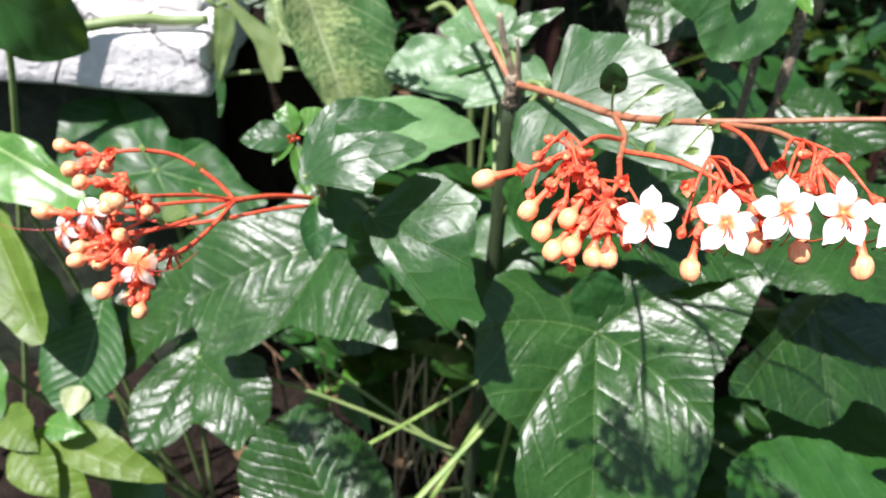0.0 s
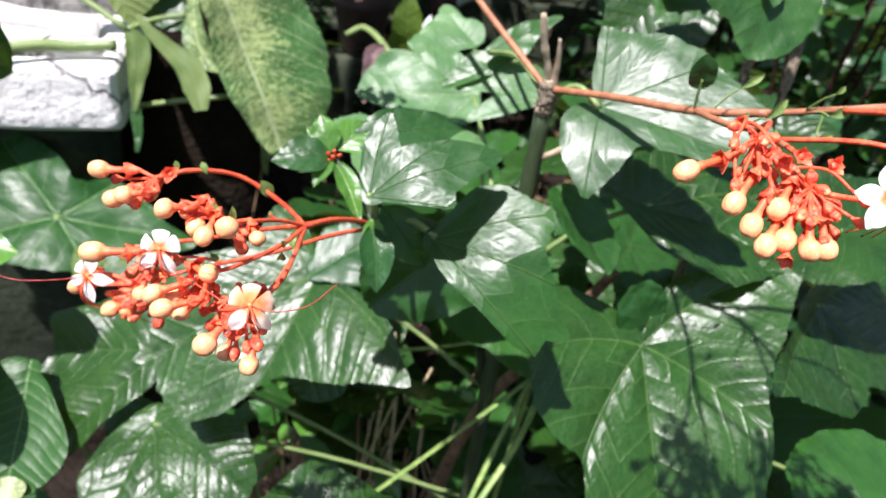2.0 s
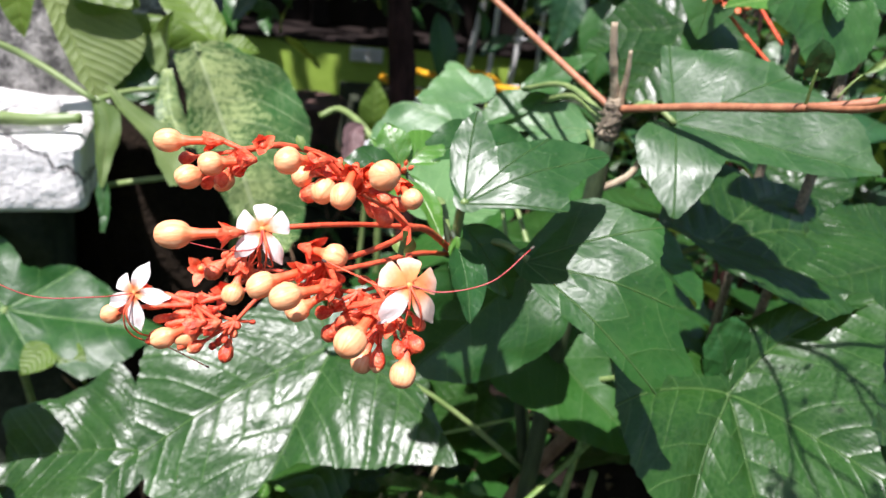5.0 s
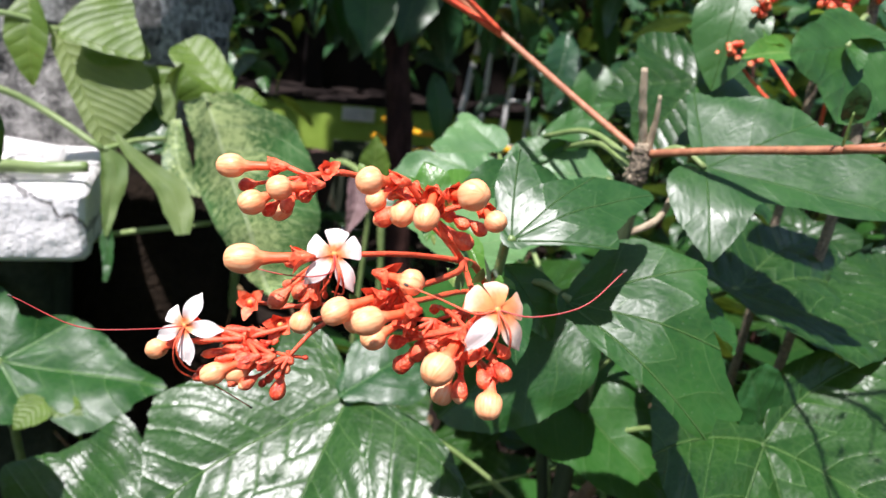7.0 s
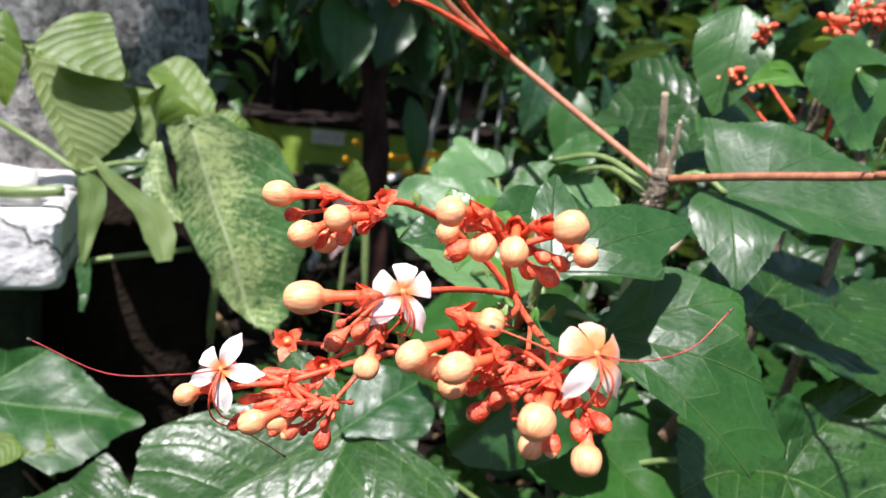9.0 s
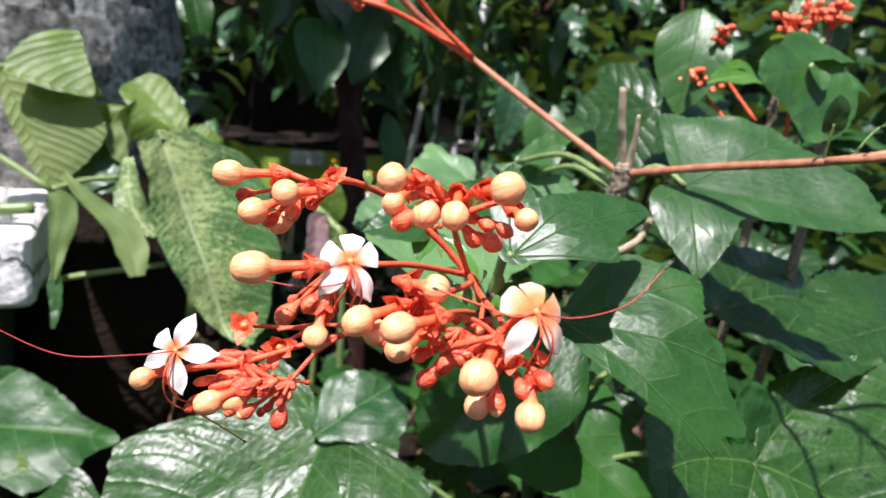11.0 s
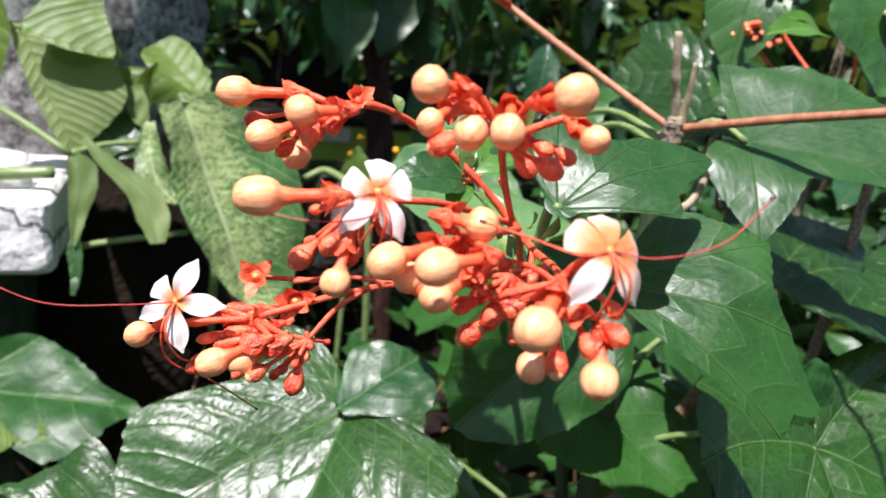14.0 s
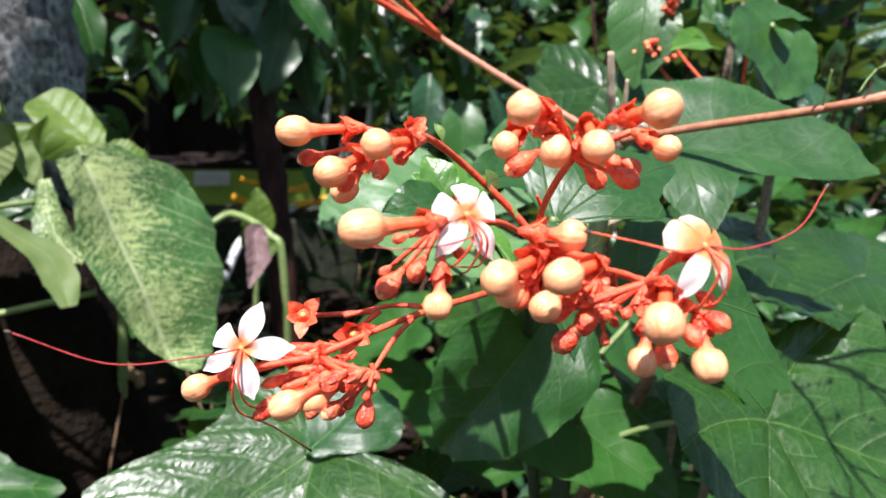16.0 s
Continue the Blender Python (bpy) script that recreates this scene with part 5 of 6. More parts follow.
for b, n, k in (((-0.128, 0.341, 0.8995), 3, 0.0050), ((-0.1165, 0.3035, 0.9035), 4, 0.0056), ((-0.1015, 0.3015, 0.9000), 8, 0.0048), ((-0.1125, 0.2935, 0.8750), 9, 0.0056), ((-0.0990, 0.2820, 0.8700), 6, 0.0052), ((-0.0960, 0.2760, 0.8700), 11, 0.0050), ((-0.1500, 0.3430, 0.8390), 7, 0.0046)):
    part("calyx", sepal_cup(b, (math.sin(n * 2.1), -0.6, math.cos(n * 1.7)), k, 0.45, n), CALYX, main, "spreading red calyx")

add_flower(main, (-0.1293, 0.3077, 0.8851), (-0.15, -0.9, 0.35), (0.03, 0, 1), 0.0112, ML,
           [[(-0.001, -0.005, -0.003), (-0.006, -0.002, -0.006), (-0.013, 0.004, -0.008), (-0.020, 0.008, -0.008)], [(0.0015, -0.006, -0.004), (0.003, -0.002, -0.011), (0.001, 0.004, -0.013)],
            [(-0.0015, -0.005, -0.005), (-0.003, -0.001, -0.011), (-0.001, 0.005, -0.013)], [(0.001, -0.005, -0.005), (0.001, -0.001, -0.012), (0.003, 0.005, -0.015)]], lengths=(0.66, 0.70, 1.0, 1.0, 0.70), seed=1)
add_flower(main, (-0.0938, 0.2730, 0.8846), (-0.05, -0.85, 0.42), (0.05, 0, 1), 0.0124, LO,
           [[(0.008, -0.004, 0.0), (0.020, -0.006, 0.004), (0.030, -0.004, 0.012)], [(0.002, -0.005, -0.004), (0.003, -0.002, -0.012), (-0.001, 0.006, -0.014)],
            [(-0.001, -0.005, -0.004), (-0.001, -0.001, -0.013), (0.001, 0.006, -0.014)], [(-0.006, 0.000, -0.001), (-0.013, 0.006, 0.0), (-0.020, 0.012, 0.001)]], lengths=(0.60, 0.66, 0.95, 1.0, 0.66), reflex=0.5, seed=2, tinted=(0, 1, 2, 4))
add_flower(main, (-0.1689, 0.3445, 0.8450), (-0.45, -0.85, 0.25), (0.35, 0.0, 0.95), 0.0126, LE,
           [[(-0.012, -0.004, 0.001), (-0.030, -0.004, 0.002), (-0.048, 0.000, 0.010)], [(-0.002, -0.005, -0.006), (0.002, -0.002, -0.015), (0.012, 0.002, -0.018), (0.018, 0.004, -0.018)],
            [(-0.003, -0.004, -0.006), (-0.001, -0.001, -0.016), (0.010, 0.006, -0.026), (0.0225, 0.0115, -0.0385)]], lengths=(0.95, 1.0, 1.0, 0.82, 0.6), reflex=0.25, seed=3)
for b, t, w in (((-0.1146, 0.3464, 0.8965), (-0.1165, 0.3485, 0.9015), 0.0035), ((-0.1254, 0.3442, 0.8995), (-0.1265, 0.345, 0.9035), 0.0025), ((-0.104, 0.306, 0.899), (-0.108, 0.306, 0.907), 0.003), ((-0.101, 0.303, 0.900), (-0.1005, 0.302, 0.908), 0.003),
                ((-0.0885, 0.3590, 0.8780), (-0.0930, 0.3575, 0.8880), 0.0065), ((-0.0881, 0.3459, 0.8745), (-0.0893, 0.3471, 0.8785), 0.002), ((-0.0820, 0.3290, 0.8720), (-0.0839, 0.3229, 0.8783), 0.0035), ((-0.0842, 0.3170, 0.8730), (-0.0832, 0.3115, 0.8805), 0.004),
                ((-0.080, 0.352, 0.864), (-0.076, 0.345, 0.858), 0.007), ((-0.113, 0.350, 0.849), (-0.116, 0.346, 0.856), 0.004)):
    add_bract(main, b, t, w)

# ---- the second cluster, beside the branch node ----
JOINT = (0.135, 0.400, 0.912)
second = thing("flower_cluster", JOINT, "drooping cluster of white flowers and orange buds on red stalks", "flower cluster")
for pts, r0, r1 in (([JOINT, (0.133, 0.365, 0.920), (0.126, 0.335, 0.931), (0.116, 0.300, 0.940)], 0.0021, 0.0015), ([(0.126, 0.335, 0.931), (0.104, 0.300, 0.950), (0.092, 0.288, 0.948)], 0.0014, 0.0011),
                    ([(0.116, 0.300, 0.940), (0.112, 0.280, 0.942), (0.106, 0.268, 0.938)], 0.0014, 0.0011), ([(0.120, 0.315, 0.936), (0.134, 0.285, 0.950), (0.146, 0.265, 0.954)], 0.0014, 0.0011),
                    ([(0.158, 0.372, 0.924), (0.173, 0.345, 0.938), (0.180, 0.300, 0.958), (0.178, 0.262, 0.966)], 0.0019, 0.0013), ([(0.158, 0.372, 0.924), (0.200, 0.356, 0.936), (0.240, 0.345, 0.946), (0.262, 0.330, 0.955)], 0.0020, 0.0013),
                    ([(0.173, 0.345, 0.938), (0.166, 0.300, 0.955), (0.160, 0.262, 0.962)], 0.0014, 0.0011)):
    part("stalk", tube(pts, r0 * 0.85, r1 * 0.9, seg=8, steps=6, knobs=0.08), BRANCH if r0 > 0.0018 else STALK_RED, second)
SA, SB, SC, SD = (0.092, 0.288, 0.948), (0.106, 0.268, 0.938), (0.146, 0.265, 0.954), (0.178, 0.262, 0.966)
for i, (h, b, a) in enumerate((((0.057, 0.272, 0.943), (0.072, 0.276, 0.946), SA), ((0.075, 0.265, 0.934), (0.084, 0.272, 0.942), SA), ((0.081, 0.260, 0.928), (0.088, 0.266, 0.937), SA),
                               ((0.093, 0.255, 0.925), (0.097, 0.262, 0.934), SB), ((0.107, 0.250, 0.924), (0.106, 0.258, 0.933), SB), ((0.136, 0.242, 0.928), (0.138, 0.250, 0.940), SC),
                               ((0.091, 0.262, 0.934), (0.097, 0.268, 0.941), SB), ((0.187, 0.226, 0.947), (0.186, 0.236, 0.957), SD), ((0.086, 0.255, 0.923), (0.093, 0.262, 0.930), SB), ((0.101, 0.251, 0.9235), (0.102, 0.258, 0.932), SB),
                               ((0.155, 0.240, 0.944), (0.154, 0.248, 0.952), SC), ((0.170, 0.236, 0.944), (0.171, 0.245, 0.953), SD), ((0.266, 0.300, 0.944), (0.262, 0.315, 0.95), (0.262, 0.330, 0.955)))):
    add_bud(second, h, b, 0.0039, 0.0062, a, seed=i + 40)
rng = random.Random(7)
for i in range(64):
    a = rng.choice((SA, SB, SC, SD, SB, SA))
    h = Vector(a) + Vector((rng.uniform(-0.012, 0.012), rng.uniform(-0.016, 0.008), rng.uniform(-0.016, 0.004)))
    add_young_bud(second, h, rng.uniform(0.0018, 0.0026), a, 0.0 if i % 3 else 0.5, i)
rng = random.Random(29)
for i in range(24):
    a = Vector((SA, SB, SC, SD)[i % 4]) + Vector((0, 0.016, 0.001))
    e = a + Vector((rng.uniform(-0.016, 0.016), rng.uniform(-0.034, -0.018), rng.uniform(-0.018, 0.003)))
    m = a.lerp(e, 0.5) + Vector((rng.uniform(-0.003, 0.003), 0, 0.004))
    part("pedicel", tube([a, m, e], 0.0007, 0.0006, seg=6, steps=5), STALK_RED, second)
    if i % 3 == 0:
        part("calyx", sepal_cup(e, e - m, 0.0056, 0.45, i), CALYX, second, "spreading red calyx")
    else:
        add_young_bud(second, e + (e - m).normalized() * 0.005, 0.0022, e, 0.6, i)
for i, b in enumerate(((0.098, 0.271, 0.950), (0.110, 0.268, 0.948), (0.132, 0.262, 0.952), (0.088, 0.276, 0.948), (0.168, 0.256, 0.962))):
    part("calyx", sepal_cup(b, (0.1 * i - 0.2, -0.8, 0.5), 0.0046, 0.5, i), CALYX, second, "spreading red calyx")
for i, (c, a) in enumerate((((0.116, 0.245, 0.948), SB), ((0.141, 0.238, 0.953), SC), ((0.158, 0.235, 0.962), SC), ((0.173, 0.228, 0.967), SD), ((0.196, 0.236, 0.962), SD))):
    add_flower(second, c, (-0.2 + 0.1 * i, -0.75, 0.6), (0.15 * (i % 2) - 0.1, 0.2, 1), 0.0122, a,
               [[(0.001, -0.004, -0.003), (0.0, -0.002, -0.010), (0.002, 0.004, -0.017)], [(0.002, -0.004, -0.003), (0.004, -0.001, -0.011), (0.006, 0.004, -0.018)], [(-0.001, -0.004, -0.003), (-0.003, 0.0, -0.011), (-0.004, 0.005, -0.016)]],
               lengths=(0.95, 0.88, 1.0, 1.0, 0.92), reflex=0.2, seed=i + 5, broad=0.33)
part("bract", palmate((0.131, 0.397, 0.930), (0.127, 0.394, 0.945), (-0.2, -0.9, 0.3), [(-150, 0.3), (-60, 0.55), (-25, 0.82), (0, 1.0), (25, 0.82), (60, 0.55), (150, 0.3)], 0.05, 0.1, rings=6, step=10), SMALL_LEAF, second, "small round green leaf on a stalk")
part("leaf_stalk", tube([(0.134, 0.400, 0.913), (0.132, 0.398, 0.922), (0.131, 0.397, 0.931)], 0.0008, 0.0007, seg=6), BRACT, second)
for f, b, t, w in (((0.1348, 0.3835, 0.9208), (0.1433, 0.3822, 0.9325), (0.1526, 0.3788, 0.9418), 0.0044), ((0.1440, 0.3620, 0.9236), (0.1464, 0.3579, 0.9266), (0.1534, 0.3570, 0.9379), 0.0056),
                   ((0.1335, 0.3660, 0.9190), (0.1357, 0.3634, 0.9207), (0.1402, 0.3631, 0.9279), 0.0036), ((0.1660, 0.3570, 0.9330), (0.1688, 0.3466, 0.9452), (0.1717, 0.3458, 0.9498), 0.0032),
                   ((0.1680, 0.3540, 0.9330), (0.1681, 0.3434, 0.9355), (0.1745, 0.3399, 0.9410), 0.0052), ((0.1700, 0.3500, 0.9340), (0.1547, 0.3312, 0.9284), (0.1604, 0.3281, 0.9330), 0.0044),
                   ((0.1280, 0.3440, 0.9270), (0.1391, 0.3408, 0.9208), (0.1420, 0.3420, 0.9285), 0.0062)):
    part("bract_stalk", tube([f, Vector(f).lerp(Vector(b), 0.5) + Vector((0, 0, 0.001)), b], 0.0006, 0.0005, seg=6, steps=4), BRACT, second)
    add_bract(second, b, t, w)


# ---- young clusters further back ----
def young_cluster(at, spread, count, seed, label, stem):
    rng = random.Random(seed)
    ob = thing("flower_cluster", at, label, "flower cluster")
    part("stalk", tube(stem, 0.0016, 0.0012, seg=7), STALK_RED, ob)
    for k in range(5):
        e = Vector(at) + Vector((rng.uniform(-1, 1), rng.uniform(-0.7, 0.4), rng.uniform(-0.3, 0.7))) * spread
        part("stalk", tube([at, Vector(at).lerp(e, 0.5) + Vector((0, 0, 0.004)), e], 0.0010, 0.0008, seg=6), STALK_RED, ob)
        for i in range(count):
            h = e + Vector((rng.uniform(-1, 1), rng.uniform(-1, 0.4), rng.uniform(-0.6, 1))) * spread * 0.34
            add_young_bud(ob, h, rng.uniform(0.0022, 0.0032), e, 0.5 if i % 4 == 0 else 0.0, i)
    return ob


young_cluster((0.262, 0.552, 0.985), 0.030, 12, 3, "young red flower cluster among small leaves", [(0.29, 0.57, 0.90), (0.275, 0.56, 0.95), (0.262, 0.552, 0.985)])
young_cluster((0.238, 0.632, 0.947), 0.020, 5, 4, "small orange-red flower cluster on the shrub", [(0.285, 0.60, 0.90), (0.26, 0.62, 0.925), (0.238, 0.632, 0.947)])
young_cluster((0.252, 0.632, 0.972), 0.018, 5, 6, "small orange-red flower cluster above a pale leaf", [(0.285, 0.60, 0.92), (0.268, 0.625, 0.95), (0.252, 0.632, 0.972)])
young_cluster((-0.066, 0.628, 0.966), 0.020, 9, 5, "red flower cluster on a long reddish branch", [(-0.04, 0.605, 0.966), (-0.066, 0.628, 0.966)])
side = thing("shrub", (0.30, 0.60, 0), "leafy shoots with small oval green leaves", "shrub")
part("stem", tube([(0.32, 0.62, -0.05), (0.31, 0.60, 0.5), (0.28, 0.58, 0.95), (0.27, 0.58, 1.03)], 0.0045, 0.003, seg=8, knobs=0.15), KNOT, side)
for i, (b, t, w) in enumerate((((0.262, 0.580, 0.950), (0.196, 0.566, 0.944), 0.030), ((0.262, 0.566, 0.955), (0.285, 0.538, 0.962), 0.024), ((0.232, 0.535, 0.960), (0.236, 0.505, 0.912), 0.034), ((0.255, 0.548, 0.955), (0.285, 0.52, 0.938), 0.028),
                               ((0.225, 0.520, 0.966), (0.262, 0.502, 0.970), 0.024), ((0.225, 0.505, 0.962), (0.222, 0.488, 0.948), 0.018), ((0.236, 0.556, 0.980), (0.240, 0.528, 0.978), 0.016), ((0.28, 0.55, 0.96), (0.32, 0.53, 0.95), 0.03), ((0.262, 0.57, 0.995), (0.29, 0.56, 1.02), 0.02), ((0.25, 0.60, 0.955), (0.222, 0.575, 0.958), 0.024))):
    leaf(side, pinnate(b, t, (0.05, -0.5, 0.85), w, 0.12, 0.25, 0.05, seed=i), LEAF_YOUNG if i % 3 == 0 else LEAF_PALE)
leaf(side, pinnate((0.268, 0.655, 0.925), (0.215, 0.625, 0.895), (-0.2, -0.7, 0.65), 0.05, 0.1, 0.2, 0.03, seed=14), LEAF_PALE)
leaf(side, pinnate((0.246, 0.648, 1.004), (0.224, 0.625, 0.915), (-0.45, -0.70, 0.55), 0.062, 0.1, 0.1, 0.03, seed=4), LEAF_PALE)

# ---- large-leaved variegated plant beside the block ----
arum = thing("variegated_plant", (-0.22, 1.05, 0), "leafy plant with large yellow-green variegated leaves beside the block", "plant")
leaf(arum, palmate((-0.170, 0.985, 0.808), (-0.078, 0.933, 0.571), (0.15, -0.72, 0.66), [(-132, 0.04), (-100, 0.10), (-84, 0.17), (-73, 0.21), (-66, 0.37), (-60, 0.43), (-49, 0.50), (-41, 0.58), (-32, 0.65), (-23, 0.76), (-14, 0.86), (-10, 0.92), (-6, 0.96), (-2, 0.97), (3, 0.88), (7, 0.78), (11, 0.65), (18, 0.52), (22, 0.41), (29, 0.33), (31, 0.27), (40, 0.19), (73, 0.13), (95, 0.12), (126, 0.04)],
                   0.05, 0.02, 0.07, 0.45, 0.10, 1, 34, 2.0, 0.015, [0.0], 0.004, 0.10, 0.5, bow=0.10), ARUM_LEAF)
leaf(arum, ribbon([(-0.201, 1.010, 0.782), (-0.202, 0.998, 0.762), (-0.198, 0.984, 0.738), (-0.189, 0.973, 0.719), (-0.172, 0.964, 0.703)], [0.010, 0.026, 0.035, 0.033, 0.005], (-0.35, -0.80, 0.40), 0.3, 0.08, 2), ARUM_LEAF)
leaf(arum, ribbon([(-0.223, 1.039, 0.815), (-0.217, 1.029, 0.798), (-0.211, 1.019, 0.782), (-0.207, 1.015, 0.774)], [0.024, 0.025, 0.018, 0.004], (0.0, -0.75, 0.66), 0.2, 0.08, 3), BLADE)
leaf(arum, palmate((-0.213, 1.000, 0.751), (-0.246, 1.036, 0.792), (0.0, -0.75, 0.66), [(-120, 0.2), (-89, 0.37), (-57, 0.61), (-28, 0.82), (-10, 1.02), (2, 1.07), (16, 1.01), (26, 0.81), (36, 0.46), (60, 0.2), (130, 0.1)], 0.03, 0.05, 0.05, 0.1, 0.0, seed=13, teeth=0.01, ribs_at=[0.0]), LEAF_DEEP)
leaf(arum, ribbon([(-0.262, 0.968, 0.768), (-0.246, 0.956, 0.751), (-0.225, 0.946, 0.734), (-0.204, 0.935, 0.718), (-0.194, 0.920, 0.697), (-0.189, 0.904, 0.676)], [0.005, 0.015, 0.0225, 0.032, 0.033, 0.015], (0.10, -0.70, 0.70), 0.15, 0.06, 4), BLADE, label="narrow leaf with a torn pale end")
leaf(arum, pinnate((-0.152, 1.070, 0.806), (-0.266, 1.085, 0.828), (0.0, -0.40, 0.92), 0.072, 0.20, -0.45, 0.03, seed=4, curl=-0.5), LIME_LEAF)
leaf(arum, palmate((-0.150, 1.085, 0.808), (-0.201, 1.138, 0.862), (0.0, -0.71, 0.71), [(-100, 0.15), (-40, 0.5), (-18, 0.93), (0, 1.0), (10, 1.0), (22, 0.88), (40, 0.45), (100, 0.15)], 0.03, 0.08, 0.05, 0.1, 0.1, seed=5, teeth=0.01, ribs_at=[0.0]), LIME_LEAF)
leaf(arum, pinnate((-0.145, 1.060, 0.800), (-0.095, 1.055, 0.800), (0.1, -0.6, 0.8), 0.035, 0.12, 0.4, 0.10, seed=6), LIME_LEAF)
leaf(arum, palmate((-0.331, 1.057, 0.862), (-0.275, 0.990, 0.749), (-0.10, -0.88, 0.46), [(-150, 0.05), (-80, 0.20), (-50, 0.64), (-42, 0.78), (-32, 0.91), (-19, 0.94), (-9, 0.97), (0, 1.0), (5, 0.90), (9, 0.60), (20, 0.25), (60, 0.06)], 0.04, 0.04, 0.03, 0.1, 0.05, seed=7, teeth=0.01, ribs_at=[0.0]), ARUM_BACK)
leaf(arum, palmate((-0.321, 1.021, 0.864), (-0.238, 1.006, 0.847), (0.0, -0.75, 0.66), [(-150, 0.05), (-100, 0.25), (-66, 0.86), (-58, 1.02), (-37, 0.92), (-15, 0.95), (0, 1.0), (5, 0.75), (20, 0.15), (90, 0.04)], 0.02, 0.06, 0.04, 0.1, 0.05, seed=6, teeth=0.01, ribs_at=[0.0]), LIME_LEAF)
leaf(arum, pinnate((-0.303, 1.066, 0.857), (-0.232, 1.041, 0.845), (0.1, -0.85, 0.5), 0.075, 0.1, 0.35, 0.05, seed=8), LIME_LEAF)
leaf(arum, ribbon([(-0.274, 0.962, 0.751), (-0.264, 0.955, 0.738), (-0.262, 0.945, 0.721), (-0.265, 0.932, 0.698), (-0.266, 0.921, 0.681), (-0.267, 0.914, 0.668)], [0.008, 0.029, 0.027, 0.018, 0.011, 0.004], (0.25, -0.85, 0.45), 0.25, 0.05, 5), BLADE)
leaf(arum, ribbon([(-0.266, 0.925, 0.680), (-0.266, 0.914, 0.660), (-0.264, 0.903, 0.640), (-0.266, 0.893, 0.624)], [0.0075, 0.015, 0.0105, 0.005], (-0.2, -0.85, 0.45), 0.2, 0.08, 6), LEAF_DEEP)
leaf(arum, pinnate((-0.205, 1.075, 0.780), (-0.195, 1.03, 0.845), (-0.6, -0.75, 0.2), 0.03, 0.1, 0.5, 0.05, seed=10), LIME_LEAF)
leaf(arum, pinnate((-0.36, 1.07, 0.90), (-0.355, 1.04, 0.80), (-0.2, -0.8, 0.4), 0.05, 0.1, 0.3, 0.05, seed=11), LIME_LEAF)
for pts, r in (([(-0.60, 0.86, 0.70), (-0.402, 0.945, 0.727), (-0.335, 0.965, 0.726), (-0.290, 0.965, 0.730)], 0.0080), ([(-0.55, 0.97, 0.86), (-0.388, 0.985, 0.808), (-0.335, 0.985, 0.785), (-0.274, 0.962, 0.751)], 0.0045),
               ([(-0.5, 1.04, 0.88), (-0.398, 1.050, 0.877), (-0.356, 1.056, 0.871), (-0.330, 1.058, 0.862)], 0.004), ([(-0.15, 1.12, -0.04), (-0.13, 1.12, 0.4), (-0.125, 1.10, 0.70), (-0.17, 1.055, 0.797)], 0.007),
               ([(-0.274, 0.962, 0.751), (-0.245, 0.985, 0.758), (-0.213, 1.000, 0.760)], 0.0035), ([(-0.30, 1.03, 0.62), (-0.26, 0.99, 0.645), (-0.16, 0.98, 0.665)], 0.004)):
    part("petiole", tube(pts, r, r * 0.8, seg=10, steps=6), PETIOLE, arum)

leaf(arum, pinnate((-0.265, 1.014, 0.752), (-0.217, 1.052, 0.789), (0.2, -0.85, 0.45), 0.055, 0.1, 0.2, 0.05, seed=12), LEAF_DEEP)
low_plant = thing("arrowhead_plant", (-0.32, 0.75, 0), "arrowhead plant with broad green leaves and a yellowing edge", "plant")
leaf(low_plant, palmate((-0.372, 0.895, 0.531), (-0.195, 0.849, 0.519), (-0.10, -0.60, 0.79), [(-163, 1.0), (-150, 0.95), (-137, 0.80), (-123, 0.60), (-108, 0.45), (-85, 0.28), (-64, 0.30), (-54, 0.41), (-42, 0.48), (-28, 0.55), (-15, 0.66), (-7, 0.74), (-3, 0.90), (0, 0.96), (6, 0.87), (12, 0.83), (19, 0.80), (29, 0.74), (33, 0.70), (37, 0.48), (48, 0.47), (57, 0.44), (80, 0.40), (107, 0.42), (140, 0.55), (170, 0.80)],
                         0.05, 0.05, 0.05, 0.3, 0.05, 31, 26, 2.6, 0.012, [-140, -45, 0, 45, 150], 0.012, 0.2, 0.75), LEAF_MATT)
leaf(low_plant, pinnate((-0.305, 0.850, 0.510), (-0.280, 0.810, 0.483), (-0.10, -0.60, 0.79), 0.028, 0.08, 0.15, 0.06, p=0.6, seed=78), LIME_LEAF, label="yellowing leaf edge")
leaf(low_plant, pinnate((-0.318, 0.848, 0.508), (-0.345, 0.826, 0.488), (-0.10, -0.60, 0.79), 0.040, 0.08, 0.15, 0.06, p=0.6, seed=79), LIME_LEAF, label="yellowing leaf edge")
part("petiole", tube([(-0.372, 0.895, 0.531), (-0.36, 0.92, 0.35), (-0.32, 0.90, -0.04)], 0.004, 0.006, seg=8), PETIOLE, low_plant)


def low_leaf(b, t, n, lobes, mat, foot, seed):
    """One leaf of the low plant on its stalk."""
    leaf(low_plant, palmate(b, t, n, lobes, 0.07, 0.05, 0.06, 0.25, 0.12, seed, 22, 3.0, 0.012, [0.0], 0.008, 0.085, 0.55), mat)
    part("petiole", tube([b, Vector(b).lerp(Vector(foot), 0.4) + Vector((0, 0.03, 0.02)), foot], 0.0024, 0.004, seg=7), PETIOLE, low_plant)


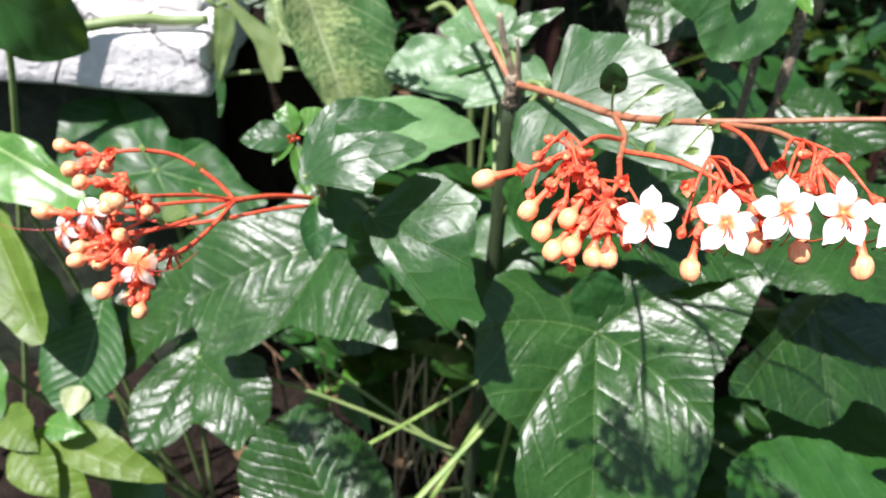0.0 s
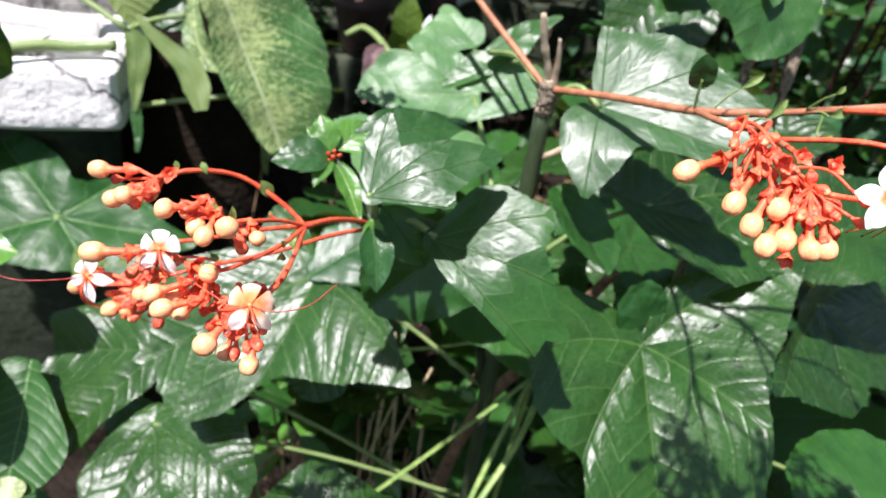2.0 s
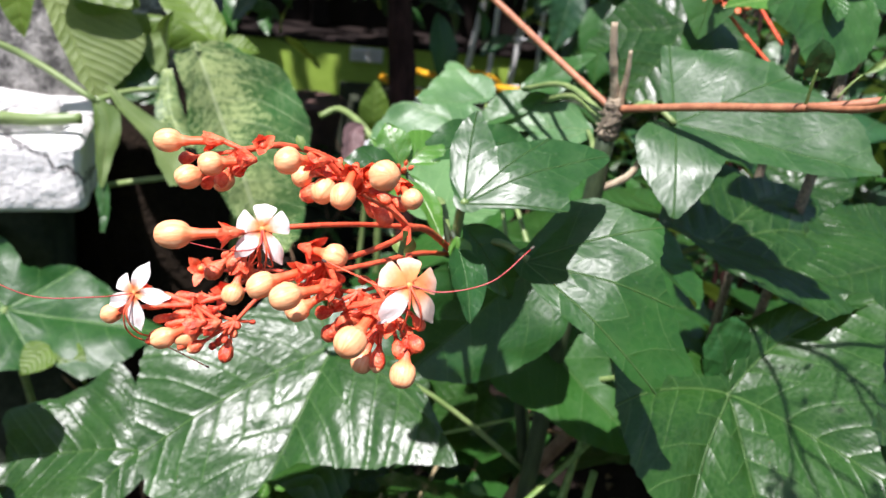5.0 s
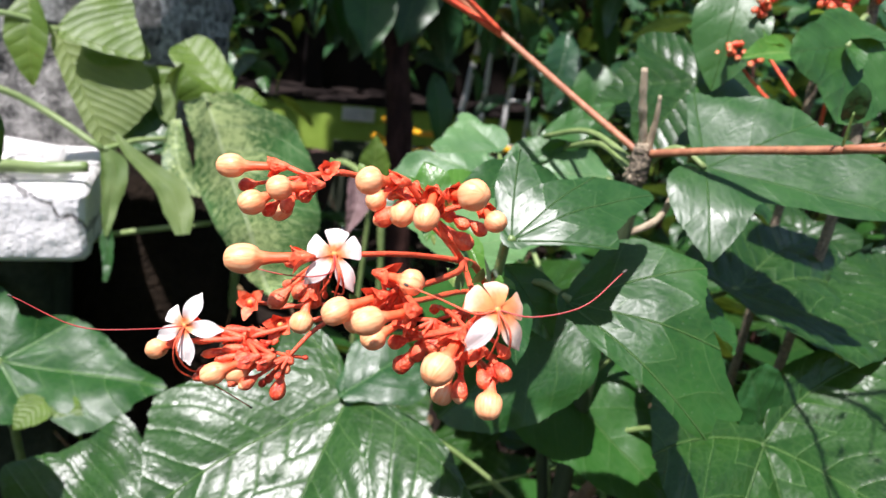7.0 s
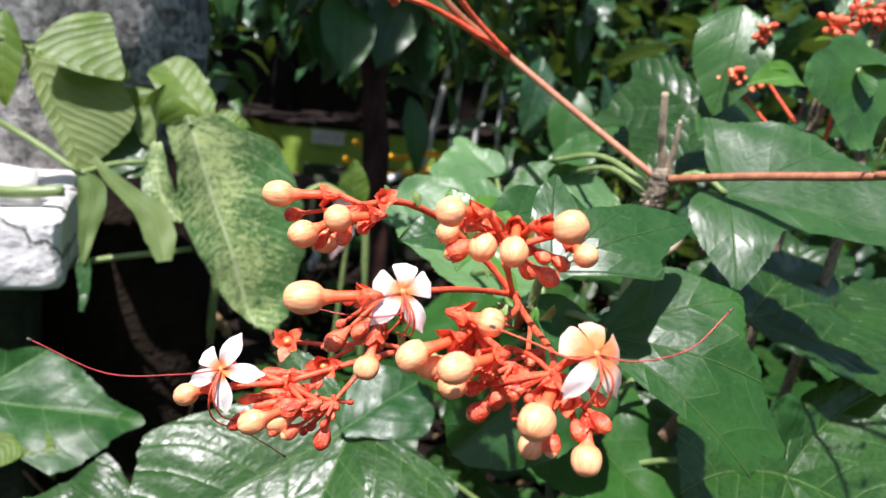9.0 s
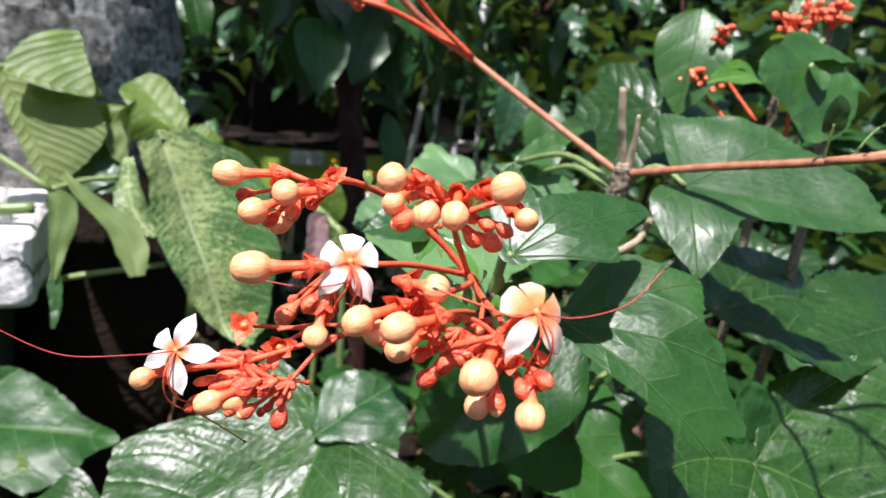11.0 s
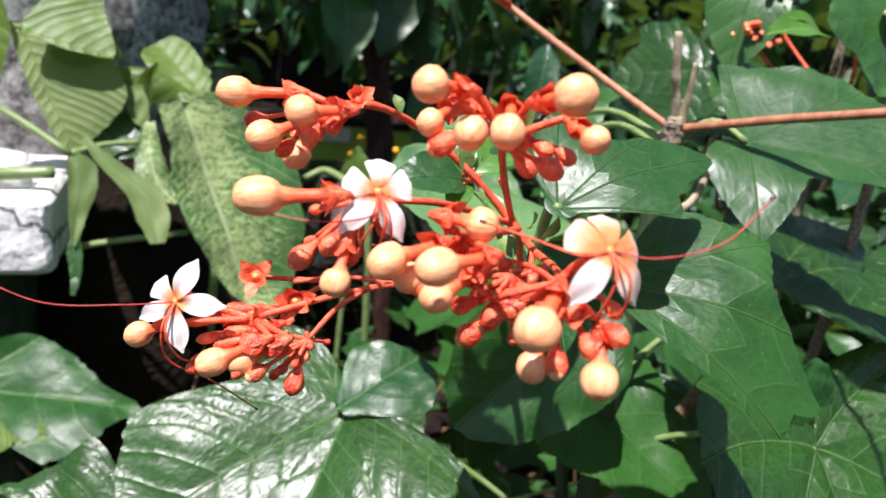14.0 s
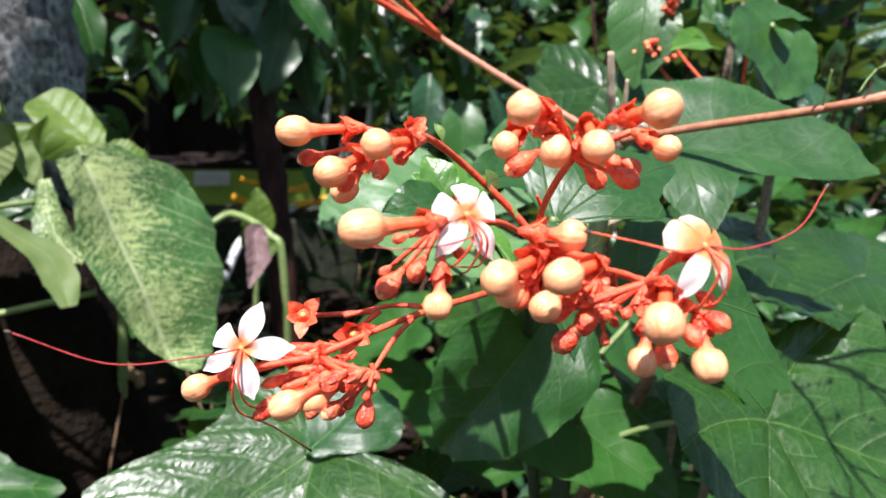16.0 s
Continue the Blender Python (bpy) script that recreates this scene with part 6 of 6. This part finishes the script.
low_leaf((-0.315, 0.593, 0.555), (-0.323, 0.489, 0.486), (-0.10, -0.55, 0.83), [(-66, 0.12), (-42, 0.37), (-37, 0.63), (-31, 0.76), (-10, 0.89), (2, 1.0), (17, 0.91), (27, 0.80), (36, 0.65), (63, 0.38), (95, 0.23), (164, 0.07)], LOW_LEAF, (-0.32, 0.72, -0.03), 51)
low_leaf((-0.353, 0.478, 0.464), (-0.221, 0.450, 0.440), (0.05, -0.50, 0.86), [(-85, 0.10), (-57, 0.17), (-36, 0.38), (-12, 0.68), (0, 0.99), (7, 0.72), (17, 0.44), (27, 0.23), (38, 0.14), (124, 0.06)], LIME_LEAF, (-0.35, 0.60, -0.03), 52)
low_leaf((-0.431, 0.630, 0.660), (-0.334, 0.493, 0.580), (-0.20, -0.60, 0.78), [(-161, 0.05), (-60, 0.08), (-29, 0.15), (-18, 0.45), (-13, 0.67), (-6, 0.86), (2, 0.98), (6, 0.87), (11, 0.77), (23, 0.52), (55, 0.18)], LIME_LEAF, (-0.40, 0.72, -0.03), 53)
low_leaf((-0.436, 0.647, 0.723), (-0.297, 0.584, 0.694), (-0.10, -0.60, 0.80), [(-127, 0.05), (-60, 0.10), (-23, 0.24), (-20, 0.44), (-8, 0.68), (0, 0.97), (8, 0.94), (15, 0.76), (27, 0.60), (47, 0.37), (120, 0.10)], LEAF_YOUNG, (-0.39, 0.74, -0.03), 54)
for k, (b, t, w, mat) in enumerate((((-0.372, 0.470, 0.462), (-0.318, 0.425, 0.440), 0.050, LIME_LEAF), ((-0.345, 0.482, 0.480), (-0.300, 0.470, 0.486), 0.030, LEAF_YOUNG), ((-0.40, 0.50, 0.475), (-0.345, 0.455, 0.470), 0.045, LIME_LEAF), ((-0.345, 0.465, 0.450), (-0.290, 0.425, 0.415), 0.044, LIME_LEAF),
                                    ((-0.352, 0.599, 0.888), (-0.294, 0.655, 0.814), 0.085, LEAF_DEEP), ((-0.40, 0.60, 0.60), (-0.345, 0.56, 0.52), 0.06, LEAF_SMOOTH), ((-0.44, 0.55, 0.50), (-0.40, 0.47, 0.46), 0.06, LEAF_YOUNG),
                                    ((-0.27, 0.66, 0.44), (-0.21, 0.60, 0.40), 0.06, LEAF_DEEP), ((-0.36, 0.58, 0.40), (-0.31, 0.50, 0.37), 0.07, LOW_LEAF), ((-0.30, 0.52, 0.38), (-0.24, 0.46, 0.35), 0.06, LEAF_DEEP))):
    leaf(low_plant, pinnate(b, t, (0.1, -0.7, 0.7) if k == 4 else (-0.1, -0.5, 0.85), w, 0.10, 0.22, 0.07, p=0.75, seed=k + 20, nu=24), mat)
    part("petiole", tube([b, Vector(b) + Vector((-0.02, 0.05, -0.10)), (-0.62 if k == 4 else -0.36 + 0.008 * k, 0.70, -0.03)], 0.0022, 0.004, seg=7), PETIOLE, low_plant)
leaf(low_plant, pinnate((-0.317, 0.512, 0.506), (-0.322, 0.486, 0.4885), (-0.1, -0.55, 0.83), 0.034, 0.05, 0.2, 0.05, p=0.6, seed=77), PATCHED, "cream-white leaf tip")

# cut grass stems under the shrub
canes = thing("grass_clump", (0.06, 0.5, 0), "flat green grass stems under the shrub", "grass clump")
for pts, r in (([(-0.13, 0.45, 0.38), (-0.081, 0.468, 0.433), (0.012, 0.483, 0.508), (0.092, 0.498, 0.574), (0.14, 0.51, 0.61)], 0.0036), ([(-0.01, 0.34, 0.50), (0.037, 0.385, 0.536), (0.067, 0.414, 0.556), (0.103, 0.447, 0.585), (0.13, 0.48, 0.61)], 0.0036),
               ([(-0.02, 0.70, 0.47), (0.048, 0.651, 0.511), (0.102, 0.621, 0.545), (0.151, 0.581, 0.590)], 0.0034), ([(0.05, 0.42, 0.48), (0.097, 0.474, 0.549), (0.120, 0.498, 0.581), (0.138, 0.517, 0.610)], 0.003),
               ([(0.12, 0.52, -0.03), (0.125, 0.52, 0.3), (0.14, 0.52, 0.62)], 0.003), ([(-0.13, 0.45, 0.38), (-0.16, 0.45, 0.1), (-0.17, 0.46, -0.03)], 0.0036), ([(-0.01, 0.34, 0.50), (-0.05, 0.33, 0.2), (-0.06, 0.34, -0.03)], 0.0036)):
    part("blade", tube(pts, r, r * 0.8, seg=6, steps=5, flat=0.45), STRAP, canes)

# pale dry stalks in the gap
stalks = thing("dry_stalks", (0.05, 0.72, 0), "pale dry straw stalks standing under the shrub", "dry stalks")
rng = random.Random(14)
for i in range(22):
    z = rng.uniform(0.25, 0.46)
    a = Vector((rng.uniform(-0.02, 0.14), rng.uniform(0.60, 0.74) + (0.46 - z) * 0.6, z))
    b = Vector((a.x + rng.uniform(-0.10, 0.10), a.y + rng.uniform(-0.02, 0.12), -0.03))
    part("stalk", tube([a, a.lerp(b, 0.4) + Vector((rng.uniform(-0.02, 0.02), 0, 0)), b], rng.uniform(0.0012, 0.0026), 0.002, seg=6, steps=4, knobs=0.2), STRAW, stalks)

# dry sticks and fallen leaves
rng = random.Random(11)
for i in range(26):
    a = Vector((rng.uniform(-0.3, 0.35), rng.uniform(0.62, 1.25), rng.uniform(0.0, 0.35)))
    b = a + Vector((rng.uniform(-0.16, 0.16), rng.uniform(-0.12, 0.12), rng.uniform(0.05, 0.35)))
    a.z = min(a.z, 0.03)
    st = part("dry_stick", tube([a, a.lerp(b, 0.5) + Vector((rng.uniform(-0.03, 0.03), 0, 0.03)), b], rng.uniform(0.002, 0.005), 0.0015, seg=6, knobs=0.3), TWIG)
    tagged(st, "thin dry brown stick standing in the soil", "stick", "sticks under the shrub")


def scatter(points, mats, parent, meshes, label="", name="leaf"):
    """Copies of a few leaf meshes: rows of place, yaw, pitch, roll and size."""
    for i, (p, yaw, pitch, roll, size) in enumerate(points):
        ob = part(name, meshes[i % len(meshes)][i % len(mats)], None, parent, label)
        ob.matrix_basis = pose(*p, pitch, roll, yaw) @ Matrix.Scale(size, 4)


def leaf_set(shapes, mats):
    """Each leaf shape, of unit length along y, once for each material."""
    out = []
    for k, (v, f, u) in enumerate(shapes):
        row = []
        for m in mats:
            ob = part("leaf", (v, f, u), m)
            row.append(ob.data)
            bpy.data.objects.remove(ob)
        out.append(row)
    return out


UNIT = ((0, 0, 0), (0, 1, 0), (0, 0, 1))
LOBED = [(-165, 0.2), (-140, 0.5), (-95, 0.62), (-70, 0.55), (-42, 0.80), (-25, 0.72), (0, 1.0), (25, 0.72), (42, 0.80), (70, 0.55), (95, 0.62), (140, 0.5), (165, 0.2)]
lobed = [palmate(*UNIT, LOBED, 0.12, 0.10, 0.05, seed=s, rings=7, step=9) for s in (41, 42)]
oval = [pinnate(*UNIT, w, 0.10, 0.2, 0.06, p=0.8, seed=s, nu=12, nv=3) for w, s in ((0.46, 51), (0.55, 52), (0.38, 53))]

# inner leaves of the shrub, in its own shade
rng = random.Random(21)
rows = []
for i in range(95):
    x = rng.uniform(-0.10, 0.75)
    y = rng.uniform(0.56, 1.0) if x < 0.34 else rng.uniform(0.40, 1.0)
    top = 0.60 if x < 0.16 else (0.74 if x < 0.26 else 0.92)
    z = rng.uniform(0.22, top)
    if x > 0.46:
        z = 0.2 + 0.6 * (z - 0.22)
    rows.append(((x, y, z), rng.uniform(0, 360), rng.uniform(-35, 5), rng.uniform(-25, 25), rng.uniform(0.07, 0.13)))
scatter(rows, (LEAF, LEAF_DEEP), shrub, leaf_set(lobed, (LEAF, LEAF_DEEP)))

# small herbs in the gap under the leaves
herbs = thing("herb_clump", (0.0, 0.75, 0), "small green herbs growing under the shrub", "herbs")
rows = []
for i in range(60):
    z = rng.uniform(0.12, 0.40)
    x, y = rng.uniform(-0.15, 0.13), rng.uniform(0.62, 0.80) + (0.4 - z) * 0.6
    rows.append(((x, y, z), rng.uniform(0, 360), rng.uniform(-35, 30), rng.uniform(-30, 30), rng.uniform(0.04, 0.085)))
scatter(rows, (LEAF_MATT, LEAF_YOUNG, LEAF_DEEP), herbs, leaf_set(oval, (LEAF_MATT, LEAF_YOUNG, LEAF_DEEP)))
for i, (p, yaw, pitch, roll, size) in enumerate(rows[::3]):
    part("stem", tube([p, Vector(p).lerp(Vector((p[0], p[1] + 0.05, -0.03)), 0.5) + Vector((0.01, 0, 0)), (p[0] + 0.01, p[1] + 0.06, -0.03)], 0.0016, 0.002, seg=5, steps=3), STRAP if i % 2 else TWIG, herbs)

# low undergrowth behind
under = thing("undergrowth", (0.1, 1.25, 0), "low mixed green undergrowth with small oval leaves", "undergrowth")
rows = []
for i in range(300):
    x, y = rng.uniform(-0.05, 1.6), rng.uniform(1.05, 2.6)
    z = rng.uniform(0.05, 0.34 + 0.16 * max(0, x - 0.3))
    rows.append(((x, y, z), rng.uniform(0, 360), rng.uniform(-30, 40), rng.uniform(-30, 30), rng.uniform(0.05, 0.12)))
scatter(rows, (LEAF_PALE, LEAF_DEEP, LEAF), under, leaf_set(oval, (LEAF_PALE, LEAF_DEEP, LEAF)))
for i in range(30):
    x, y = rng.uniform(-0.2, 1.5), rng.uniform(1.1, 2.5)
    part("stem", tube([(x, y, -0.04), (x + rng.uniform(-0.05, 0.05), y, 0.15), (x + rng.uniform(-0.1, 0.1), y, 0.36)], 0.003, 0.0015, seg=5, steps=3), TWIG, under)

# drooping leaves of the dark tree
rows = []
for i in range(130):
    l = rng.choice(BOUGHS)
    t = rng.random()
    p = Vector(l[0]).lerp(Vector(l[1]), t * 2) if t < 0.5 else Vector(l[1]).lerp(Vector(l[2]), t * 2 - 1)
    p += Vector((rng.uniform(-0.18, 0.18), rng.uniform(-0.12, 0.2), rng.uniform(-0.30, 0.12)))
    if p.x < 0.22 and p.z < 0.9:
        p.z += 0.4
    if p.x < 0.85 and p.z < 0.92:
        p.z += 0.35
    rows.append((tuple(p), rng.uniform(0, 360), rng.uniform(-85, -40), rng.uniform(-20, 20), rng.uniform(0.12, 0.24)))
for i in range(420):
    p = Vector((rng.uniform(-0.35, 1.35), rng.uniform(1.95, 2.75), rng.uniform(0.66, 1.45)))
    if noise.noise(p * 3.0) < -0.22 or (p.z < 0.74 and i % 3) or abs(p.x - 0.25) < 0.07:
        continue
    rows.append((tuple(p), rng.uniform(0, 360), rng.uniform(-75, -5), rng.uniform(-30, 30), rng.uniform(0.07, 0.15)))
rows += [((0.372, 1.90, 0.78), 190, -78, 8, 0.20), ((0.74, 1.93, 0.92), 170, -75, -10, 0.22), ((0.80, 1.85, 0.86), 160, -70, 0, 0.22), ((0.92, 1.9, 0.90), 200, -72, 0, 0.24)]
scatter(rows, (FAR_LEAF, LEAF_DEEP), dark_tree, leaf_set(oval, (FAR_LEAF, LEAF_DEEP)))


def bush(at, size, count, seed, label, mats, leafsize):
    """A rounded bush of many leaves on thin stems, with an open outline."""
    rng = random.Random(seed)
    ob = thing("bush", at, label, "bush")
    sets = leaf_set(oval, mats)
    c = Vector(at)
    for k in range(7):
        e = c + Vector((rng.uniform(-0.6, 0.6) * size[0], rng.uniform(-0.6, 0.6) * size[1], rng.uniform(0.5, 0.95) * size[2]))
        part("stem", tube([c + Vector((rng.uniform(-0.05, 0.05), rng.uniform(-0.05, 0.05), -0.04)), c.lerp(e, 0.5) + Vector((0, 0, 0.08)), e], 0.007, 0.003, seg=6, steps=4, knobs=0.2), BARK_DARK, ob)
    rows = []
    while len(rows) < count:
        q = Vector((rng.uniform(-1, 1), rng.uniform(-1, 1), rng.uniform(-0.1, 1)))
        if not 0.2 < q.length < 1.0 or noise.noise(q * 2.5 + Vector((seed, 0, 0))) < -0.15:
            continue
        p = c + Vector((q.x * size[0], q.y * size[1], q.z * size[2]))
        rows.append((tuple(p), rng.uniform(0, 360), rng.uniform(-60, 15), rng.uniform(-30, 30), rng.uniform(*leafsize)))
    scatter(rows, mats, ob, sets)
    return ob


bush((-0.40, 2.5, 0), (0.42, 0.35, 1.35), 330, 61, "dense dark green bush before the house", (FAR_LEAF, LEAF_DEEP), (0.07, 0.14))
bush((-0.75, 2.9, 0), (0.7, 0.5, 1.5), 200, 62, "tall dark green bush behind the trunk", (FAR_LEAF, LEAF_DEEP, LEAF), (0.09, 0.18))
bush((1.9, 3.1, 0), (0.7, 0.6, 1.7), 260, 63, "large shaded bush with broad dark leaves", (FAR_LEAF, LEAF_DEEP), (0.12, 0.22))
bush((1.35, 2.2, 0), (0.60, 0.45, 1.2), 320, 64, "shaded bush with broad dark leaves", (FAR_LEAF, LEAF_DEEP, LEAF), (0.09, 0.18))
bush((0.98, 1.30, 0), (0.50, 0.40, 1.25), 420, 65, "shaded leafy bush beside the flowering shrub", (FAR_LEAF, LEAF_DEEP), (0.08, 0.15))
bush((1.75, 1.45, 0), (0.55, 0.5, 1.5), 420, 71, "tall dark bush beside the flowering shrub", (FAR_LEAF, LEAF_DEEP), (0.12, 0.22))
bush((2.7, 2.0, 0), (0.7, 0.6, 2.0), 420, 72, "tall dark bush at the garden's side", (FAR_LEAF, LEAF_DEEP), (0.16, 0.28))
bush((1.25, 0.75, 0), (0.45, 0.35, 1.05), 300, 73, "leafy dark bush beside the flowering shrub", (FAR_LEAF, LEAF_DEEP), (0.10, 0.18))
bush((4.2, 3.2, 0), (1.0, 1.0, 3.0), 420, 74, "tall dark bush far along the garden", (FAR_LEAF, LEAF_DEEP), (0.22, 0.36))
bush((3.2, 4.2, 0), (1.0, 0.6, 2.4), 240, 66, "tall dark bush beside the house", (FAR_LEAF, LEAF_DEEP), (0.15, 0.28))
bush((-2.2, 3.4, 0), (0.9, 0.6, 2.2), 220, 67, "tall dark bush at the garden's edge", (FAR_LEAF, LEAF_DEEP), (0.15, 0.28))

# spreading tree whose low crown hangs before the house
crown_tree = thing("tree", (1.6, 3.6, 0), "broad garden tree with a low dense crown of dark leaves", "tree")
part("trunk", tube([(1.75, 3.75, -0.05), (1.7, 3.7, 0.8), (1.6, 3.6, 1.9), (1.5, 3.5, 2.8)], 0.06, 0.03, seg=14, knobs=0.2), BARK_DARK, crown_tree)
rng = random.Random(31)
for k in range(12):
    e = Vector((rng.uniform(-0.6, 3.2), rng.uniform(2.8, 4.3), rng.uniform(1.0, 2.8)))
    part("limb", tube([(1.66, 3.66, rng.uniform(0.9, 2.2)), Vector((1.66, 3.66, 1.9)).lerp(e, 0.5), e], 0.022, 0.006, seg=7, knobs=0.25), BARK_DARK, crown_tree)
rows = []
while len(rows) < 1550:
    q = Vector((rng.uniform(-1.0, 3.6), rng.uniform(2.5, 4.5), rng.uniform(0.35, 2.7)))
    low = 0.50 + 0.12 * noise.noise(q * 1.3) + (0.30 if 0.1 < q.x < 1.55 else 0.0) - 0.06 * (q.y - 3.0)
    if q.z < low or noise.noise(q * 2.2) < -0.28:
        continue
    rows.append((tuple(q), rng.uniform(0, 360), rng.uniform(-80, 0), rng.uniform(-35, 35), rng.uniform(0.13, 0.26)))
scatter(rows, (FAR_LEAF, LEAF_DEEP, FAR_LEAF), crown_tree, leaf_set(oval, (FAR_LEAF, LEAF_DEEP, FAR_LEAF)))

# potted plant and yellowish seedling in the middle distance
pot = thing("potted_plant", (0.12, 2.23, 0.0), "dark clay pot on a stand holding a small plant", "potted plant")
part("pot", lathe((0.12, 2.23, 0.30), (0, 0, 1), [(0, 0.05), (0.02, 0.062), (0.14, 0.085), (0.15, 0.095), (0.17, 0.095), (0.17, 0.08)], 20), POT, pot)
part("stand", lathe((0.12, 2.23, -0.03), (0, 0, 1), [(0, 0.10), (0.3, 0.09), (0.329, 0.09)], 16), CONCRETE, pot)
seedling = thing("seedling", (0.134, 1.444, 0), "seedling with yellow-green leaves on a bent stalk", "seedling")
part("stem", tube([(0.0, 1.18, 0.69), (0.03, 1.17, 0.705), (0.06, 1.10, 0.69), (0.075, 1.08, 0.64), (0.10, 1.1, 0.3), (0.1, 1.12, -0.03)], 0.005, 0.006, seg=8), PETIOLE, seedling)
for i, (b, t, w) in enumerate((((0.134, 1.42, 0.60), (0.134, 1.43, 0.70), 0.06), ((0.125, 1.41, 0.59), (0.10, 1.39, 0.64), 0.04), ((0.13, 1.41, 0.585), (0.165, 1.40, 0.60), 0.04))):
    leaf(seedling, pinnate(b, t, (-0.2, -0.9, 0.3), w, 0.1, 0.2, 0.05, seed=i), LIME_LEAF)
part("stem", tube([(0.134, 1.42, 0.60), (0.13, 1.43, 0.3), (0.13, 1.44, -0.03)], 0.005, 0.006, seg=8), PETIOLE, seedling)
brown = part("withered_leaf", ribbon([(0.052, 1.100, 0.702), (0.034, 1.074, 0.697), (0.032, 1.060, 0.670), (0.019, 1.048, 0.634)], [0.006, 0.030, 0.034, 0.004], (0.1, -0.85, 0.5), 0.3, 0.06, 9), WITHERED)
tagged(brown, "purple-brown withered leaf hanging from a bent stalk", "leaf")

bag = part("plastic_scrap", pinnate((-0.135, 1.19, 0.352), (-0.085, 1.21, 0.362), (0.1, -0.3, 0.95), 0.07, 0.2, 0.3, 0.15, p=0.7, seed=91, nu=12), TEAL)
tagged(bag, "crumpled scrap of teal plastic on the earth bank", "plastic scrap")

# fallen nuts on the bank
NUT = plain_material("brown_nutshell", (0.20, 0.12, 0.055), (0.38, 0.25, 0.12), 220.0, 0.5, 0.0006)
for i, (q, r) in enumerate((((-0.118, 1.142, 0.500), 0.008), ((-0.111, 1.154, 0.484), 0.009), ((-0.103, 1.168, 0.466), 0.008), ((-0.099, 1.188, 0.468), 0.007), ((-0.124, 1.127, 0.497), 0.007))):
    q, axis = Vector(q), Vector((0.8, 0.3 - 0.2 * i, 0.2 * i - 0.4)).normalized()
    rows = [(r * 1.25 * math.cos(math.pi * k / 8) * -1, r * math.sin(math.pi * k / 8) ** 0.9 + 0.0003) for k in range(9)]
    nut = part("nut", lathe(q + Vector((0, -0.25, 0.6)) * r, axis, rows, 14, 0.06), NUT)
    tagged(nut, "round brown nut lying on the dark earth bank", "nut", "nuts on the earth bank")

# leaf litter
rng = random.Random(5)
pieces = []
for i in range(420):
    x, y = rng.uniform(-0.9, 1.2), rng.uniform(0.3, 2.4)
    a, s = rng.uniform(0, 6.28), rng.uniform(0.02, 0.06)
    b = Vector((x, y, 0.022 + rng.uniform(0, 0.02)))
    pieces.append(pinnate(b, b + Vector((math.cos(a) * s, math.sin(a) * s, rng.uniform(-0.005, 0.015))), (rng.uniform(-0.4, 0.4), rng.uniform(-0.4, 0.4), 1), s * 0.5, 0.1, 0.3, 0.1, seed=i, nu=5, nv=1))
tagged(part("leaf_litter", join(*pieces), DRY_LEAF), "dry brown fallen leaves on the soil", "leaf litter", kind="stuff")
